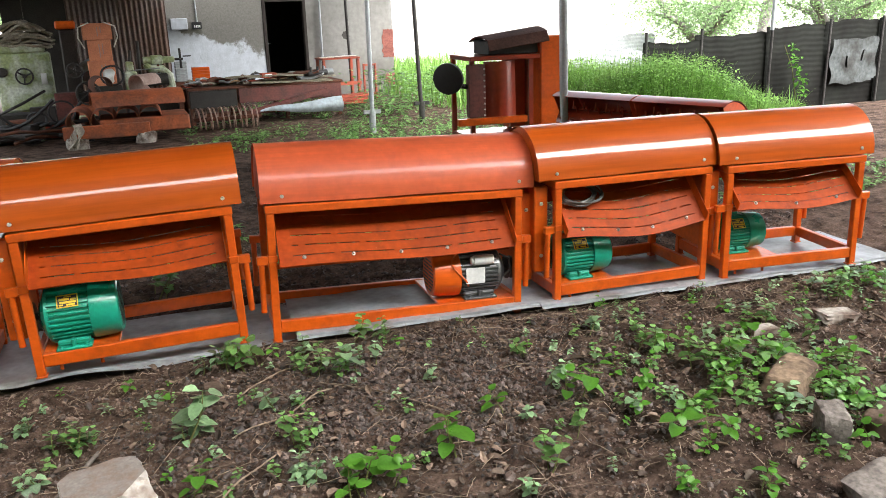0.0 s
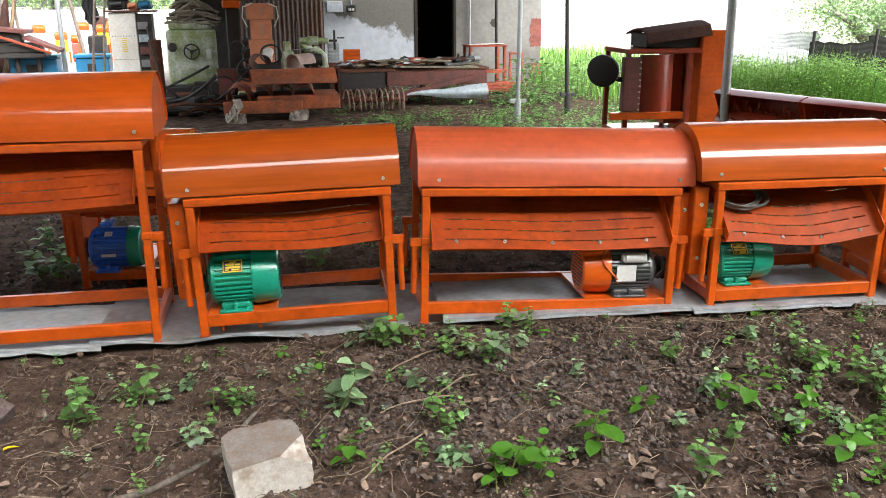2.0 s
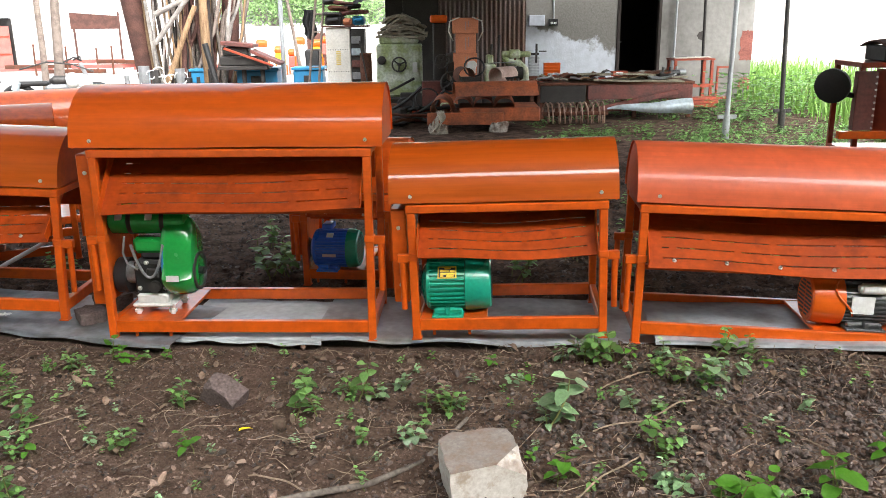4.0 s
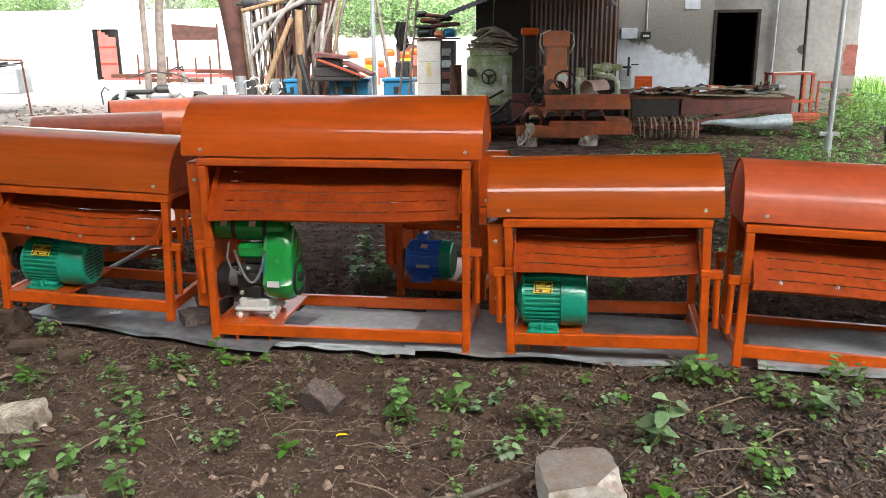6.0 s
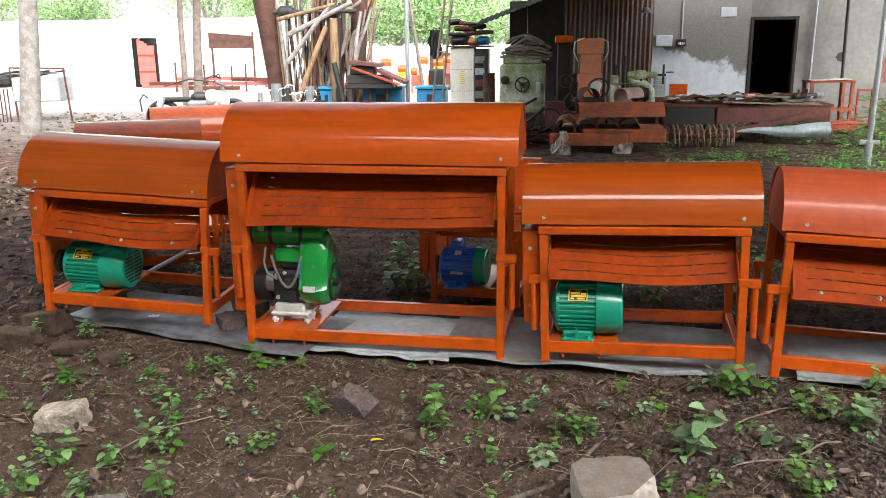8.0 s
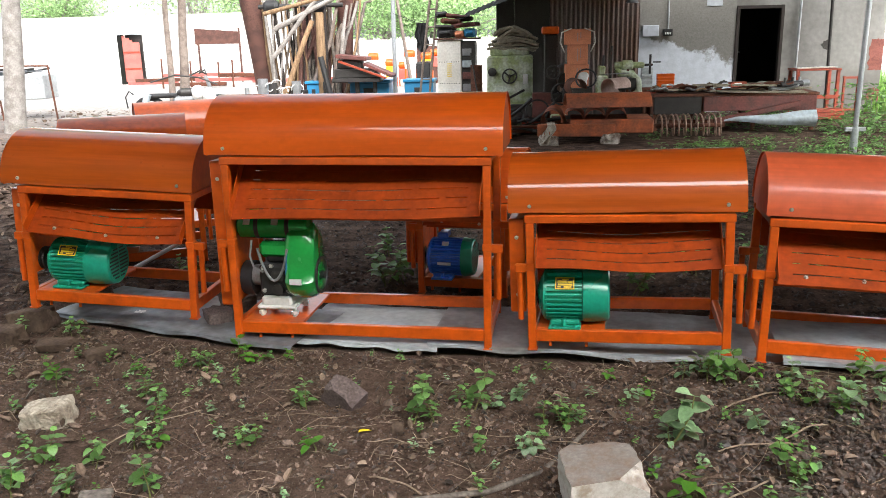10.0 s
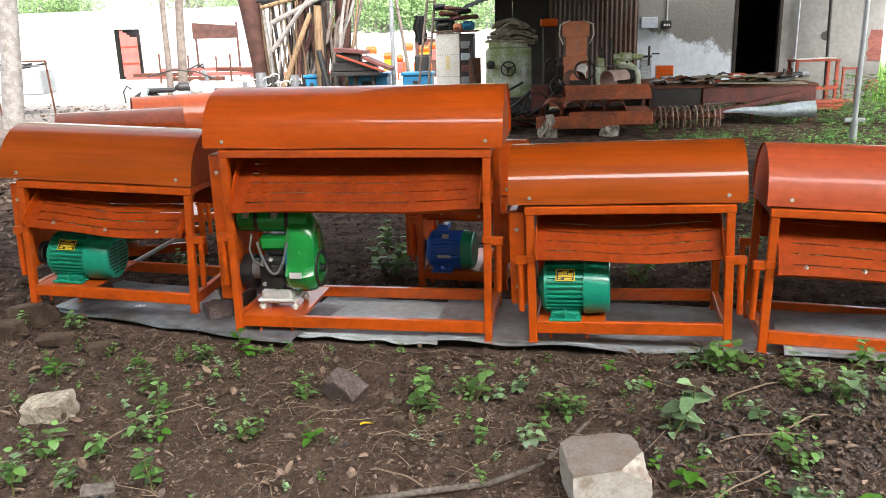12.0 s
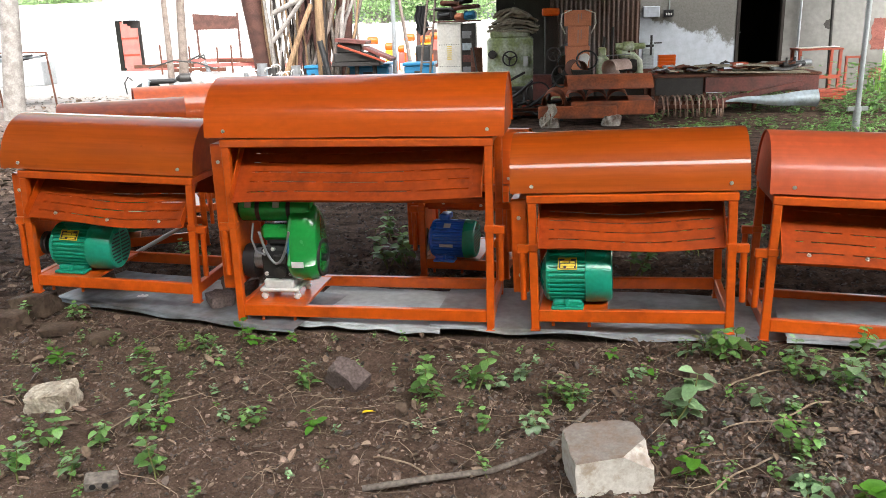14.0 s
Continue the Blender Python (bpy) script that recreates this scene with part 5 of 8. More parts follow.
def big_machine():
    ob = thing("standing_thresher", pose(3.33, 6.45, 0.06, 0, 0, -6), "tall dark red harvesting machine with orange side panel", "thresher")
    b = B()
    box(b, 0.78, 1.04, 0.0, 0.60, 0.35, 1.30, 0.01)
    part("side_panel", b, ORANGE, ob, "tall flat orange side panel")
    b = B()

    def front(u, v):
        a = radians(90 * v)
        return (0.235 + 0.30 * u, 0.00 + 0.02 * (1 - math.cos(a)) - 0.09 * math.sin(math.pi * u), 0.60 + 0.50 * v)

    sheet(b, front, 12, 12, 0.004)
    part("curved_front", b, DARK_RED, ob, "glossy dark red curved sheet")
    b = B()
    box(b, 0.07, 0.225, -0.06, 0.02, 0.62, 1.08, 0.006)
    part("front_box", b, MAROON, ob)
    b = B()
    box(b, 0.08, 0.74, -0.08, 0.5, 1.11, 1.15, 0.006)
    part("top_shelf", b, DARK_RED, ob)
    b = B()

    def hood(u, v):
        return (0.27 + 0.57 * u, -0.06 + 0.56 * v, 1.262 + 0.07 * u + 0.05 * math.sin(math.pi * v) - 0.07 * max(0.0, 1 - v / 0.1))

    sheet(b, hood, 8, 20, 0.012)
    part("hood", b, WOOD_DARK, ob)
    b = B()
    box(b, 0.30, 0.78, 0.06, 0.45, 1.152, 1.27, 0.006)
    part("feed_box", b, BLACK, ob)
    for x in (0.12, 0.68):
        for y in (0.0, 0.52):
            b = B()
            box(b, x - 0.02, x + 0.02, y - 0.02, y + 0.02, 0, 1.11, 0.003)
            part("leg", b, DARK_RED, ob)
    b = B()
    box(b, -0.05, 0.60, -0.12, -0.06, 0.56, 0.62, 0.004)
    part("step_rail", b, ORANGE, ob)
    b = B()
    box(b, 0.10, 0.72, -0.02, 0.52, 0.40, 0.44, 0.004)
    part("lower_shelf", b, DARK_RED, ob)
    b = B()
    box(b, 0.60, 0.76, 0.30, 0.5, 0.46, 1.10, 0.004)
    part("inner_panel", b, DARK_RED, ob)
    b = B()
    lathe(b, [(-0.20, 0.02), (-0.20, 0.12), (-0.195, 0.135), (-0.16, 0.135), (-0.15, 0.12), (-0.15, 0.02)], 28, Matrix.Translation((-0.02, 0.05, 1.0)) @ Matrix.Rotation(radians(52), 4, "Z") @ Matrix.Rotation(radians(-8), 4, "Y"))
    rod(b, (-0.12, -0.06, 0.93), (0.12, 0.02, 0.88), 0.022)
    part("belt_wheel", b, BLACK, ob, "black belt wheel")
    for k in range(9):
        b = B()
        rod(b, (0.212, -0.062, 0.64 + k * 0.05), (0.212, -0.070, 0.64 + k * 0.05), 0.009, seg=8)
        part("rivet", b, CHROME, ob)


big_machine()


# ---- cable coils on the machines ----
def cable_coil(machine, at, scale, loops, seed):
    rnd = random.Random(seed)
    ob = thing("cable_coil", machine.matrix_world @ at @ Matrix.Scale(scale, 4), "coil of dark grey cable lying on the slotted screen", "cable", "cable coils")
    for k in range(loops):
        b = B()
        ox, oy, f = rnd.uniform(-0.02, 0.02), rnd.uniform(-0.012, 0.012), rnd.uniform(0.85, 1.12)
        pts = []
        for j in range(25):
            a = 2 * math.pi * j / 24
            pts.append((ox + 0.095 * math.cos(a) * f, oy + 0.062 * math.sin(a) * f, 0.010 + 0.006 * k + 0.007 * math.sin(2 * a + k)))
        path_tube(b, pts, 0.0048, 8)
        part("loop", b, CABLE, ob)
    b = B()
    path_tube(b, [(0.085, 0.02, 0.03), (0.13, 0.06, 0.05), (0.15, 0.10, 0.09), (0.14, 0.14, 0.12)], 0.0048, 8)
    part("cable_end", b, CABLE, ob)


cable_coil(M4, pose(0.17, 0.12, 0.530, 36, 0, 6), 1.2, 6, 1)
cable_coil(M5, pose(0.16, 0.17, 0.575, 36, 0, 20), 0.62, 4, 2)


# ---- clutter before the workshop ----
def cabinet():
    ob = thing("control_cabinet", pose(-1.76, 14.4, 0.05), "grimy cream electrical cabinet with scrap on top", "cabinet")
    b = B()
    box(b, 0, 0.42, 0, 0.5, 0, 1.42, 0.012)
    part("body", b, CABINET, ob)
    b = B()
    box(b, 0.424, 0.66, 0.02, 0.5, 0, 1.40, 0.01)
    part("open_rack", b, DARK_STEEL, ob)
    for k in range(5):
        b = B()
        box(b, 0.44, 0.60, -0.02, 0.02, 0.35 + k * 0.20, 0.47 + k * 0.20, 0.006)
        part("relay", b, (BLUE_SHEET, GREY_CAST, MAROON)[k % 3], ob)
    b = B()
    for k in range(7):
        box(b, 0.17, 0.25, -0.004, 0.001, 0.80 + k * 0.035, 0.815 + k * 0.035)
    part("vent", b, YELLOW, ob, "yellowed louvre plate")
    b = B()
    for k in range(9):
        rod(b, (0.04 + 0.042 * k, -0.003, 0.68), (0.04 + 0.042 * k, 0.002, 0.68), 0.008, seg=8)
        rod(b, (0.04 + 0.042 * k, -0.003, 1.05), (0.04 + 0.042 * k, 0.002, 1.05), 0.008, seg=8)
    part("screw_row", b, DARK_STEEL, ob)
    b = B()
    box(b, -0.05, 0.74, -0.04, 0.52, 1.424, 1.452, 0.004)
    part("top_board", b, WOOD_DARK, ob)
    rnd = random.Random(4)
    for k, (x, w, d, h, z, mt, tilt) in enumerate(((0.0, 0.30, 0.3, 0.16, 0.0, BLACK, 3), (0.30, 0.16, 0.3, 0.12, 0.0, CARD, -4), (0.47, 0.20, 0.3, 0.15, 0.0, BLUE_BIN, 6), (-0.04, 0.34, 0.34, 0.06, 0.165, DARK_STEEL, -5), (0.24, 0.46, 0.30, 0.07, 0.165, MAROON, 9), (0.06, 0.36, 0.28, 0.09, 0.25, RUST, -14), (0.34, 0.30, 0.25, 0.08, 0.26, DARK_STEEL, 12), (0.16, 0.44, 0.2, 0.07, 0.35, MAROON, -20), (-0.02, 0.22, 0.2, 0.10, 0.34, BLACK, 10))):
        b = B()
        box(b, 0, w, 0, d, 0, h, min(0.03, h * 0.3))
        rod(b, (w * 0.2, -0.03, h * 0.5), (w * 0.8, -0.02, h * 0.6), h * 0.22, seg=10)
        solid("scrap_part", b, mt, "oily scrap part piled on the cabinet", "scrap", "scrap on the cabinet", m=pose(-1.76 + x, 14.42, 1.505 + z, 0, -tilt * 0.35, rnd.uniform(-14, 14)))


def old_milling_machine():
    ob = thing("milling_machine", pose(-0.86, 13.8, 0.04), "old chipped green milling machine with a handwheel", "milling machine")
    b = B()
    box(b, 0, 0.76, 0, 0.6, 0.30, 1.16, 0.03)
    part("body", b, OLD_GREEN, ob)
    b = B()
    box(b, -0.06, 0.84, -0.08, 0.66, 0, 0.30, 0.03)
    part("base", b, DARK_STEEL, ob, "greasy dark cast base")
    b = B()
    box(b, 0.05, 0.70, 0.02, 0.55, 1.162, 1.29, 0.02)
    part("head_cover", b, OLD_GREEN, ob)
    b = B()
    cx, cz = 0.38, 0.83
    pts = [(cx + 0.115 * math.cos(2 * math.pi * k / 24), -0.06, cz + 0.115 * math.sin(2 * math.pi * k / 24)) for k in range(25)]
    path_tube(b, pts, 0.013, 8)
    for k in range(3):
        a = 2 * math.pi * k / 3 + 0.4
        rod(b, (cx, -0.06, cz), (cx + 0.11 * math.cos(a), -0.06, cz + 0.11 * math.sin(a)), 0.012, seg=8)
    rod(b, (cx, -0.08, cz), (cx, 0.0, cz), 0.03, seg=14)
    part("handwheel", b, DARK_STEEL, ob)
    b = B()
    lathe(b, [(0, 0.07), (0.05, 0.07), (0.06, 0.05)], 20, Matrix.Translation((0.09, 0.0, 0.90)) @ Matrix.Rotation(radians(-90), 4, "Z"))
    part("dial", b, DARK_STEEL, ob)
    b = B()
    box(b, 0.60, 0.68, -0.05, -0.002, 0.70, 0.86, 0.006)
    part("switch_box", b, WHITE_METAL, ob)
    b = B()
    rod(b, (0.02, -0.10, 0.05), (0.02, -0.10, 0.10), 0.05, seg=14)
    path_tube(b, [(-0.3, -0.3, 0.25), (0.0, -0.35, 0.32), (0.3, -0.3, 0.45), (0.62, -0.06, 0.60)], 0.02, 8)
    part("flexible_hose", b, DARK_STEEL, ob)
    rnd = random.Random(9)
    for k in range(13):
        b = B()
        w, sk = rnd.uniform(0.62, 0.95) * (1 - 0.03 * k), rnd.uniform(-0.10, 0.10)

        def fold(u, v, k=k, w=w, sk=sk):
            crease = 0.030 * noise.noise((u * 4 + k, v * 3, k * 3.0)) + 0.014 * noise.noise((u * 13, v * 9, k * 5.0))
            return (0.40 + sk + w * (u - 0.5) + 0.04 * noise.noise((v * 4, k * 2.0, 0)), 0.03 + 0.5 * v + 0.04 * noise.noise((u * 5, k * 2.0, 7)), 0.028 * k + crease + 0.035 * math.sin(math.pi * u) - 0.03 * k * (u - 0.5) ** 2)

        sheet(b, fold, 22, 8, 0.032)
        solid("folded_sack", b, SACK, "folded grey-brown sacking in a heap", "sack", "sacks on the machine", m=pose(-0.84 + rnd.uniform(-0.03, 0.03), 13.8, 1.32, 0, rnd.uniform(-3, 3), rnd.uniform(-6, 6)))


def lathe_group():
    ob = thing("drill_column", pose(0.02, 13.4, 0.05), "dark oily machine column with orange cap", "machine tool")
    for args, mat, nm in (((0, 0.34, 0, 0.4, 0, 0.55, 0.02), DARK_STEEL, "base"), ((0.06, 0.28, 0.05, 0.3, 0.55, 1.48, 0.02), DARK_STEEL, "column"), ((0.02, 0.30, 0.0, 0.32, 1.48, 1.60, 0.02), ORANGE, "cap")):
        b = B()
        box(b, *args)
        part(nm, b, mat, ob)
    b = B()
    for z in (0.45, 0.75):
        rod(b, (0.42, -0.1, z), (0.42, -0.04, z), 0.13, seg=20)
    part("gear_wheel", b, DARK_STEEL, ob)
    for k, (w, h) in enumerate(((0.36, 0.36), (0.32, 0.30), (0.40, 0.24))):
        b = B()
        z0 = (0.70, 1.062, 1.364)[k]
        box(b, -w / 2, w / 2, 0, 0.34, 0, h - 0.002, 0.006)
        c = thing("carton", pose(0.60, 13.15, z0, 0, 0, (2, -3, 1)[k]), "faded orange-brown carton in a stack", "carton", "stacked cartons")
        part("box", b, CARD, c)
        b = B()
        box(b, -0.008, 0.006, -0.002, 0.001, 0.05, h - 0.06)
        box(b, 0.04, 0.052, -0.002, 0.001, 0.10, h - 0.05)
        part("tape", b, PINK_GREY, c)
    b = B()
    box(b, 0.38, 0.84, 13.1, 13.55, 0.05, 0.698, 0.01)
    solid("tool_stand", b, DARK_STEEL, "dark steel stand under the cartons", "stand")
    for s in (-1, 1):
        b = B()
        path_tube(b, [(0.60 + s * 0.20, 13.14, 1.25), (0.60 + s * 0.27, 13.12, 1.40), (0.60 + s * 0.25, 13.12, 1.55), (0.60 + s * 0.10, 13.13, 1.61)], 0.010, 6)
        solid("binding_cord", b, CABINET, "pale cord tied round the cartons", "cord", "cords on the cartons")
    for x, z, r in ((0.36, 0.62, 0.16), (0.22, 0.95, 0.10)):
        b = B()
        path_tube(b, [(x + r * math.cos(2 * math.pi * k / 24), 12.95, z + r * math.sin(2 * math.pi * k / 24)) for k in range(25)], 0.016, 8)
        for k in range(5):
            a = 2 * math.pi * k / 5
            rod(b, (x, 12.95, z), (x + r * math.cos(a), 12.95, z + r * math.sin(a)), 0.010, seg=6)
        rod(b, (x, 12.95, z), (x, 13.4, z), 0.02, seg=10)
        part("handwheel", b, DARK_STEEL, ob, "dark spoked handwheel", Matrix.Translation((-0.02, -13.4, -0.05)))
    ob = thing("bench_lathe", pose(0.88, 13.1, 0.05), "old greasy bench lathe with green tailstock", "lathe")
    b = B()
    box(b, 0, 0.75, 0.0, 0.45, 0.0, 0.50, 0.02)
    part("bed", b, DARK_STEEL, ob)
    b = B()
    box(b, 0.02, 0.20, 0.02, 0.4, 0.50, 0.84, 0.03)
    box(b, 0.05, 0.16, 0.05, 0.3, 0.84, 0.98, 0.02)
    part("headstock", b, OLD_GREEN, ob)
    b = B()
    lathe(b, [(0.30, 0.03), (0.31, 0.055), (0.42, 0.058), (0.43, 0.075), (0.58, 0.075), (0.60, 0.05), (0.76, 0.045), (0.77, 0.03)], 20, Matrix.Translation((0, 0.2, 0.98)))
    part("tailstock", b, OLD_GREEN, ob)
    b = B()
    path_tube(b, [(0.34, 0.2, 0.93), (0.40, 0.2, 0.86), (0.58, 0.2, 0.84), (0.68, 0.2, 0.74), (0.70, 0.2, 0.58), (0.62, 0.2, 0.50)], [0.05, 0.06, 0.06, 0.06, 0.055, 0.06], 10)
    part("casting_frame", b, OLD_GREEN, ob)
    b = B()
    rod(b, (0.77, 0.2, 0.98), (0.90, 0.2, 0.98), 0.018)
    rod(b, (0.86, 0.2, 0.84), (0.86, 0.2, 1.14), 0.018)
    rod(b, (0.86, 0.06, 0.98), (0.86, 0.34, 0.98), 0.016)
    rod(b, (0.90, 0.2, 1.02), (1.02, 0.2, 1.02), 0.010)
    part("crank", b, DARK_STEEL, ob)
    for x, z0, z1 in ((0.24, 0.5, 1.28), (0.12, 0.98, 1.14)):
        b = B()
        rod(b, (x, 0.18, z0), (x + 0.02, 0.18, z1), 0.022, seg=10)
        part("tool_post", b, DARK_STEEL, ob)
    b = B()
    rod(b, (0.22, 0.2, 0.68), (0.64, 0.2, 0.70), 0.10, seg=18)
    part("chuck", b, DARK_STEEL, ob)
    for k in range(5):
        b = B()
        rod(b, (0.98, 13.2, 0.60 + 0.075 * k), (1.42, 13.25, 0.61 + 0.075 * k), 0.009, seg=6)
        solid("steel_rod", b, GREY_CAST, "thin steel rod racked beside the lathe", "rod", "racked rods")
    for x in (1.02, 1.38):
        b = B()
        box(b, x, x + 0.035, 13.26, 13.30, 0.05, 1.02, 0.004)
        solid("rack_post", b, RUST, "rusty post of a small rack", "post", "posts of the rod rack")
    b = B()
    sheet(b, lambda u, v: (0.28 + 0.34 * u, 13.72 + 0.10 * math.cos(5 * v), 0.72 + 0.30 * v + 0.14 * u), 6, 14, 0.004)
    solid("sheet_roll", b, BLUE_SHEET, "pale blue-grey bent sheet behind the column", "sheet")
    # white rag in a ring, belts and hoses
    b = B()
    bmesh.ops.create_icosphere(b, subdivisions=3, radius=0.09, matrix=Matrix.Translation((0.66, 12.55, 0.86)) @ Matrix.Diagonal((1.0, 0.7, 1.1, 1)))
    for v in b.verts:
        v.co += 0.05 * Vector((noise.noise(v.co * 9), noise.noise(v.co * 9 + Vector((9, 0, 0))), noise.noise(v.co * 9 + Vector((0, 9, 0)))))
    solid("rag", b, WHITE_METAL, "crumpled white rag on the pile", "rag")
    for x, z, r in ((0.70, 0.88, 0.15), (-0.02, 0.42, 0.17), (-0.35, 0.33, 0.12)):
        b = B()
        path_tube(b, [(x + r * math.cos(t), 12.5 + 0.03 * math.sin(3 * t), z + r * math.sin(t) * 0.9) for t in [j * 2 * math.pi / 20 for j in range(21)]], 0.014, 6)
        solid("drive_belt", b, BLACK, "black drive belt hung among the machines", "belt", "drive belts")
    for k, (x0, z0, x1, z1) in enumerate(((-1.0, 0.30, -0.1, 0.62), (-0.9, 0.55, -0.2, 0.30), (-0.6, 0.20, 0.25, 0.55))):
        b = B()
        path_tube(b, [(x0 + (x1 - x0) * t, 12.2 + 0.1 * k, z0 + (z1 - z0) * t - 0.16 * math.sin(math.pi * t)) for t in [j / 8 for j in range(9)]], 0.022, 8)
        solid("hose", b, BLACK, "thick black hose looping before the milling machine", "hose", "hoses before the machines")
    for k, (x, z, w, h, mt) in enumerate(((-0.10, 0.50, 0.30, 0.14, MAROON), (0.12, 0.36, 0.34, 0.12, SHELL), (-0.45, 0.30, 0.34, 0.16, DARK_STEEL))):
        b = B()
        box(b, x, x + w, 13.0, 13.2, 0, z + h, 0.01)
        solid("machine_box", b, mt, "painted steel box among the machine tools", "box", "boxes among the tools")


def drum_and_bar():
    ob = thing("oil_drum", pose(-1.06, 14.15, level(-1.06, 14.15)), "rusty brown oil drum beside the milling machine", "drum")
    b = B()
    lathe(b, [(0.0, 0.0), (0.0, 0.10), (0.04, 0.105), (0.33, 0.10), (0.35, 0.107), (0.37, 0.10), (0.68, 0.10), (0.70, 0.107), (0.72, 0.10), (1.0, 0.10), (1.01, 0.105), (1.02, 0.10), (1.0, 0.09), (1.0, 0.0)], 28, Matrix.Rotation(radians(-90), 4, "Y"))
    part("body", b, RUST, ob)
    b = B()
    rod(b, (-1.13, 13.86, 1.26), (-0.93, 13.72, 0.03), 0.014, seg=8)
    solid("steel_bar", b, DARK_STEEL, "dark steel bar leaning beside the milling machine", "bar")


def half_pipe(length, R, sweep=200):
    b = B()

    def fn(u, v):
        a = radians(-10 + sweep * v)
        return (R * math.cos(a), length * u, R * math.sin(a))

    sheet(b, fn, 4, 22, 0.006)
    return b


def pipe_pile():
    for k in range(4):
        solid("drum_shell", half_pipe(0.85, 0.145, 250), SHELL, "open rusty orange drum shell in a pile", "drum shell", "piled drum shells", m=pose(0.17 + k * 0.30, 11.40, 0.37, 0, 0, -4))
    ob = thing("painted_panel", pose(-0.02, 11.30, 0.06, 0, 0, -2), "orange-red sheet panel on stones", "sheet metal")
    b = B()
    box(b, 0.0, 1.06, 0.0, 0.06, 0.10, 0.27, 0.01)
    part("panel", b, SHELL, ob)
    b = B()
    box(b, 0.45, 1.58, 0.12, 0.9, 0.13, 0.32, 0.015)
    part("trough", b, SHELL, ob)

    for x, y, z, deg, ln in ((0.36, 11.45, 0.53, 4, 1.0), (0.62, 11.75, 0.50, 0, 0.8)):
        b = B()

        def wide(u, v):
            a = radians(20 + 140 * v)
            return (1.15 * ln * u, -0.27 * math.cos(a), 0.27 * math.sin(a) - 0.06)

        sheet(b, wide, 6, 16, 0.006)
        solid("curved_cover", b, SHELL, "curved rusty orange drum cover lying on the pile", "cover", "piled drum shells", m=pose(x, y, z, 0, 0, deg))
    for k, x in enumerate((0.55, 0.95)):
        b = half_pipe(0.4, 0.12, 300)
        solid("small_shell", b, PINK_GREY if k else RUST, "short pinkish-grey drum shell", "drum shell", "piled drum shells", m=pose(x, 11.65, 0.80, 0, 0, -50 * k + 10))
    b = B()
    # a torn sack hanging over the panel's edge down to the stone
    def torn(u, v):
        ragged = 0.05 * noise.noise((u * 7, 3.0, 0)) * v
        return (0.10 + 0.13 * u - 0.10 * v * v + 0.02 * math.sin(9 * v + 5 * u), 11.275 - 0.05 * v + 0.03 * math.sin(11 * u) * v + (0.04 if v < 0.06 else 0), 0.36 - 0.29 * v + ragged)

    sheet(b, torn, 16, 18, 0.003, lambda i, j: (i % 5 == 2 and j > 10 - (i % 3) * 3) or (j > 15 and i % 3 == 0))
    solid("torn_sack", b, SACK_PALE, "torn pale sack hanging off an orange panel", "sack")
    rock("prop_stone", 0.14, 11.35, 0.28, 0.24, 0.18, STONE, "pale stone under the pile", 41)
    rock("prop_stone", 0.98, 11.35, 0.28, 0.24, 0.18, STONE, "pale stone under the pile", 42)


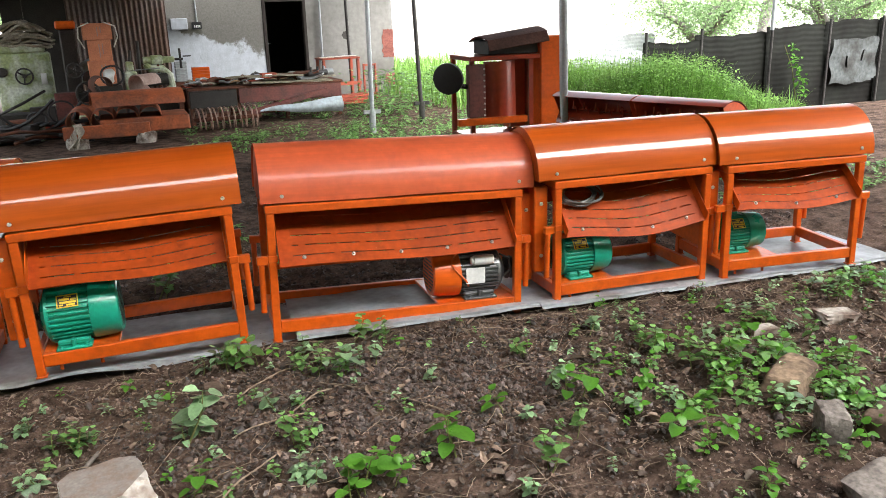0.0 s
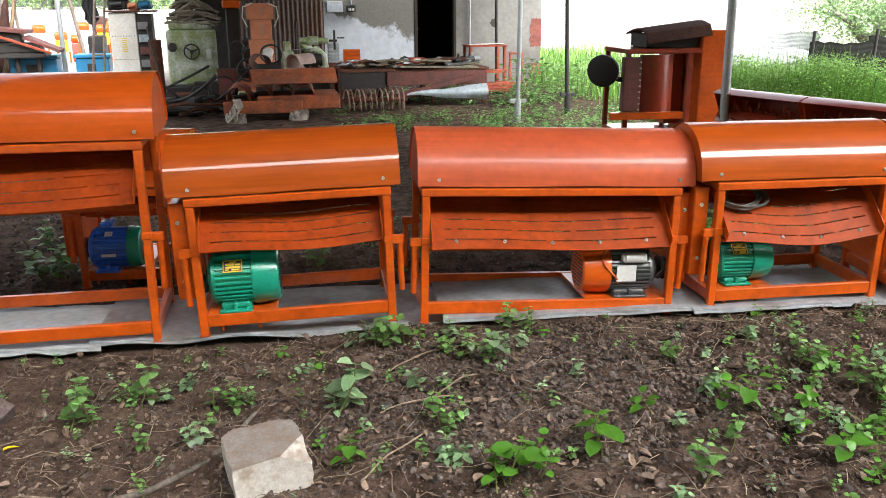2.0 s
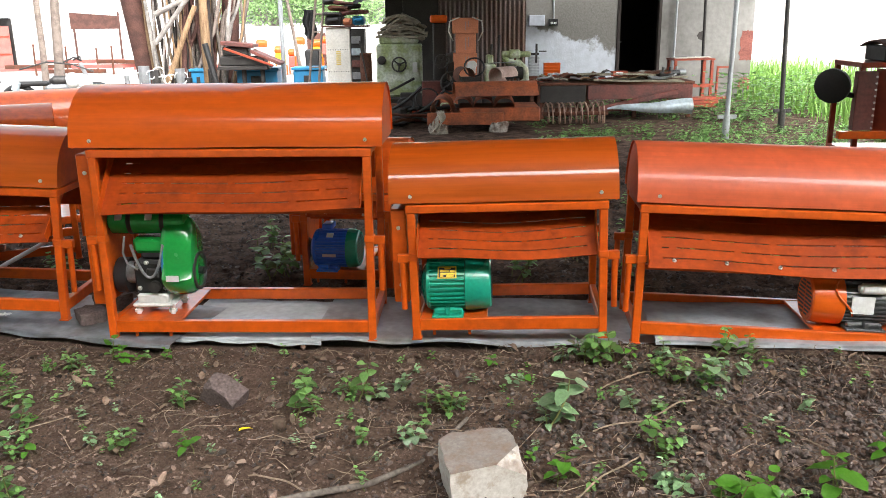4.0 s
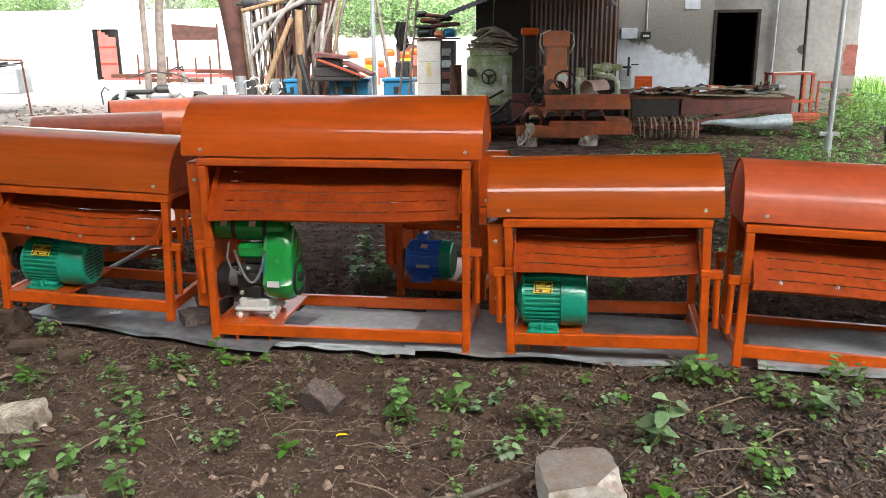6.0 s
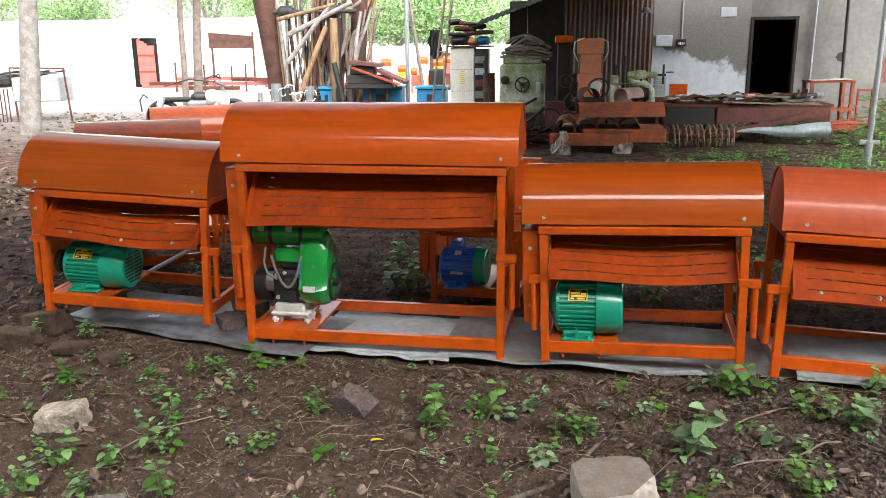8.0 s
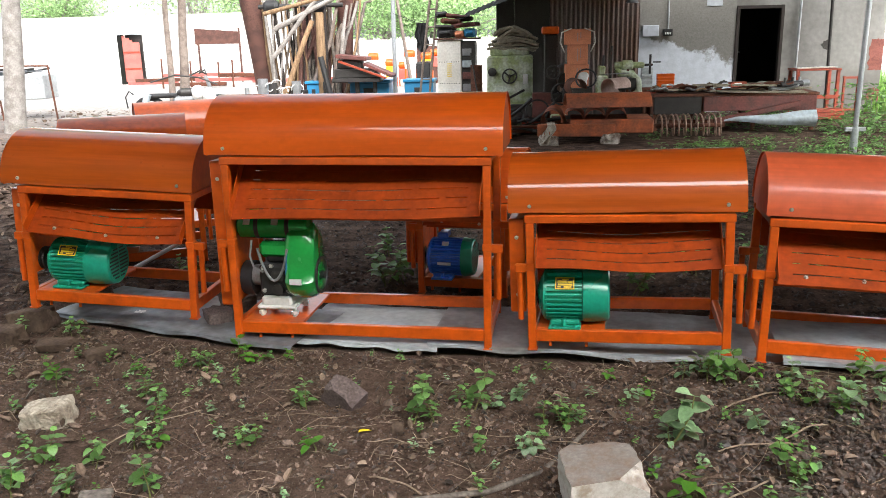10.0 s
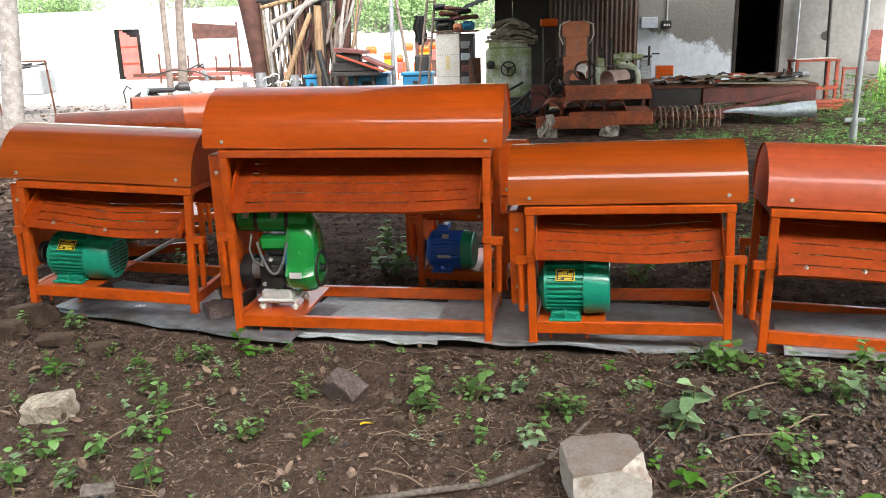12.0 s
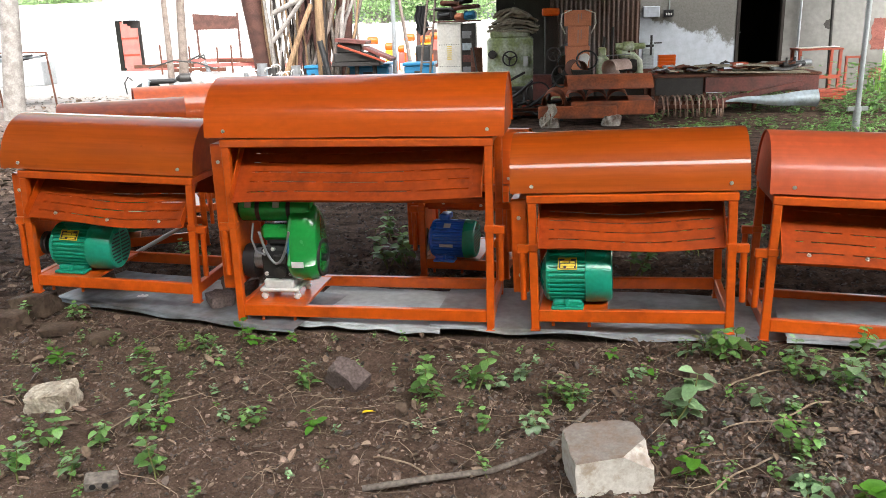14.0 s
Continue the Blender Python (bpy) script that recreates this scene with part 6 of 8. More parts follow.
def scrap_bench():
    b = B()
    pts = []
    for j in range(11 * 16 + 1):
        a = 2 * math.pi * j / 16
        pts.append((1.72 + 0.93 * j / (11 * 16) + 0.012 * math.sin(0.21 * j), 12.15 + 0.155 * math.cos(a), 0.21 + 0.155 * math.sin(a)))
    path_tube(b, pts, 0.0115, 6)
    solid("steel_auger_coil", b, COIL, "long rusty steel coil lying on the soil", "steel coil")
    b = B()
    rod(b, (1.7, 12.15, 0.20), (2.68, 12.15, 0.20), 0.03)
    solid("coil_shaft", b, RUST, "rusty shaft through the coil", "shaft")
    ob = thing("work_bench", pose(1.72, 12.7, 0.05), "long low steel bench piled with scrap", "bench")
    b = B()
    box(b, 0, 2.42, 0.0, 0.9, 0.52, 0.56, 0.006)
    part("bench_top", b, RUST, ob)
    b = B()
    box(b, 0.75, 2.38, -0.03, 0.03, 0.30, 0.518, 0.008)
    part("channel_beam", b, MAROON, ob)
    b = B()
    box(b, 0.02, 0.72, -0.02, 0.05, 0.26, 0.518, 0.008)
    part("drawer_front", b, DARK_STEEL, ob)
    for x in (0.05, 0.75, 1.5, 2.35):
        for y in (0.05, 0.85):
            b = B()
            box(b, x - 0.03, x + 0.03, y - 0.03, y + 0.03, 0, 0.52, 0.004)
            part("leg", b, RUST, ob)
    b = B()

    def offcut(u, v):
        low, high = 0.17 - 0.10 * u, 0.19 + 0.13 * u ** 0.7
        return (1.02 + 1.30 * u, -0.22 - 0.10 * math.sin(math.pi * v) * u, low + (high - low) * v + 0.012 * math.sin(9 * u))

    sheet(b, offcut, 20, 8, 0.006)
    solid("pale_sheet_offcut", b, BLUE_SHEET, "curved pale blue sheet offcut leaning on the bench", "sheet offcut", m=pose(1.72, 12.7, 0.05))
    b = B()
    box(b, 0, 1.25, -0.03, 0.03, -0.04, 0.04, 0.006, Matrix.Translation((0.90, -0.12, 0.16)) @ Matrix.Rotation(radians(-12), 4, "Y"))
    solid("angle_bar", b, MAROON, "dark maroon steel bar leaning against the bench", "steel bar", m=pose(1.72, 12.7, 0.05))
    b = B()
    box(b, 0, 1.5, 0.0, 0.05, 0.1, 0.16, 0.004)
    solid("angle_bar", b, RUST, "rusty steel bar lying beneath the bench", "steel bar", m=pose(1.95, 12.85, 0.05))
    rnd = random.Random(12)
    for k in range(34):
        b = B()
        w, d, h = rnd.uniform(0.12, 0.5), rnd.uniform(0.05, 0.25), rnd.uniform(0.012, 0.05)
        bend = rnd.uniform(-0.05, 0.05)
        sheet(b, lambda u, v: (w * u, d * v, bend * math.sin(math.pi * u) + 0.03 * noise.noise((u * 3, v * 3, k * 2.0))), 6, 4, h * 0.5)
        x, y = rnd.uniform(0.0, 2.1), rnd.uniform(0.0, 0.6)
        mat = rnd.choice((RUST, RUST, DARK_STEEL, GALV, DARK_RED, SACK, WOOD, WHITE_METAL))
        solid("sheet_scrap", b, mat, "bent scrap of sheet metal on the bench", "scrap", "scrap on the bench", m=pose(1.72 + x, 12.7 + y, 0.63 + 0.03 * (k % 4), rnd.uniform(-8, 8), rnd.uniform(-8, 8), rnd.uniform(-40, 40)))
    for k, (x, y, ln, deg) in enumerate(((-0.05, 0.30, 1.3, 3), (0.0, 0.52, 1.5, 5), (0.85, 0.02, 1.4, -2), (0.95, -0.10, 1.25, 4), (1.2, 0.25, 1.15, -6), (0.5, 0.68, 1.8, 1), (1.0, 0.40, 1.3, 8), (0.6, 0.10, 1.2, -7))):
        b = B()
        w = 0.10 + 0.02 * (k % 4)
        sheet(b, lambda u, v: (ln * u, w * v + 0.012 * math.sin(7 * u + k), 0.02 * math.sin(2.6 * u + k) + 0.006 * noise.noise((u * 9, v * 3, k * 1.0))), 14, 3, 0.020)
        solid("plank", b, SACK, "grey weathered plank lying on the scrap bench", "plank", "planks on the bench", m=pose(1.72 + x, 12.7 + y, 0.600 + 0.018 * k, 0, 0, deg))
    ob = thing("paper_packet", pose(2.86, 12.72, 0.70, 0, 0, 8), "small red and white packet on the planks", "packet")
    b = B()
    box(b, 0, 0.24, 0, 0.12, 0, 0.075, 0.006)
    part("wrapper", b, RED_OXIDE, ob)
    b = B()
    box(b, 0.05, 0.16, -0.002, 0.001, 0.015, 0.06)
    part("white_band", b, WHITE_METAL, ob)
    for k in range(3):
        b = B()
        rod(b, (0, 0, 0), (0.18 + 0.05 * k, 0.02, 0.0), 0.035 + 0.008 * k, seg=14)
        rod(b, (0.05, 0, 0.0), (0.05, 0, 0.10), 0.02, seg=10)
        solid("machine_fitting", b, (DARK_STEEL, BLACK, GREY_CAST)[k], "dark machine fitting lying on the bench", "fitting", "fittings on the bench", m=pose(3.62 + 0.14 * k, 12.85 + 0.08 * k, 0.72, 0, 0, 20 * k))
    for k in range(4):
        b = B()
        box(b, 0, 0.30, 0, 0.14, 0, 0.055, 0.006)
        solid("orange_brick", b, RED_ORANGE, "orange painted block in a small stack", "block", "stack of blocks", m=pose(2.10, 15.0, 0.57 + 0.058 * k))
    for k in range(6):
        b = B()
        box(b, 0, 0.20, 0, 0.14, 0, 0.055, 0.006)
        solid("pale_brick", b, FENCE_PALE, "pale block in a small stack", "block", "stack of blocks", m=pose(1.82, 15.0, 0.57 + 0.058 * k))
    b = B()
    box(b, 1.7, 2.6, 14.9, 15.3, 0.1, 0.568, 0.01)
    solid("low_bench", b, RUST, "rusty low bench at the wall", "bench")
    # painted table and trestle by the wall
    ob = thing("red_table", pose(4.26, 14.3, 0.08), "red oxide steel work table with papers on top", "table")
    b = B()
    box(b, 0, 0.72, 0, 0.5, 0.76, 0.79, 0.004)
    part("table_top", b, RED_OXIDE, ob)
    for x in (0.04, 0.68):
        for y in (0.04, 0.46):
            b = B()
            box(b, x - 0.025, x + 0.025, y - 0.025, y + 0.025, 0, 0.758, 0.003)
            part("leg", b, RED_OXIDE, ob)
    b = B()
    box(b, 0.0, 0.72, 0.0, 0.05, 0.30, 0.36, 0.003)
    part("stretcher", b, RED_OXIDE, ob)
    for k in range(4):
        b = B()
        box(b, 0.05 + 0.14 * k, 0.26 + 0.14 * k, 0.1, 0.35, 0.792 + 0.004 * k, 0.80 + 0.004 * k, 0.002)
        solid("paper_sheet", b, CABINET, "loose sheet of board on the table", "board", m=pose(4.26, 14.3, 0.08))
    ob = thing("red_trestle", pose(5.02, 14.3, 0.08), "narrow red oxide steel trestle by the wall", "trestle")
    for x in (0.0, 0.22):
        b = B()
        box(b, x, x + 0.035, 0, 0.035, 0, 0.66, 0.003)
        part("post", b, RED_OXIDE, ob)
    for z in (0.10, 0.62):
        b = B()
        box(b, 0.036, 0.219, 0.002, 0.033, z, z + 0.035, 0.003)
        part("crossbar", b, RED_OXIDE, ob)
    for k in range(3):
        b = B()
        box(b, 0, 0.75, 0, 0.18, 0.0, 0.05, 0.004)
        solid("steel_plank", b, RED_OXIDE, "red oxide steel plank lying on the ground", "plank", "red planks", m=pose(4.20 + 0.06 * k, 14.0, 0.07 + 0.054 * k, 0, 0, 6 * k))


def floor_clutter():
    """Dark rods, hoses and castings on the soil before the machine tools."""
    rnd = random.Random(55)
    for k in range(16):
        b = B()
        x, y, a, ln = rnd.uniform(-1.3, 0.3), rnd.uniform(11.6, 13.2), rnd.uniform(-0.5, 0.5), rnd.uniform(0.6, 1.4)
        pts = [(x + ln * (t - 0.5) * math.cos(a), y + ln * (t - 0.5) * math.sin(a), 0.08 + 0.035 * (k % 6) + 0.10 * math.sin(math.pi * t) * rnd.random()) for t in [j / 6 for j in range(7)]]
        path_tube(b, pts, rnd.uniform(0.012, 0.03), 8)
        solid("steel_rod", b, (DARK_STEEL, RUST, BLACK)[k % 3], "dark greasy rod in a heap on the soil", "rod", "rods before the machine tools")
    for k in range(14):
        b = B()
        w, d, h = rnd.uniform(0.12, 0.4), rnd.uniform(0.1, 0.3), rnd.uniform(0.08, 0.26)
        box(b, -w / 2, w / 2, -d / 2, d / 2, 0, h, 0.02)
        rod(b, (0, -d / 2 - 0.05, h / 2), (0, -d / 2 + 0.02, h / 2), min(w, h) * 0.3, seg=14)
        solid("machine_casting", b, (DARK_STEEL, RUST, DARK_RED, OLD_GREEN)[k % 4], "greasy machine casting on the soil", "casting", "castings before the machine tools", m=pose(rnd.uniform(-1.1, 0.9), rnd.uniform(12.2, 13.0), 0.05, 0, 0, rnd.uniform(-30, 30)))


floor_clutter()
cabinet()
old_milling_machine()
drum_and_bar()
lathe_group()
pipe_pile()
scrap_bench()


# ---- the yard to the west ----
def tree(name, x, y, h, r, spread, leaves, seed, label, lean=(0, 0), leaf=0.22, low=0.45, bark=BARK):
    rnd = random.Random(seed)
    ob = thing(name, pose(x, y, level(x, y)), label, "tree")
    b = B()
    pts = [(lean[0] * t + 0.06 * h * 0.1 * noise.noise((t * 3, seed, 0)), lean[1] * t, h * low * 1.25 * t - 0.1) for t in [k / 8 for k in range(9)]]
    path_tube(b, pts, [r * (1.15 - 0.45 * k / 8) for k in range(9)], 14)
    top = Vector(pts[-1])
    tips = []
    for k in range(7):
        a = 2 * math.pi * k / 7 + rnd.uniform(-0.3, 0.3)
        e = top + Vector((math.cos(a) * spread * rnd.uniform(0.5, 0.9), math.sin(a) * spread * rnd.uniform(0.5, 0.9), h * rnd.uniform(0.12, 0.42)))
        mid = top.lerp(e, 0.5) + Vector((rnd.uniform(-0.2, 0.2), rnd.uniform(-0.2, 0.2), 0.12 * h * 0.3))
        st = Vector(pts[6]).lerp(top, rnd.random())
        path_tube(b, [st, mid, e], [r * 0.45, r * 0.28, r * 0.1], 8)
        tips += [mid, e]
    part("trunk", b, bark, ob)
    verts, faces = [], []
    blobs = [t + Vector((rnd.gauss(0, 0.25), rnd.gauss(0, 0.25), rnd.gauss(0, 0.2))) * spread * 0.5 for t in tips for _ in range(3)]
    for k in range(leaves):
        c = rnd.choice(blobs) + Vector((rnd.gauss(0, 1), rnd.gauss(0, 1), rnd.gauss(0, 0.7))) * spread * 0.20
        d = Vector((rnd.gauss(0, 1), rnd.gauss(0, 1), rnd.gauss(-0.4, 0.6))).normalized()
        w = d.orthogonal().normalized()
        w = (w + d.cross(w) * rnd.uniform(-1, 1)).normalized()
        s = leaf * rnd.uniform(0.6, 1.2)
        n = len(verts)
        verts += [c, c + d * s * 0.5 + w * s * 0.25, c + d * s, c + d * s * 0.5 - w * s * 0.25]
        faces.append((n, n + 1, n + 2, n + 3))
    me = bpy.data.meshes.new("crown")
    me.from_pydata([tuple(v) for v in verts], [], faces)
    me.materials.append(CROWN)
    cr = part("crown", me, CROWN, ob)
    tagged(cr, kind="stuff")
    return ob


tree("pale_tree", -9.42, 13.75, 7.5, 0.165, 2.2, 2600, 3, "pale smooth-barked tree with high crown", (0.62, 0), 0.2, 0.5)
tree("thin_tree", -9.50, 20.6, 7.0, 0.075, 1.8, 1500, 4, "thin grey tree trunk in the yard", (0.1, 0), 0.2, 0.5, THIN_BARK)
tree("thin_tree", -9.32, 20.9, 7.4, 0.11, 1.8, 1500, 5, "thin grey tree trunk in the yard", (0.35, 0), 0.2, 0.5, THIN_BARK)


def yard():
    b = B()
    box(b, -46, -8.2, 33.0, 33.25, -0.1, 2.62)
    solid("boundary_wall_west", b, FAR_WALL, "whitewashed boundary wall across the yard", "wall", kind="structure")
    # white screen added to stand in for the glaring sky at the horizon
    b = B()
    box(b, 1.05, 60, 33.0, 33.25, -0.1, 5.2)
    solid("white_sky_backdrop", b, FAR_WALL, "tall white backdrop added in place of glaring sky", "wall", kind="structure")
    ob = thing("yard_gate_post", pose(-15.56, 29.6, 0.03), "blue-grey gate post with a faded red door", "gate")
    b = B()
    box(b, 0, 0.17, 0, 0.25, 0, 1.98, 0.02)
    part("post", b, FENCE_DARK, ob)
    b = B()
    box(b, 0.0, 0.86, -0.05, 0.2, 1.80, 1.99, 0.02)
    part("lintel", b, BLUE_SHEET, ob)
    b = B()

    def leaf(u, v):
        return (0.175 + 0.66 * u, 0.05, 0.10 + 1.68 * v)

    def torn(i, j):
        return j > 16 and i > 3 + 2 * math.sin(j * 1.9) + (19 - j) * 1.2

    sheet(b, leaf, 12, 20, 0.02, torn)
    d = part("gate_leaf", b, PINK_DOOR, ob, "faded red sheet leaf with a torn top corner")
    for z in (0.55, 1.15):
        b = B()
        box(b, 0.18, 0.83, 0.025, 0.045, z, z + 0.05)
        part("cross_rail", b, DARK_RED, d)
    b = B()
    box(b, 0.175, 0.84, 0.30, 0.34, 0.1, 1.8)
    part("inner_board", b, DARK_STEEL, ob)
    b = B()
    sheet(b, lambda u, v: (-12.7 + 1.75 * u, 30.0, 1.42 + 0.44 * v + 0.14 * (1 - u) * v), 20, 3, 0.01)
    solid("hung_sheet", b, WOOD_DARK, "dark rusty sheet propped on posts in the yard", "sheet")
    for x in (-12.6, -11.0):
        b = B()
        rod(b, (x, 30.05, 0), (x, 30.05, 2.0), 0.04)
        solid("sheet_post", b, WOOD_DARK, "thin post carrying a sheet", "post", "posts of the hung sheet")
    rnd = random.Random(21)
    for k in range(7):
        b = B()
        ln = rnd.uniform(1.5, 3.2)
        box(b, 0, ln, -0.06, 0.06, 0, 0.12, 0.01)
        solid("steel_beam", b, RUST if k % 2 else PINK_DOOR, "rusty steel beam lying in the yard", "beam", "beams in the yard", m=pose(-14.4 + 0.75 * k, 27.5 + rnd.uniform(-1, 1), 0.10 + 0.13 * (k % 3), 0, 0, rnd.uniform(-12, 12)))
    for k in range(6):
        b = B()
        rod(b, (0, 0, 0), (0.02, 0, rnd.uniform(0.8, 1.1)), 0.03)
        solid("short_stake", b, RUST, "short rusty stake in the yard", "stake", "stakes in the yard", m=pose(-12.5 + 0.8 * k, 27 + rnd.uniform(-0.5, 0.5), 0.02))
    # thick reddish trunks and the heap of leaning poles
    for x0, x1, r in ((-6.55, -5.72, 0.25), (-4.05, -4.12, 0.17)):
        b = B()
        pts = [(x0 + (x1 - x0) * (1 - t) + 0.12 * math.sin(2.4 * t), 17.2, 0.0 + 5.2 * t) for t in [k / 10 for k in range(11)]]
        path_tube(b, pts, [r * (0.9 + 0.25 * k / 10) for k in range(11)], 14)
        solid("old_tree", b, WOOD_DARK, "thick reddish-brown leaning tree stem", "tree", "trees by the pole heap")
    for k in range(70):
        b = B()
        x = -5.45 + 1.40 * rnd.random()
        top = x + max(-0.35, rnd.gauss(0.08, 0.42))
        r = rnd.uniform(0.016, 0.060)
        y = 16.7 + rnd.uniform(-0.25, 0.35)
        pts = [(x + (top - x) * t + 0.03 * math.sin(5 * t + k), y + 0.35 * t, -0.02 + rnd.uniform(2.2, 2.9) * t) for t in [j / 5 for j in range(6)]]
        path_tube(b, pts, [r, r, r * 0.9, r * 0.85, r * 0.75, r * 0.7], 8)
        solid("leaning_pole", b, (WOOD, THIN_BARK, WOOD_DARK, GREY_WOOD, BARK, WOOD, DARK_WOOD)[k % 7], "weathered wooden pole leaning in a heap", "pole", "heap of leaning poles")
    for x0, z0, x1, z1, r, mat in ((-5.3, 1.75, -3.95, 2.35, 0.055, BARK), (-5.35, 1.2, -4.4, 2.3, 0.05, BARK), (-5.5, 2.05, -4.3, 2.32, 0.045, WOOD), (-5.2, 0.4, -4.5, 1.9, 0.06, WOOD), (-4.35, 0.0, -4.35, 2.05, 0.10, WOOD)):
        b = B()
        path_tube(b, [(x0 + (x1 - x0) * t, 16.42 + 0.03 * math.sin(5 * t + x0), z0 + (z1 - z0) * t) for t in [j / 6 for j in range(7)]], [r, r, r * 0.95, r * 0.9, r * 0.9, r * 0.85, r * 0.8], 10)
        solid("cross_pole", b, mat, "stout weathered pole lying across the heap", "pole", "heap of leaning poles")
    ob = thing("cart_axle", pose(-5.70, 16.75, 2.2), "dark cart axle resting on the pole heap", "axle")
    b = B()
    rod(b, (0, 0, 0), (1.75, 0.05, 0), 0.045, seg=12)
    part("shaft", b, DARK_STEEL, ob)
    for x in (0.28, 1.25):
        b = B()
        lathe(b, [(x - 0.16, 0.08), (x - 0.10, 0.13), (x + 0.10, 0.13), (x + 0.16, 0.08)], 16)
        part("hub", b, BLACK, ob)
    ob = thing("scrap_table", pose(-4.02, 16.0, 0.05), "rusty maroon slab lying askew on a dark steel stand", "table")
    b = B()
    box(b, 0, 0.62, 0, 0.55, -0.035, 0.035, 0.006, Matrix.Translation((0.05, 0, 1.15)) @ Matrix.Rotation(radians(6), 4, "Y"))
    box(b, 0.60, 1.22, 0.02, 0.5, -0.03, 0.03, 0.006, Matrix.Translation((0.05, 0, 1.24)) @ Matrix.Rotation(radians(24), 4, "Y"))
    part("plate", b, MAROON, ob)
    b = B()
    box(b, 0.02, 1.0, -0.02, 0.05, -0.02, 0.02, 0.004, Matrix.Translation((0.10, -0.04, 1.06)) @ Matrix.Rotation(radians(20), 4, "Y"))
    part("loose_bar", b, RED_OXIDE, ob)
    b = B()
    box(b, 0.0, 0.85, 0.05, 0.45, 0.72, 0.90, 0.02)
    box(b, 0.05, 0.55, 0.1, 0.4, 0.90, 1.08, 0.02)
    part("dark_casting", b, DARK_STEEL, ob)
    b = B()
    box(b, -0.05, 0.92, 0.02, 0.5, 0.64, 0.72, 0.01)
    part("crossbar", b, DARK_STEEL, ob)
    for x in (-0.22, 0.42, 0.78):
        b = B()
        rod(b, (x, 0.2, 0.0), (x + (0.0 if x > 0 else -0.02), 0.2, 0.66), 0.045, seg=10)
        part("leg", b, DARK_STEEL, ob)
    b = B()
    rod(b, (-0.02, -0.02, 0.10), (-0.24, -0.02, 1.15), 0.06, seg=8)
    part("prop", b, BLACK, ob)
    # ladder and a black cloth by the cabinet
    ob = thing("ladder", pose(0, 0, 0), "narrow weathered wooden ladder leaning by the cabinet", "ladder")
    for dx in (-0.10, 0.08):
        b = B()
        path_tube(b, [(-2.06 + dx, 14.55, 0.03), (-1.96 + dx * 0.9, 14.60, 1.0), (-1.80 + dx * 0.7, 14.66, 2.35)], 0.022, 8)
        part("rail", b, THIN_BARK, ob)
    for k in range(7):
        t = 0.2 + 0.30 * k
        x = -2.05 + 0.105 * t
        b = B()
        rod(b, (x - 0.10, 14.56 + 0.04 * t, t), (x + 0.08, 14.56 + 0.04 * t, t), 0.014, seg=8)
        part("rung", b, THIN_BARK, ob)
    b = B()
    sheet(b, lambda u, v: (-2.24 + 0.22 * u + 0.02 * math.sin(9 * v), 15.2 + 0.03 * math.sin(14 * u), 1.36 + 0.42 * v - 0.10 * (1 - v) * math.sin(3 * u)), 10, 10, 0.004)
    solid("hung_cloth", b, BLACK, "black cloth hung over a line", "cloth")
    b = B()
    path_tube(b, [(-2.9, 16.6, 2.0), (-2.2, 15.2, 1.785), (-1.70, 14.7, 1.90)], 0.005, 6)
    solid("line", b, BLACK, "thin dark line strung between posts", "line")
    b = B()
    rod(b, (-3.02, 20.0, 0.0), (-3.45, 20.0, 3.0), 0.045, 0.035)
    solid("sapling", b, THIN_BARK, "thin leaning grey sapling in the yard", "sapling")
    b = B()
    rod(b, (-4.10, 19.0, 0.0), (-4.22, 19.0, 3.0), 0.03)
    solid("sapling", b, THIN_BARK, "thin upright grey sapling in the yard", "sapling")
    b = B()
    box(b, -3.9, -2.9, 26.8, 26.9, 0.0, 1.22, 0.01)
    solid("brown_board", b, WOOD_DARK, "brown board standing in the yard", "board")
    b = B()
    box(b, -2.55, -2.25, 17.2, 17.6, 0.0, 1.02, 0.03)
    solid("dark_drum", b, DARK_STEEL, "dark grey bin standing in the yard", "bin")
    # white hoses and dark tins at the foot of the poles
    rnd2 = random.Random(64)
    for k in range(16):
        b = B()
        x, z = -5.85 + 1.3 * rnd2.random(), rnd2.uniform(0.45, 0.8)
        if k % 3 == 0:
            r = rnd2.uniform(0.07, 0.13)
            path_tube(b, [(x + r * math.cos(t), 16.1 + 0.05 * math.sin(2 * t), z + r * math.sin(t)) for t in [j * 0.45 for j in range(14)]], 0.012, 6)
            solid("hose_loop", b, WHITE_METAL, "loop of white hose on the heap", "hose", "hoses at the pole heap")
        else:
            rod(b, (x, 16.15, 0.02), (x + rnd2.uniform(-0.05, 0.05), 16.15, z), rnd2.uniform(0.04, 0.11), seg=12)
            solid("old_tin", b, (DARK_STEEL, BLACK, GREY_CAST, BLUE_SHEET)[k % 4], "dented dark tin at the pole heap", "tin", "tins at the pole heap")
    for x, w in ((-3.80, 0.80), (-2.68, 0.58), (-4.70, 0.30)):
        ob = thing("blue_tub", pose(x, 16.4, 0.05), "blue plastic storage tub in the yard", "tub", "blue tubs")
        b = B()
        vs = box(b, 0, w, 0, 0.5, 0, 0.60, 0.02)
        part("tub", b, BLUE_BIN, ob)
        b = B()
        box(b, -0.03, w + 0.03, -0.03, 0.53, 0.602, 0.66, 0.01)
        part("rim", b, BLUE_BIN, ob)
        b = B()
        box(b, w * 0.35, w * 0.6, -0.012, -0.001, 0.36, 0.50, 0.004)
        part("latch", b, DARK_STEEL, ob)
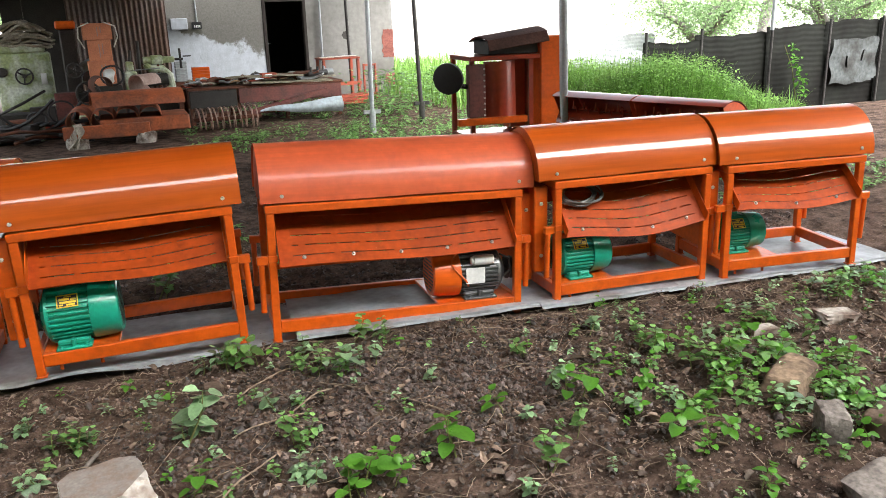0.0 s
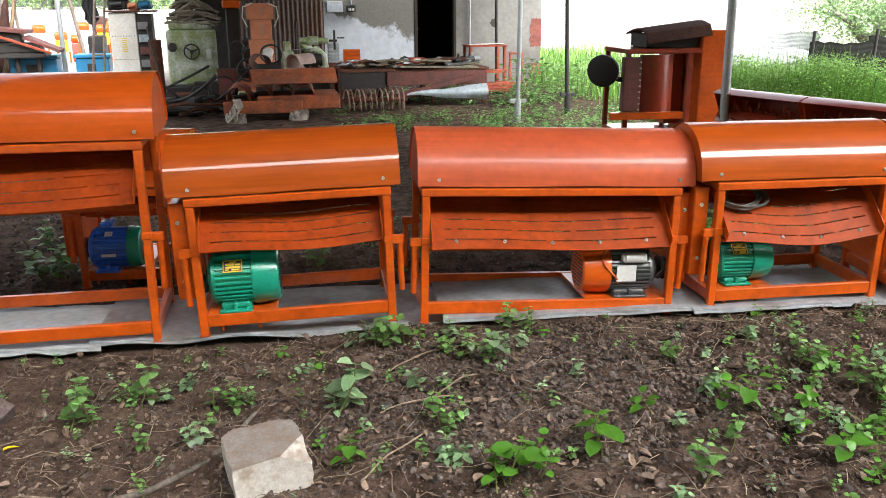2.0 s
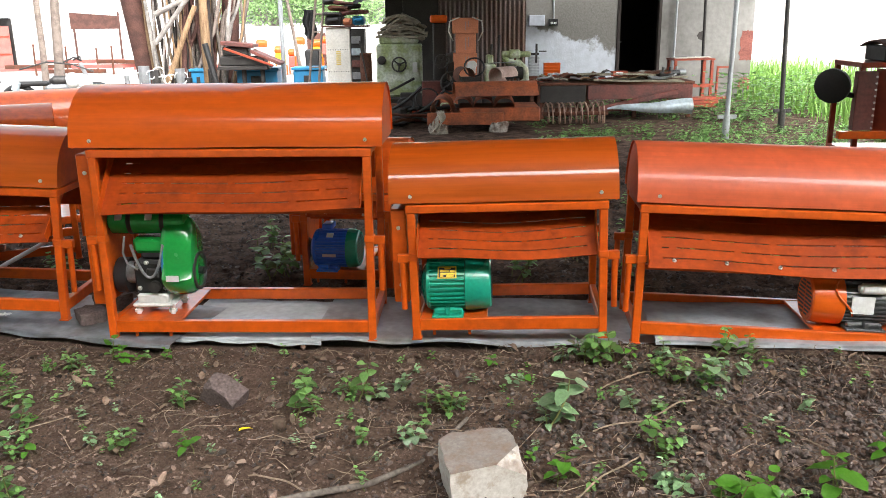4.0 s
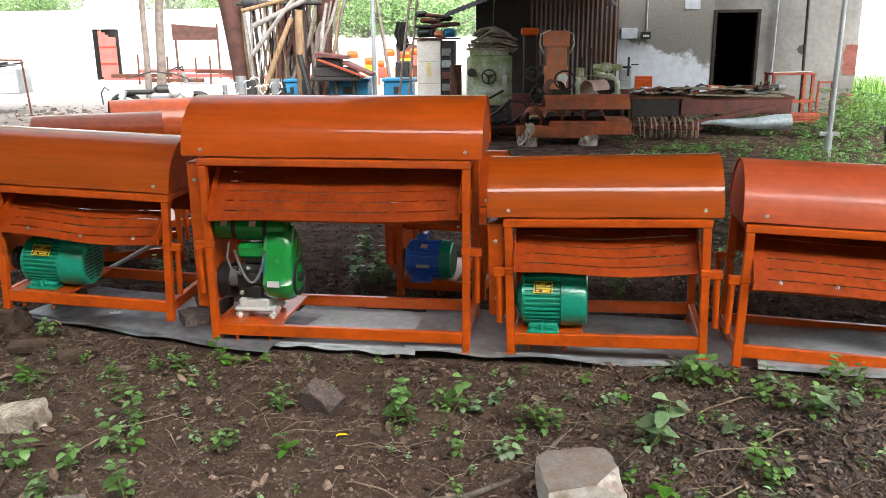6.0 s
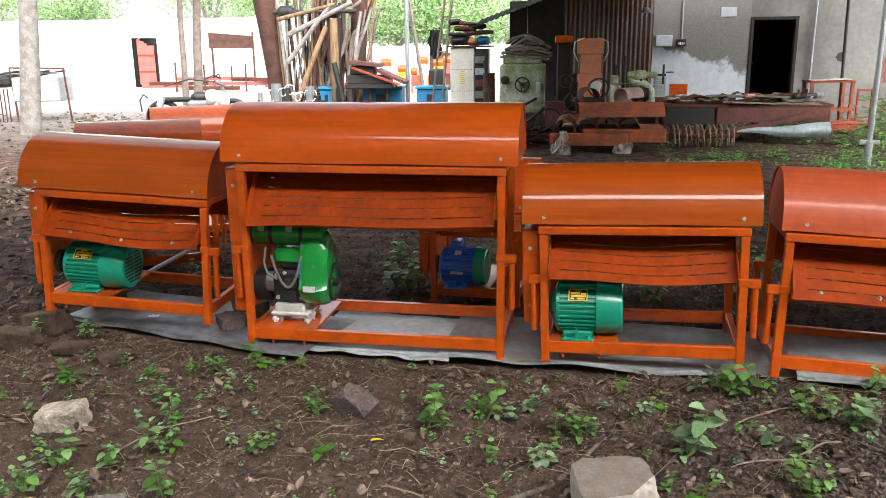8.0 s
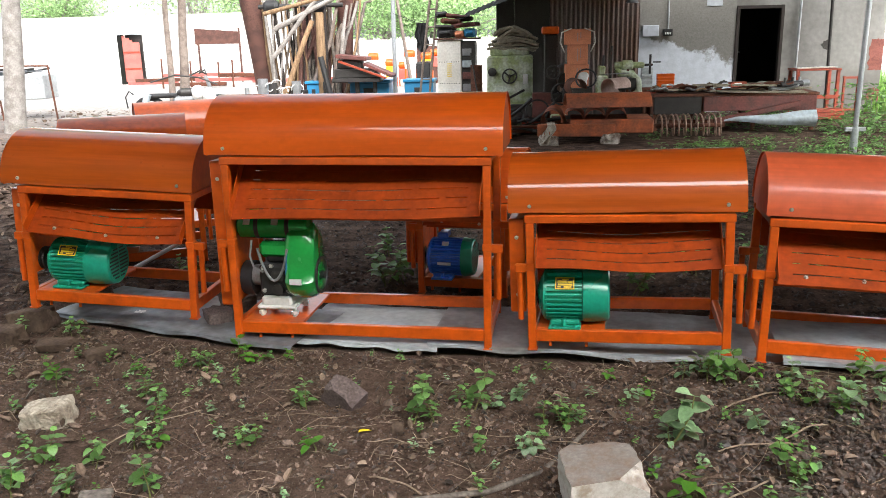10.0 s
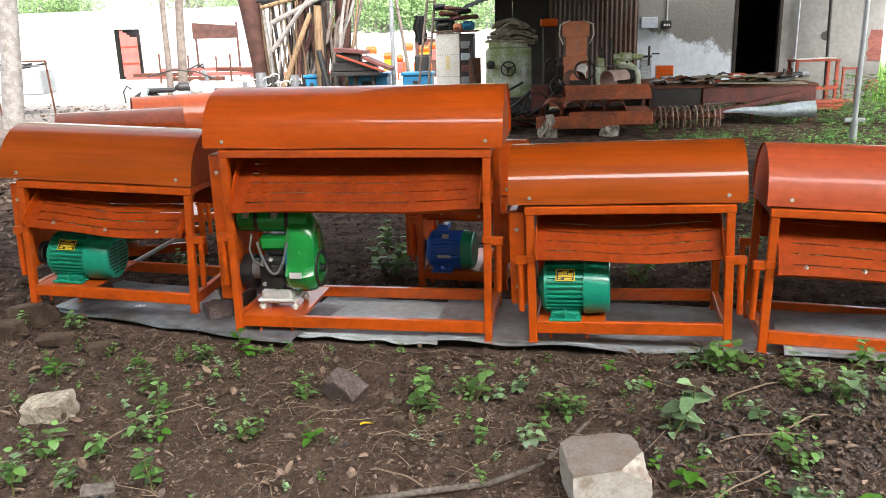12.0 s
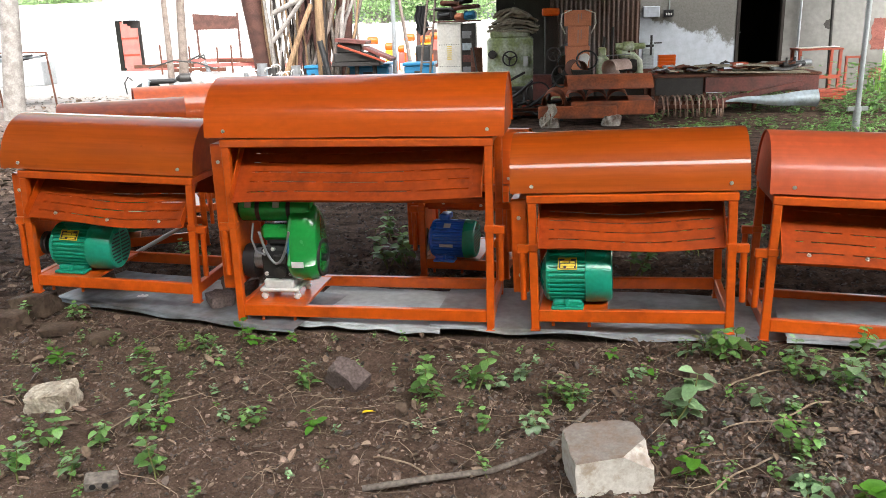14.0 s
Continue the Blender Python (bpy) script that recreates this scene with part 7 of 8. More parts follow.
    for k, (hx, hz) in enumerate(((-5.05, 0.92), (-4.62, 0.72), (-4.30, 0.62), (-3.95, 0.98), (-3.52, 0.90), (-3.30, 0.98))):
        ob = thing("orange_hopper", pose(hx, 24.3 + 0.5 * (k % 3), 0.05), "orange machine hopper standing in the yard", "hopper", "hoppers in the yard")
        b = B()
        lathe(b, [(0, 0.03), (0.0, 0.09), (0.04, 0.12), (0.28, 0.12), (0.32, 0.08), (0.32, 0.03)], 16, Matrix.Translation((0.0, 0.25, hz)))
        part("hood", b, ORANGE, ob)
        b = B()
        box(b, 0.02, 0.30, 0.08, 0.40, hz - 0.42, hz - 0.10, 0.02)
        part("body", b, (CABINET, YELLOW, PINK_DOOR)[k % 3], ob)
        for x in (0.04, 0.36):
            b = B()
            box(b, x - 0.02, x + 0.02, 0.1, 0.14, 0, hz - 0.42, 0.003)
            part("leg", b, ORANGE, ob)
    b = B()
    box(b, -8.25, 1.0, 33.0, 33.2, 0, 1.42)
    solid("boundary_wall_mid", b, FAR_WALL, "whitewashed low wall in the yard", "wall", kind="structure")
    # a motorcycle's front and a cart at the yard's side
    ob = thing("motorcycle", pose(-6.35, 14.2, 0.0, 0, 0, 12), "parked dark motorcycle with a white bag", "motorcycle")
    for x in (-0.62, 0.62):
        b = B()
        pts = [(x + 0.28 * math.cos(2 * math.pi * k / 24), 0, 0.30 + 0.28 * math.sin(2 * math.pi * k / 24)) for k in range(25)]
        path_tube(b, pts, 0.045, 10)
        w = part("wheel", b, BLACK, ob)
        b = B()
        rod(b, (x, -0.06, 0.30), (x, 0.06, 0.30), 0.05)
        for k in range(8):
            rod(b, (x, 0, 0.3), (x + 0.25 * math.cos(k * 0.785), 0, 0.3 + 0.25 * math.sin(k * 0.785)), 0.006, seg=6)
        part("spokes", b, CHROME, w)
    b = B()
    lathe(b, [(-0.12, 0.03), (-0.04, 0.085), (0.18, 0.08), (0.28, 0.03)], 16, Matrix.Translation((0.0, 0, 0.66)))
    part("tank", b, DARK_STEEL, ob)
    b = B()
    box(b, -0.66, -0.12, -0.11, 0.11, 0.58, 0.66, 0.03)
    part("seat", b, BLACK, ob)
    b = B()
    box(b, -0.2, 0.25, -0.12, 0.12, 0.25, 0.60, 0.05)
    part("engine", b, GREY_CAST, ob)
    b = B()
    rod(b, (0.62, 0.05, 0.30), (0.40, 0.05, 0.95), 0.025)
    rod(b, (0.62, -0.05, 0.30), (0.40, -0.05, 0.95), 0.025)
    part("fork", b, GREY_CAST, ob)
    b = B()
    path_tube(b, [(0.22, -0.42, 0.98), (0.36, -0.25, 1.05), (0.42, 0, 0.98), (0.36, 0.25, 1.05), (0.22, 0.42, 0.98)], 0.015, 8)
    path_tube(b, [(-0.55, -0.1, 0.86), (-0.1, -0.14, 0.98), (0.30, -0.14, 0.93), (0.62, -0.1, 0.80)], 0.014, 8)
    part("handlebar", b, DARK_STEEL, ob)
    for s, z in ((0.28, 0.66), (0.48, 0.62)):
        b = B()
        bmesh.ops.create_icosphere(b, subdivisions=3, radius=0.14, matrix=Matrix.Translation((s, -0.2, z)) @ Matrix.Diagonal((0.8, 0.6, 1.0, 1)))
        for v in b.verts:
            v.co += 0.03 * Vector((noise.noise(v.co * 7), noise.noise(v.co * 7 + Vector((9, 0, 0))), noise.noise(v.co * 7 + Vector((0, 9, 0)))))
        part("bag", b, WHITE_METAL, ob, "crumpled white bag")
    b = B()
    path_tube(b, [(-0.98, -0.1, 0.42), (-1.0, -0.1, 0.62), (-0.93, -0.1, 0.72), (-0.86, -0.1, 0.66)], 0.012, 8)
    part("rear_rack", b, BLACK, ob)
    b = B()
    rod(b, (-0.66, -0.12, 0.52), (-0.60, -0.12, 0.66), 0.06, seg=14)
    part("headlight", b, BLUE_SHEET, ob)
    ob = thing("hand_cart", pose(-11.95, 15.9, 0.03, 0, 0, 8), "grey sheet-metal cart with wire sides", "cart")
    b = B()
    box(b, 0.75, 1.72, 0, 0.7, 0.42, 0.92, 0.02)
    part("tray", b, FENCE_PALE, ob)
    for k in range(9):
        b = B()
        rod(b, (0.0 + 0.08 * k, 0, 0), (0.0 + 0.08 * k, 0, 0.70), 0.012, seg=8)
        part("wire", b, RUST, ob)
    b = B()
    box(b, -0.1, 0.72, -0.1, 0.6, 0.72, 0.98, 0.08)
    part("bundle", b, DARK_STEEL, ob)
    b = B()
    for x in (0.78, 1.90):
        rod(b, (x, 0.05, 0), (x - 0.06, 0.05, 1.12), 0.02)
    rod(b, (0.72, 0.05, 1.12), (1.84, 0.05, 1.10), 0.018)
    part("rack", b, RUST, ob)
    rnd3 = random.Random(8)
    for k in range(7):
        b = B()
        x = 0.5 + 0.16 * k
        rod(b, (x - 0.3, 0.1 + 0.05 * k, 0.98 + 0.03 * (k % 3)), (x + 0.35, 0.2, 1.08 - 0.05 * (k % 2)), 0.022, seg=8)
        solid("steel_offcut", b, (DARK_STEEL, GREY_CAST)[k % 2], "dark steel offcut on the cart", "offcut", "offcuts on the cart", m=pose(-11.95, 15.9, 0.0, 0, 0, 8))
    for k in range(26):
        rock("rubble", -10.3 + 2.4 * rnd3.random(), 15.6 + 1.5 * rnd3.random(), rnd3.uniform(0.06, 0.16), rnd3.uniform(0.05, 0.12), rnd3.uniform(0.03, 0.08), (STONE_BROWN, STONE_DARK, GREY_WOOD)[k % 3], "small dark lump of rubble in the yard", 300 + k, rnd3.uniform(0, 180), sub=1)


yard()
for k, (x, y, h, s) in enumerate(((-30, 42, 10, 3.6), (-24, 40, 8, 3.0), (-19, 45, 11, 3.8), (-14, 41, 9, 3.2), (-9, 44, 10, 3.6), (-5, 39, 8, 3.2), (-1, 43, 10, 3.6), (-7, 37, 6, 3.0), (-3.6, 36.5, 6, 3.0), (22, 22, 8, 3.0), (11.8, 13.5, 3.6, 1.5), (14.6, 12.6, 3.8, 1.7), (17.5, 14.5, 4.4, 1.9))):
    tree("broad_tree", x, y, h, 0.22, s, 9000 if y > 20 else 12000, 30 + k, "broad leafy green tree beyond the yard", (0.2, 0), 0.16 if y > 20 else 0.075, 0.20)


def leaf_into(verts, faces, base, d, up, size, width=0.62, droop=0.25, fold=0.18):
    """One ovate leaf, folded along its midrib: from base along d."""
    d = d.normalized()
    w = d.cross(up).normalized()
    n0 = w.cross(d).normalized()
    n = len(verts)
    prof = ((0.0, 0.05), (0.12, 0.43), (0.38, 0.5), (0.77, 0.37), (1.0, 0.03))
    for t, k in prof:
        mid = base + d * size * t - n0 * size * droop * t * t
        hw = size * width * k
        verts.extend((mid + w * hw + n0 * hw * fold * 2, mid, mid - w * hw + n0 * hw * fold * 2))
    for i in range(4):
        a = n + 3 * i
        faces.extend(((a, a + 1, a + 4, a + 3), (a + 1, a + 2, a + 5, a + 4)))


# ---- fence and grass to the east ----
def east_side():
    def corrugated(name, x0, x1, y, z0, z1, mat, label, lean=0.0, group="fence sheets"):
        b = B()

        def fn(u, v):
            z = z0 + (z1 - z0) * v
            return ((x1 - x0) * u, 0.004 * math.sin(z * 2 * math.pi / 0.075) + lean * v, z + (0.016 * math.sin(7 * u + x0) + 0.012 * math.sin(23 * u)) * v)

        sheet(b, fn, 10, 60, 0.003)
        return solid(name, b, mat, label, "fence sheet", group, m=pose(x0, y, 0))

    xs = (7.22, 8.15, 9.42, 10.55, 11.65, 12.9, 14.2)
    tops = (1.10, 1.16, 1.24, 1.29, 1.31, 1.33)
    for k in range(6):
        corrugated("fence_sheet", xs[k] - 0.03, xs[k + 1] + 0.03, 9.0 + 0.05 * (k % 2), -0.05, tops[k], FENCE_DARK, "weathered corrugated fence sheet, coloured dark for tree shade", 0.03 * (k % 3 - 1))
    for x in xs:
        b = B()
        rod(b, (x, 8.97, -0.1), (x + 0.02, 8.97, 1.24 + 0.02 * (x - 7)), 0.020)
        solid("fence_post", b, DARK_STEEL, "dark post of the sheet fence", "post", "fence posts")
    b = B()
    rod(b, (9.40, 8.94, 1.2), (9.46, 8.94, 3.0), 0.028)
    solid("tall_post", b, PIPE, "pale steel post rising above the fence", "post")
    b = B()
    sheet(b, lambda u, v: (10.60 + 0.95 * u + 0.03 * math.sin(9 * v), 8.93 + 0.02 * noise.noise((u * 3, v * 3, 0)), 0.36 + 0.66 * v + 0.04 * noise.noise((u * 4, 0, v * 2))), 24, 16, 0.003, lambda i, j: (i == 8 and 5 < j < 10) or (i == 16 and 7 < j < 12) or (i > 20 and j < i - 21))
    solid("pale_patch_sheet", b, PATCH, "torn pale sheet patched on the fence, coloured darker for shade", "sheet")
    for k, (x0, x1, z1, mat) in enumerate(((6.9, 7.42, 1.02, FENCE_PALE), (7.40, 8.0, 0.98, FENCE_PALE))):
        corrugated("fence_sheet", x0, x1 - 0.02, 9.6, -0.05, z1, mat, "pale corrugated sheet further along the fence")
    for k in range(2):
        corrugated("pale_fence_sheet", 9.3 + 1.0 * k, 10.28 + 1.0 * k, 14.0, -0.05, 1.00 + 0.05 * (k % 2), FENCE_PALE, "pale corrugated sheet in the far fence", group="far fence sheets")
    # tall grass
    rnd = random.Random(77)
    verts, faces = [], []

    def blade(x, y, h, w, bend):
        a = rnd.uniform(0, 6.28)
        d = Vector((math.cos(a), math.sin(a), 0))
        s = Vector((-d.y, d.x, 0)) * w
        z = level(x, y)
        c = Vector((x, y, z))
        n = len(verts)
        for t in (0, 0.4, 0.75):
            p = c + Vector((0, 0, h * t)) + d * bend * t * t
            verts.extend((p - s * (1 - 0.5 * t), p + s * (1 - 0.5 * t)))
        verts.append(c + Vector((0, 0, h * 0.98)) + d * bend)
        faces.extend(((n, n + 1, n + 3, n + 2), (n + 2, n + 3, n + 5, n + 4), (n + 4, n + 5, n + 6)))

    for k in range(30000):
        x, y = rnd.uniform(5.0, 7.9), rnd.uniform(6.9, 8.9)
        edge = step(4.9, 5.9, x) * (1 - step(6.7, 7.9, x)) * step(6.8, 7.6, y)
        h = rnd.uniform(0.45, 0.80) * (0.45 + 0.55 * edge) * (1.15 + 0.35 * noise.noise((x * 1.3, y * 1.3, 0)))
        blade(x, y, h + (0.18 if rnd.random() < 0.10 else 0), rnd.uniform(0.003, 0.007), rnd.uniform(0.03, 0.34))
    for k in range(5000):
        x, y = rnd.uniform(5.8, 11.0), rnd.uniform(9.6, 24)
        blade(x, y, rnd.uniform(0.2, 0.5), rnd.uniform(0.008, 0.016), rnd.uniform(0.02, 0.2))
    for k in range(26000):
        x, y = rnd.uniform(5.1, 7.9), rnd.uniform(7.0, 8.9)
        hmax = 0.75 * (0.45 + 0.55 * step(4.9, 5.9, x) * (1 - step(6.8, 7.9, x))) * (1.2 + 0.35 * noise.noise((x * 1.3, y * 1.3, 0)))
        a, s = rnd.uniform(0, 6.28), rnd.uniform(0.02, 0.05)
        c = Vector((x, y, level(x, y) + hmax * (0.35 + 0.65 * rnd.random())))
        d = Vector((math.cos(a), math.sin(a), rnd.uniform(-0.3, 0.8)))
        w = Vector((-math.sin(a), math.cos(a), rnd.uniform(-0.4, 0.4))) * s * 0.3
        n = len(verts)
        verts.extend((c, c + d * s * 0.5 + w, c + d * s, c + d * s * 0.5 - w))
        faces.append((n, n + 1, n + 2, n + 3))
    b = B()
    path_tube(b, [(9.92, 8.86, 0.0), (9.86, 8.88, 0.35), (9.80, 8.90, 0.65), (9.62, 8.90, 0.98)], [0.012, 0.010, 0.008, 0.005], 6)
    ob = thing("climbing_weed", pose(0, 0, 0), "green weed climbing the dark fence", "weed")
    part("stem", b, STEM, ob)
    lv, lf = [], []
    for k in range(90):
        t = rnd.random()
        p = Vector((9.92 - 0.30 * t * t + rnd.gauss(0, 0.05), 8.82 + rnd.uniform(-0.08, 0.03), 0.05 + 0.98 * t))
        a = rnd.uniform(0, 6.28)
        leaf_into(lv, lf, p, Vector((math.cos(a), -0.4 + math.sin(a), rnd.uniform(-0.5, 0.3))), Vector((0, 0, 1)), rnd.uniform(0.05, 0.10))
    me = bpy.data.meshes.new("leaves")
    me.from_pydata([tuple(v) for v in lv], [], lf)
    me.materials.append(LEAF_BRIGHT)
    part("leaves", me, LEAF_BRIGHT, ob)
    me = bpy.data.meshes.new("tall_grass")
    me.from_pydata([tuple(v) for v in verts], [], faces)
    me.materials.append(GRASS)
    tagged(new("tall_grass", me), "tall bright green grass before the fence", "grass", kind="stuff")


east_side()


# ---- small plants ----
def plant_meshes(seed, height, nodes, size, mat, spread=0.5):
    rnd = random.Random(seed)
    lean = Vector((rnd.uniform(-0.25, 0.25), rnd.uniform(-0.25, 0.25), 1)).normalized()
    b = B()
    pts = [lean * height * t + Vector((0.012 * math.sin(4 * t + seed), 0.012 * math.cos(3 * t), -0.015 * (1 - t))) for t in (0, 0.33, 0.66, 1)]
    path_tube(b, pts, [0.0032, 0.0028, 0.0022, 0.0014], 6)
    verts, faces = [], []
    a = rnd.uniform(0, 6.28)
    for k in range(nodes):
        t = 0.25 + 0.75 * (k + 1) / nodes
        base = Vector(pts[0]).lerp(Vector(pts[3]), t)
        for s in (0, math.pi):
            ang = a + s + rnd.uniform(-0.35, 0.35)
            el = rnd.uniform(-0.35, 0.75)
            d = Vector((math.cos(ang) * math.cos(el), math.sin(ang) * math.cos(el), math.sin(el)))
            sz = size * rnd.uniform(0.65, 1.15) * (1.0 if k < nodes - 1 else 0.65)
            stalk = base + d * size * 0.25
            leaf_into(verts, faces, stalk, d, Vector((0, 0, 1)), sz, rnd.uniform(0.78, 1.08), rnd.uniform(0.0, 0.6), rnd.uniform(-0.05, 0.22))
            n = len(verts)
            q = Vector((0, 0, 0.0012))
            verts.extend((base - q, base + q, stalk + q, stalk - q))
            faces.append((n, n + 1, n + 2, n + 3))
        a += math.pi / 2 + rnd.uniform(-0.3, 0.3)
    me = bpy.data.meshes.new("leaves")
    me.from_pydata([tuple(v) for v in verts], [], faces)
    me.polygons.foreach_set("use_smooth", [True] * len(faces))
    me.materials.append(mat)
    return finish(b, "stem", STEM), me


PLANTS = {}
for key, mat, label in (("weed", LEAF, "low green leafy weed in the soil"), ("pale", LEAF_PALE, "pale green soft-leaved weed in the soil"), ("fresh", LEAF_BRIGHT, "bright green broad-leaved seedling in the soil")):
    PLANTS[key] = []
    for v in range(5):
        hgt, nodes, size = {"weed": (0.125, 5, 0.038), "pale": (0.105, 5, 0.041), "fresh": (0.11, 3, 0.058)}[key]
        PLANTS[key].append((plant_meshes(100 * len(key) + v, hgt * (0.8 + 0.12 * v), nodes, size * (0.85 + 0.1 * v), mat), label))
JOINED = ([], [], [])


def put_plant(key, x, y, s, rnd):
    (stem, leaves), label = PLANTS[key][rnd.randrange(5)]
    ob = thing("weed", pose(x, y, relief(x, y) - 0.004, rnd.uniform(-10, 10), rnd.uniform(-10, 10), rnd.uniform(0, 360)) @ Matrix.Scale(s, 4), label, "weed", "weeds on the soil")
    part("stem", stem, STEM, ob)
    part("leaves", leaves, LEAF, ob)


def join_plant(key, x, y, s, rnd):
    """Adds a small plant to the joined patch instead of standing it as an object."""
    (stem, leaves), label = PLANTS[key][rnd.randrange(5)]
    m = pose(x, y, relief(x, y) - 0.004, rnd.uniform(-10, 10), rnd.uniform(-10, 10), rnd.uniform(0, 360)) @ Matrix.Scale(s, 4)
    verts, faces, slots = JOINED
    for me, slot in ((leaves, ("weed", "pale", "fresh").index(key)), (stem, 3)):
        n = len(verts)
        verts.extend(tuple(m @ v.co) for v in me.vertices)
        for f in me.polygons:
            faces.append([n + i for i in f.vertices])
            slots.append(slot)


def clump(key, x, y, n, r, s, rnd):
    for _ in range(n):
        a, d = rnd.uniform(0, 6.28), r * math.sqrt(rnd.random())
        put_plant(key, x + d * math.cos(a), y + d * math.sin(a), s * rnd.uniform(0.7, 1.2), rnd)


def weeds():
    rnd = random.Random(2024)
    west = ((-2.75, 3.75), (-2.23, 3.18), (-2.5, 3.79), (-1.72, 3.07), (-1.64, 2.88), (-1.55, 2.65), (-1.14, 2.69), (-0.91, 2.67), (-1.01, 3.06), (-1.63, 3.43), (-1.5, 3.53), (-0.53, 3.11), (-0.49, 2.94), (-1.87, 2.48), (-1.71, 2.5), (-1.9, 2.29), (-1.66, 2.31), (-1.38, 2.31))
    for k, (x, y) in enumerate(west):
        clump("fresh" if k in (1, 7, 10) else "weed", x, y, 2 if k % 3 else 3, 0.05, 0.85, rnd)
    mid = ((-0.3, 3.08), (-0.11, 3.13), (0.03, 2.94), (-0.06, 2.67), (-0.23, 2.66), (0.69, 3.35), (0.79, 3.34), (0.39, 3.11), (0.31, 3.0), (0.09, 2.98), (0.14, 2.96), (0.18, 3.15), (0.71, 2.91), (0.8, 2.82), (1.07, 3.09), (1.04, 3.26), (1.12, 2.96), (1.23, 2.99), (1.37, 3.28), (1.15, 2.84), (0.89, 2.83), (0.91, 2.77), (0.85, 2.52), (0.53, 2.55), (0.57, 2.4), (0.81, 2.27), (0.55, 2.28))
    small = (8, 9, 10, 11, 12, 19, 20, 21, 23, 24, 26)
    for k, (x, y) in enumerate(mid):
        big = k in (0, 2, 5, 6, 14, 17, 18)
        clump(("weed", "pale")[k % 2], x, y, 4 if big else (1 if k in small else 2), 0.09 if big else 0.03, 0.95 if big else (0.55 if k in small else 0.8), rnd)
    # a broad soft-leaved plant and a fresh one beside the block
    for dx, dy, size in ((0, 0, 1.5), (0.03, 0.02, 1.2), (-0.03, -0.02, 1.0)):
        put_plant("pale", 0.48 + dx, 2.75 + dy, size, rnd)
    clump("fresh", 0.46, 2.37, 2, 0.03, 0.75, rnd)
    east = ((1.6, 2.35), (1.9, 2.34), (1.76, 2.15), (1.47, 2.72), (1.91, 2.8), (2.36, 2.91), (2.56, 2.87), (3.14, 3.04), (3.14, 2.62), (3.14, 2.79), (3.81, 2.77), (1.76, 1.87), (1.2, 2.19), (1.31, 2.23), (1.06, 2.12), (0.92, 2.1), (0.82, 2.5), (0.81, 2.25), (1.55, 1.96), (1.41, 1.84), (1.86, 1.65), (2.09, 1.52), (3.06, 2.38), (4.15, 2.93), (2.48, 1.58), (1.67, 2.27), (2.5, 2.71), (1.91, 2.54))
    for k, (x, y) in enumerate(east):
        key = "fresh" if k in (0, 1, 13, 14, 15, 21) else ("weed", "pale")[k % 2]
        clump(key, x, y, 3 if k in (2, 5, 15, 23) else (1 if k in (0, 3, 11, 25) else 2), 0.05, 1.0 if key == "fresh" else 0.75, rnd)
    # the dense patch to the east, among the rocks
    n = 0
    while n < 165:
        x, y = rnd.uniform(1.9, 4.3), rnd.uniform(1.4, 3.0)
        near = math.exp(-((x - 2.55) ** 2 / 0.10 + (y - 2.25) ** 2 / 0.09)) + 0.8 * math.exp(-((x - 2.95) ** 2 / 0.10 + (y - 1.85) ** 2 / 0.08)) + 0.6 * math.exp(-((x - 4.1) ** 2 / 0.06 + (y - 2.75) ** 2 / 0.04))
        if rnd.random() < 0.04 + near:
            (put_plant if n < 140 else join_plant)(rnd.choice(("weed", "pale", "weed", "fresh", "fresh")), x, y, rnd.uniform(0.45, 0.95), rnd)
            n += 1
    for k in range(24):
        put_plant(rnd.choice(("weed", "pale")), rnd.uniform(-2.3, 1.6), rnd.uniform(1.9, 3.3), rnd.uniform(0.3, 0.6), rnd)
    # seedlings all over the soil, thickest at the west side, along the sheets and east of the block
    n = 0
    while n < 330:
        x, y = rnd.uniform(-2.7, 4.2), rnd.uniform(1.55, 3.6)
        if y > sheet_line(x) - 0.03:
            continue
        k = 0.16 + 0.5 * math.exp(-((x + 2.05) ** 2 / 0.12)) + 0.35 * math.exp(-((y - sheet_line(x) + 0.14) ** 2 / 0.02)) + 0.25 * step(1.6, 2.6, x) + 0.6 * noise.noise((x * 1.6, y * 1.6, 30.0))
        if rnd.random() < k:
            join_plant(rnd.choice(("weed", "pale", "weed", "fresh")), x, y, rnd.uniform(0.18, 0.55), rnd)
            n += 1
    for x, y in ((-0.98, 4.75), (-0.86, 4.86), (-1.05, 5.5), (-0.92, 6.1), (0.9, 4.9), (1.5, 5.1), (0.55, 4.6), (1.9, 4.7), (1.2, 4.45), (-2.3, 4.9)):
        clump("weed", x, y, 3, 0.08, 1.3, rnd)
    verts, faces, slots = JOINED
    me = bpy.data.meshes.new("weed_patch")
    me.from_pydata(verts, [], faces)
    for mat in (LEAF, LEAF_PALE, LEAF_BRIGHT, STEM):
        me.materials.append(mat)
    me.polygons.foreach_set("material_index", slots)
    me.polygons.foreach_set("use_smooth", [True] * len(faces))
    tagged(new("weed_patch", me), "dense patch of low green weeds", "weeds", kind="stuff")


weeds()


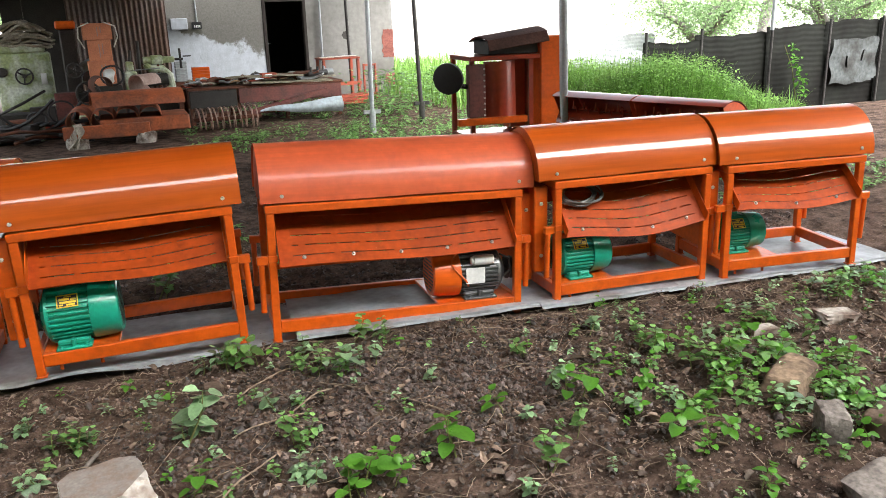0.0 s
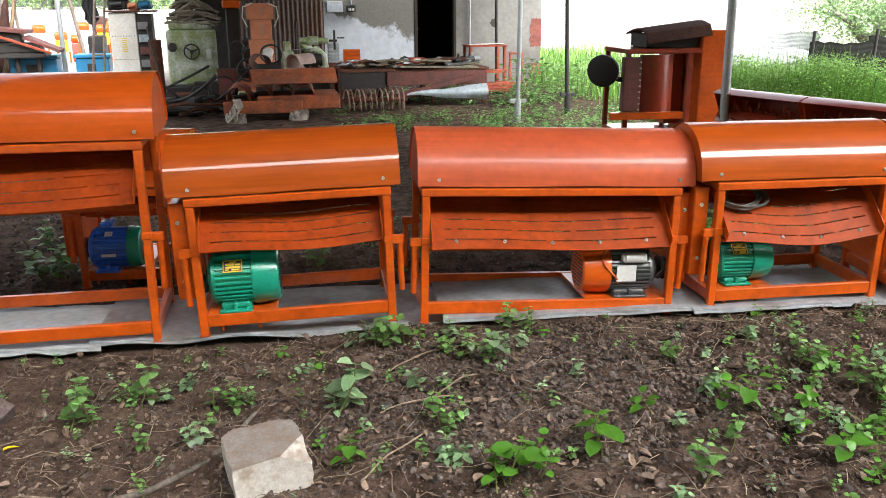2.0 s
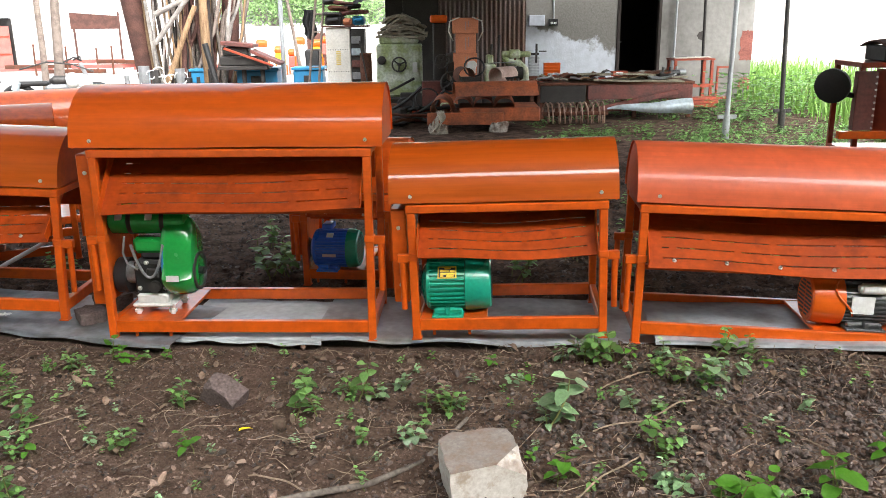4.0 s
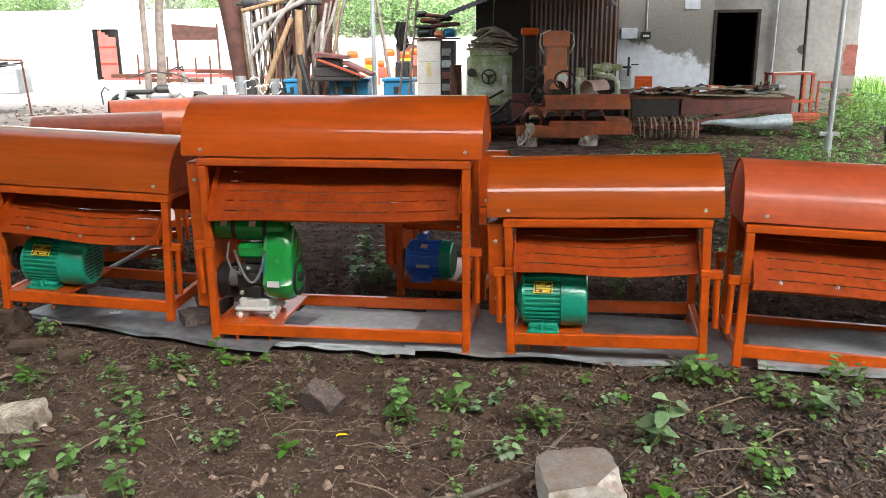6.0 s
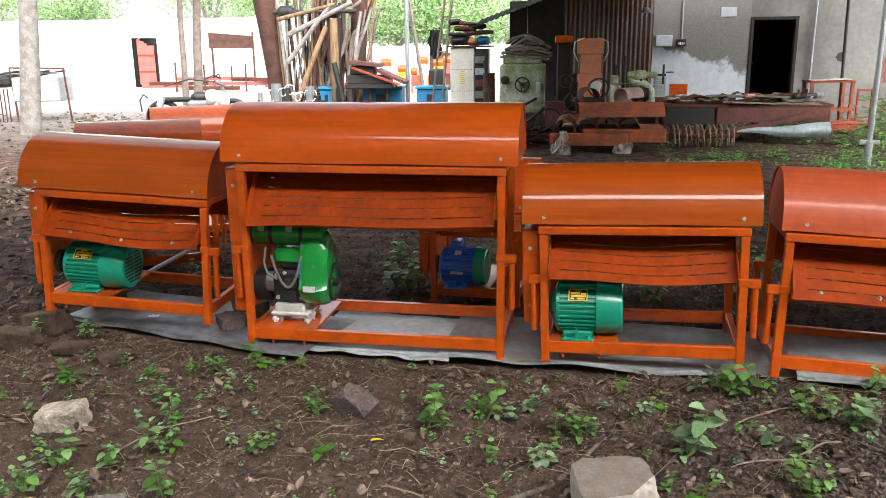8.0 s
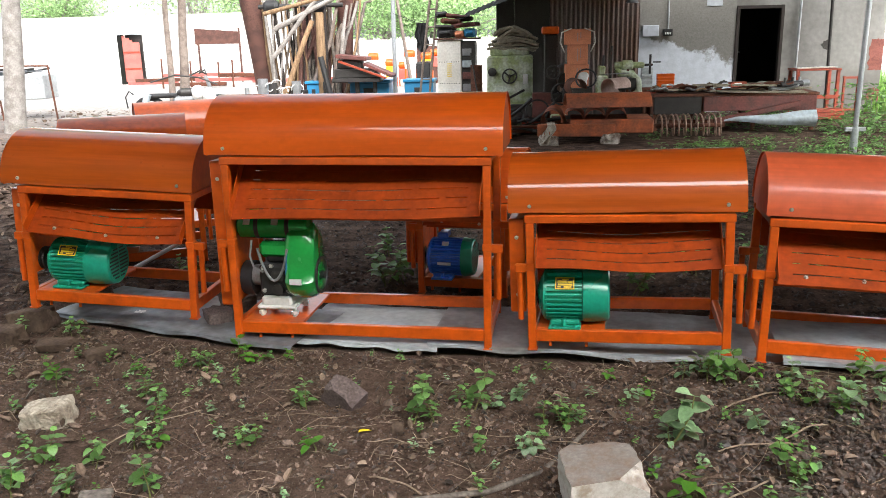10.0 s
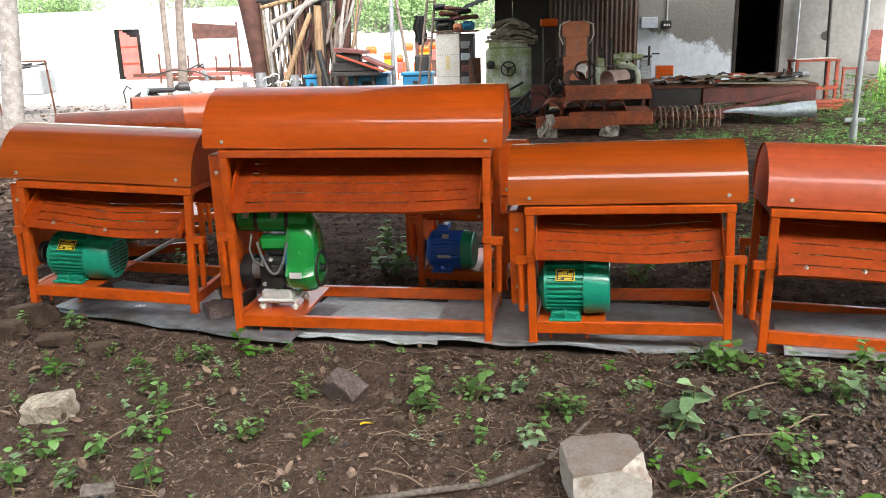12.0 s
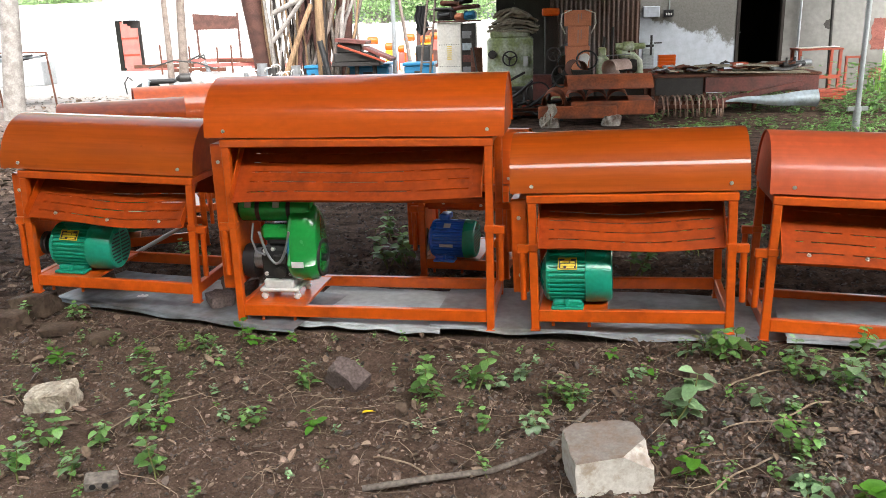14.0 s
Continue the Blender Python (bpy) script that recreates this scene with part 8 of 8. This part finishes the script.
# ---- what lies on the soil ----
def scatter():
    rnd = random.Random(31)
    ico = bmesh.new()
    bmesh.ops.create_icosphere(ico, subdivisions=1, radius=1.0)
    lump = ([v.co.copy() for v in ico.verts], [[v.index for v in f.verts] for f in ico.faces])
    ico.free()
    oct_v = [Vector(p) for p in ((1, 0, 0), (0, 1, 0), (-1, 0, 0), (0, -1, 0), (0.2, 0.1, 1), (-0.1, 0.2, -1))]
    crumb = (oct_v, [(0, 1, 4), (1, 2, 4), (2, 3, 4), (3, 0, 4), (1, 0, 5), (2, 1, 5), (3, 2, 5), (0, 3, 5)])
    verts, faces = [], []

    def pebble(x, y, s):
        n = len(verts)
        base, tri = lump if s > 0.0085 else crumb
        if -2.9 < x < 4.5 and sheet_line(x) - 0.012 < y < sheet_line(x) + 0.62:
            return
        ax = Vector((rnd.uniform(0.6, 1.4), rnd.uniform(0.5, 1.1), rnd.uniform(0.25, 0.65))) * s
        rot = Euler((rnd.uniform(-0.9, 0.9), rnd.uniform(-0.9, 0.9), rnd.uniform(0, 6.28))).to_matrix()
        c = Vector((x, y, relief(x, y) + s * 0.2))
        for p in base:
            q = p * rnd.uniform(0.62, 1.18)
            verts.append(tuple(c + rot @ Vector((q.x * ax.x, q.y * ax.y, q.z * ax.z))))
        faces.extend([[n + i for i in f] for f in tri])

    for k in range(13000):
        x, y = rnd.uniform(-3.2, 4.6), rnd.uniform(1.2, 3.9)
        dens = 0.18 + 0.82 * math.exp(-((x - 1.25) ** 2 / 0.9 + (y - 2.75) ** 2 / 0.35)) + 0.25 * noise.noise((x * 1.5, y * 1.5, 9.0))
        if rnd.random() < dens:
            pebble(x, y, rnd.choice((0.005, 0.007, 0.009, 0.012, 0.016)) * rnd.uniform(0.7, 1.3))
    for k in range(9000):
        x, y = rnd.gauss(1.35, 0.60), rnd.gauss(2.72, 0.36)
        if y < 3.6:
            pebble(x, y, rnd.choice((0.005, 0.007, 0.009, 0.011, 0.014)) * rnd.uniform(0.7, 1.4))
    for k in range(2500):
        pebble(rnd.uniform(-4, 5), rnd.uniform(3.9, 7.5), rnd.uniform(0.008, 0.022))
    for k in range(14000):
        pebble(rnd.uniform(-3.5, 5), rnd.uniform(4.0, 8.5), rnd.uniform(0.005, 0.017))
    me = bpy.data.meshes.new("gravel")
    me.from_pydata(verts, [], faces)
    me.materials.append(PEBBLE)
    tagged(new("gravel", me), "small dark stones and gravel in the soil", "gravel", kind="stuff")

    verts, faces = [], []
    for k in range(66000):
        x, y = rnd.uniform(-3.4, 4.6), rnd.uniform(1.2, 4.0)
        if noise.noise((x * 2.1, y * 2.1, 14.0)) > -0.35:
            pebble(x, y, rnd.choice((0.003, 0.0035, 0.004, 0.005, 0.006, 0.007, 0.010)) * rnd.uniform(0.7, 1.3))
    for k in range(1500):
        x, y = rnd.uniform(-3.4, 4.6), rnd.uniform(1.4, 3.9)
        if noise.noise((x * 1.7, y * 1.7, 21.0)) > -0.1:
            pebble(x, y, rnd.choice((0.010, 0.012, 0.015, 0.019, 0.026)) * rnd.uniform(0.7, 1.2))
    me = bpy.data.meshes.new("soil_clods")
    me.from_pydata(verts, [], faces)
    me.materials.append(CLOD)
    tagged(new("soil_clods", me), "crumbly dark brown soil clods", "soil", kind="stuff")

    verts, faces = [], []
    for k in range(13500):
        x, y = (rnd.uniform(-3.4, 4.6), rnd.uniform(1.2, 4.0)) if k < 7000 else (rnd.uniform(-3.4, 9.0), rnd.uniform(3.2, 8))
        if -2.9 < x < 4.5 and sheet_line(x) < y < sheet_line(x) + 0.62 and k % 12:
            continue
        a = rnd.uniform(0, 6.28)
        d = Vector((math.cos(a), math.sin(a), rnd.uniform(-0.15, 0.3)))
        up = Vector((rnd.uniform(-0.5, 0.5), rnd.uniform(-0.5, 0.5), 1)).normalized()
        leaf_into(verts, faces, Vector((x, y, relief(x, y) + rnd.uniform(0.004, 0.014))), d, up, rnd.choice((0.008, 0.010, 0.014, 0.020, 0.030)) * rnd.uniform(0.6, 1.3) * (1.8 if rnd.random() < 0.05 else 1), rnd.uniform(0.4, 0.8), rnd.uniform(-0.3, 0.4), rnd.uniform(-0.3, 0.5))
    for k in range(620):
        x, y = rnd.uniform(-3.2, 4.2), rnd.uniform(1.5, 3.6)
        if y > sheet_line(x) - 0.03:
            continue
        a = rnd.uniform(0, 6.28)
        leaf_into(verts, faces, Vector((x, y, relief(x, y) + 0.012)), Vector((math.cos(a), math.sin(a), rnd.uniform(-0.1, 0.3))), Vector((rnd.uniform(-0.4, 0.4), rnd.uniform(-0.4, 0.4), 1)).normalized(), rnd.uniform(0.025, 0.055), rnd.uniform(0.3, 0.6), rnd.uniform(-0.5, 0.4), rnd.uniform(0.1, 0.7))
    for k in range(5200):
        x, y = (rnd.uniform(-6.5, -2.9), rnd.uniform(3.2, 9.0)) if k % 2 else (rnd.uniform(-13.0, -3.5), rnd.uniform(7.0, 18.0))
        a = rnd.uniform(0, 6.28)
        leaf_into(verts, faces, Vector((x, y, relief(x, y) + 0.012)), Vector((math.cos(a), math.sin(a), rnd.uniform(-0.1, 0.4))), Vector((rnd.uniform(-0.4, 0.4), rnd.uniform(-0.4, 0.4), 1)).normalized(), rnd.uniform(0.03, 0.08), rnd.uniform(0.35, 0.7), rnd.uniform(-0.4, 0.3), rnd.uniform(0.1, 0.6))
    me = bpy.data.meshes.new("dry_leaves")
    me.from_pydata([tuple(v) for v in verts], [], faces)
    me.materials.append(LITTER)
    tagged(new("dry_leaves", me), "dry brown leaf litter on the soil", "leaf litter", kind="stuff")

    b = B()
    for k in range(2300):
        x, y = rnd.uniform(-3.4, 4.6), rnd.uniform(1.2, 3.9)
        y = min(y, sheet_line(x) - 0.05)
        a, ln = rnd.uniform(0, 6.28), (rnd.choice((0.04, 0.06, 0.08, 0.12, 0.25)) if k % 30 else rnd.uniform(0.25, 0.45)) * rnd.uniform(0.7, 1.3)
        pts = []
        for j in range(5):
            t = j / 4
            px = x + math.cos(a) * ln * t + 0.11 * ln * noise.noise((k * 1.7, t * 2.2, 0))
            py = y + math.sin(a) * ln * t + 0.11 * ln * noise.noise((k * 1.7, t * 2.2, 5))
            pts.append((px, py, relief(px, py) + 0.007 + 0.02 * math.sin(math.pi * t) * rnd.random()))
        r = rnd.uniform(0.0007, 0.0018)
        path_tube(b, pts, [r, r, r * 0.9, r * 0.8, r * 0.6], 5)
    ob = solid("twigs", b, TWIG, "thin dry twigs and stems on the soil", "twigs", kind="stuff")
    # low green cover behind the row
    verts, faces = [], []
    n = 0
    while n < 1100:
        x, y = rnd.uniform(0.6, 7.4), rnd.uniform(4.4, 14.8)
        if noise.noise((x * 0.8, y * 0.8, 2.0)) + 0.45 * step(1.8, 4.2, x) + 0.1 * step(7, 11, y) + 0.3 * rnd.random() < 0.38:
            continue
        n += 1
        r, h = rnd.uniform(0.04, 0.13), rnd.uniform(0.05, 0.20)
        for _ in range(rnd.randrange(8, 20)):
            a, q = rnd.uniform(0, 6.28), rnd.random()
            p = Vector((x + r * q * math.cos(a), y + r * q * math.sin(a), level(x, y) + h * rnd.uniform(0.15, 1.0) * (1 - 0.5 * q)))
            leaf_into(verts, faces, p, Vector((math.cos(a), math.sin(a), rnd.uniform(-0.3, 0.9))), Vector((0, 0, 1)), rnd.uniform(0.025, 0.06), 0.65, 0.4)
    for k in range(1400):
        cx, cy, ch = ((4.75, 12.4, 0.7), (5.6, 13.2, 0.55), (3.5, 13.2, 0.3), (6.6, 14, 0.6))[k % 4]
        a = rnd.uniform(0, 6.28)
        p = Vector((rnd.gauss(cx, 0.28), rnd.gauss(cy, 0.3), ch * rnd.random() + 0.05))
        leaf_into(verts, faces, p, Vector((math.cos(a), math.sin(a), rnd.uniform(-0.2, 0.7))), Vector((0, 0, 1)), rnd.uniform(0.05, 0.11), 0.6)
    me = bpy.data.meshes.new("low_weeds")
    me.from_pydata([tuple(v) for v in verts], [], faces)
    me.materials.append(LEAF)
    tagged(new("low_weeds", me), "low green weeds covering the ground behind the machines", "weeds", kind="stuff")


scatter()


def branch():
    b = B()
    pts = [(-0.62, 2.26), (-0.40, 2.33), (-0.20, 2.40), (-0.02, 2.55), (0.07, 2.68), (0.16, 2.83)]
    path_tube(b, [(x, y, level(x, y) + 0.016 + 0.012 * math.sin(i * 1.3)) for i, (x, y) in enumerate(pts)], [0.011, 0.012, 0.011, 0.010, 0.009, 0.007], 10)
    solid("fallen_branch", b, GREY_WOOD, "grey fallen branch lying on the soil", "branch")
    for x0, y0, x1, y1 in ((1.02, 2.95, 1.42, 2.45), (0.48, 2.22, 0.75, 2.46), (0.72, 3.02, 0.98, 3.17), (0.83, 2.70, 1.06, 2.86), (0.62, 2.66, 0.92, 2.70), (-1.75, 2.55, -1.45, 2.95), (-0.62, 2.45, -0.42, 2.38)):
        b = B()
        n = 7
        path_tube(b, [(x0 + (x1 - x0) * k / n, y0 + (y1 - y0) * k / n + 0.006 * math.sin(k * 1.4 + x0 * 9), level(x0 + (x1 - x0) * k / n, y0 + (y1 - y0) * k / n) + 0.015 + 0.02 * math.sin(math.pi * k / n)) for k in range(n + 1)], 0.0030, 6)
        solid("dry_stick", b, TWIG, "thin dry stick lying on the soil", "stick", "dry sticks")


branch()


def odds_and_ends():
    b = B()
    rod(b, (-2.80, 4.64, 0.055), (-2.197, 4.60, 0.37), 0.013, seg=10)
    solid("white_stick", b, WHITE_METAL, "white painted stick resting against a machine", "stick")
    b = B()
    sheet(b, lambda u, v: (-2.28 + 0.06 * u, 4.03 + 0.03 * v, 0.095 + 0.012 * noise.noise((u * 4, v * 4, 1.0))), 6, 4, 0.001)
    solid("paper_scrap", b, WHITE_METAL, "torn scrap of white paper on the sheet", "paper")
    ob = thing("broken_block", pose(-1.54, 2.26, relief(-1.54, 2.26), 8, 5, 24), "small broken grey block with black discs for its round holes", "block")
    b = B()
    box(b, -0.055, 0.055, -0.03, 0.03, 0, 0.045, 0.006)
    part("block", b, STONE_GREY, ob)
    # black discs on the face take the place of the shaded holes
    for x in (-0.028, 0.012):
        b = B()
        rod(b, (x, -0.032, 0.024), (x, -0.028, 0.024), 0.011, seg=14)
        part("hole", b, BLACK, ob)
    for x, y, mt, deg, label in ((-0.73, 2.79, YELLOW, 30, "single yellow leaf fallen on the soil"), (-1.42, 2.96, LEAF_PALE, 70, "single pale green leaf fallen on the soil"), (-0.28, 1.92, LEAF_BRIGHT, 10, "single green leaf fallen on the soil")):
        verts, faces = [], []
        leaf_into(verts, faces, Vector((0, 0, 0.012)), Vector((1, 0, 0.1)), Vector((0, 0.2, 1)), 0.055, 0.5, 0.2, 0.25)
        me = bpy.data.meshes.new("fallen_leaf")
        me.from_pydata([tuple(v) for v in verts], [], faces)
        me.materials.append(mt)
        ob = new("fallen_leaf", me)
        ob.matrix_world = pose(x, y, relief(x, y), 0, 0, deg)
        tagged(ob, label, "leaf", "fallen leaves")


odds_and_ends()
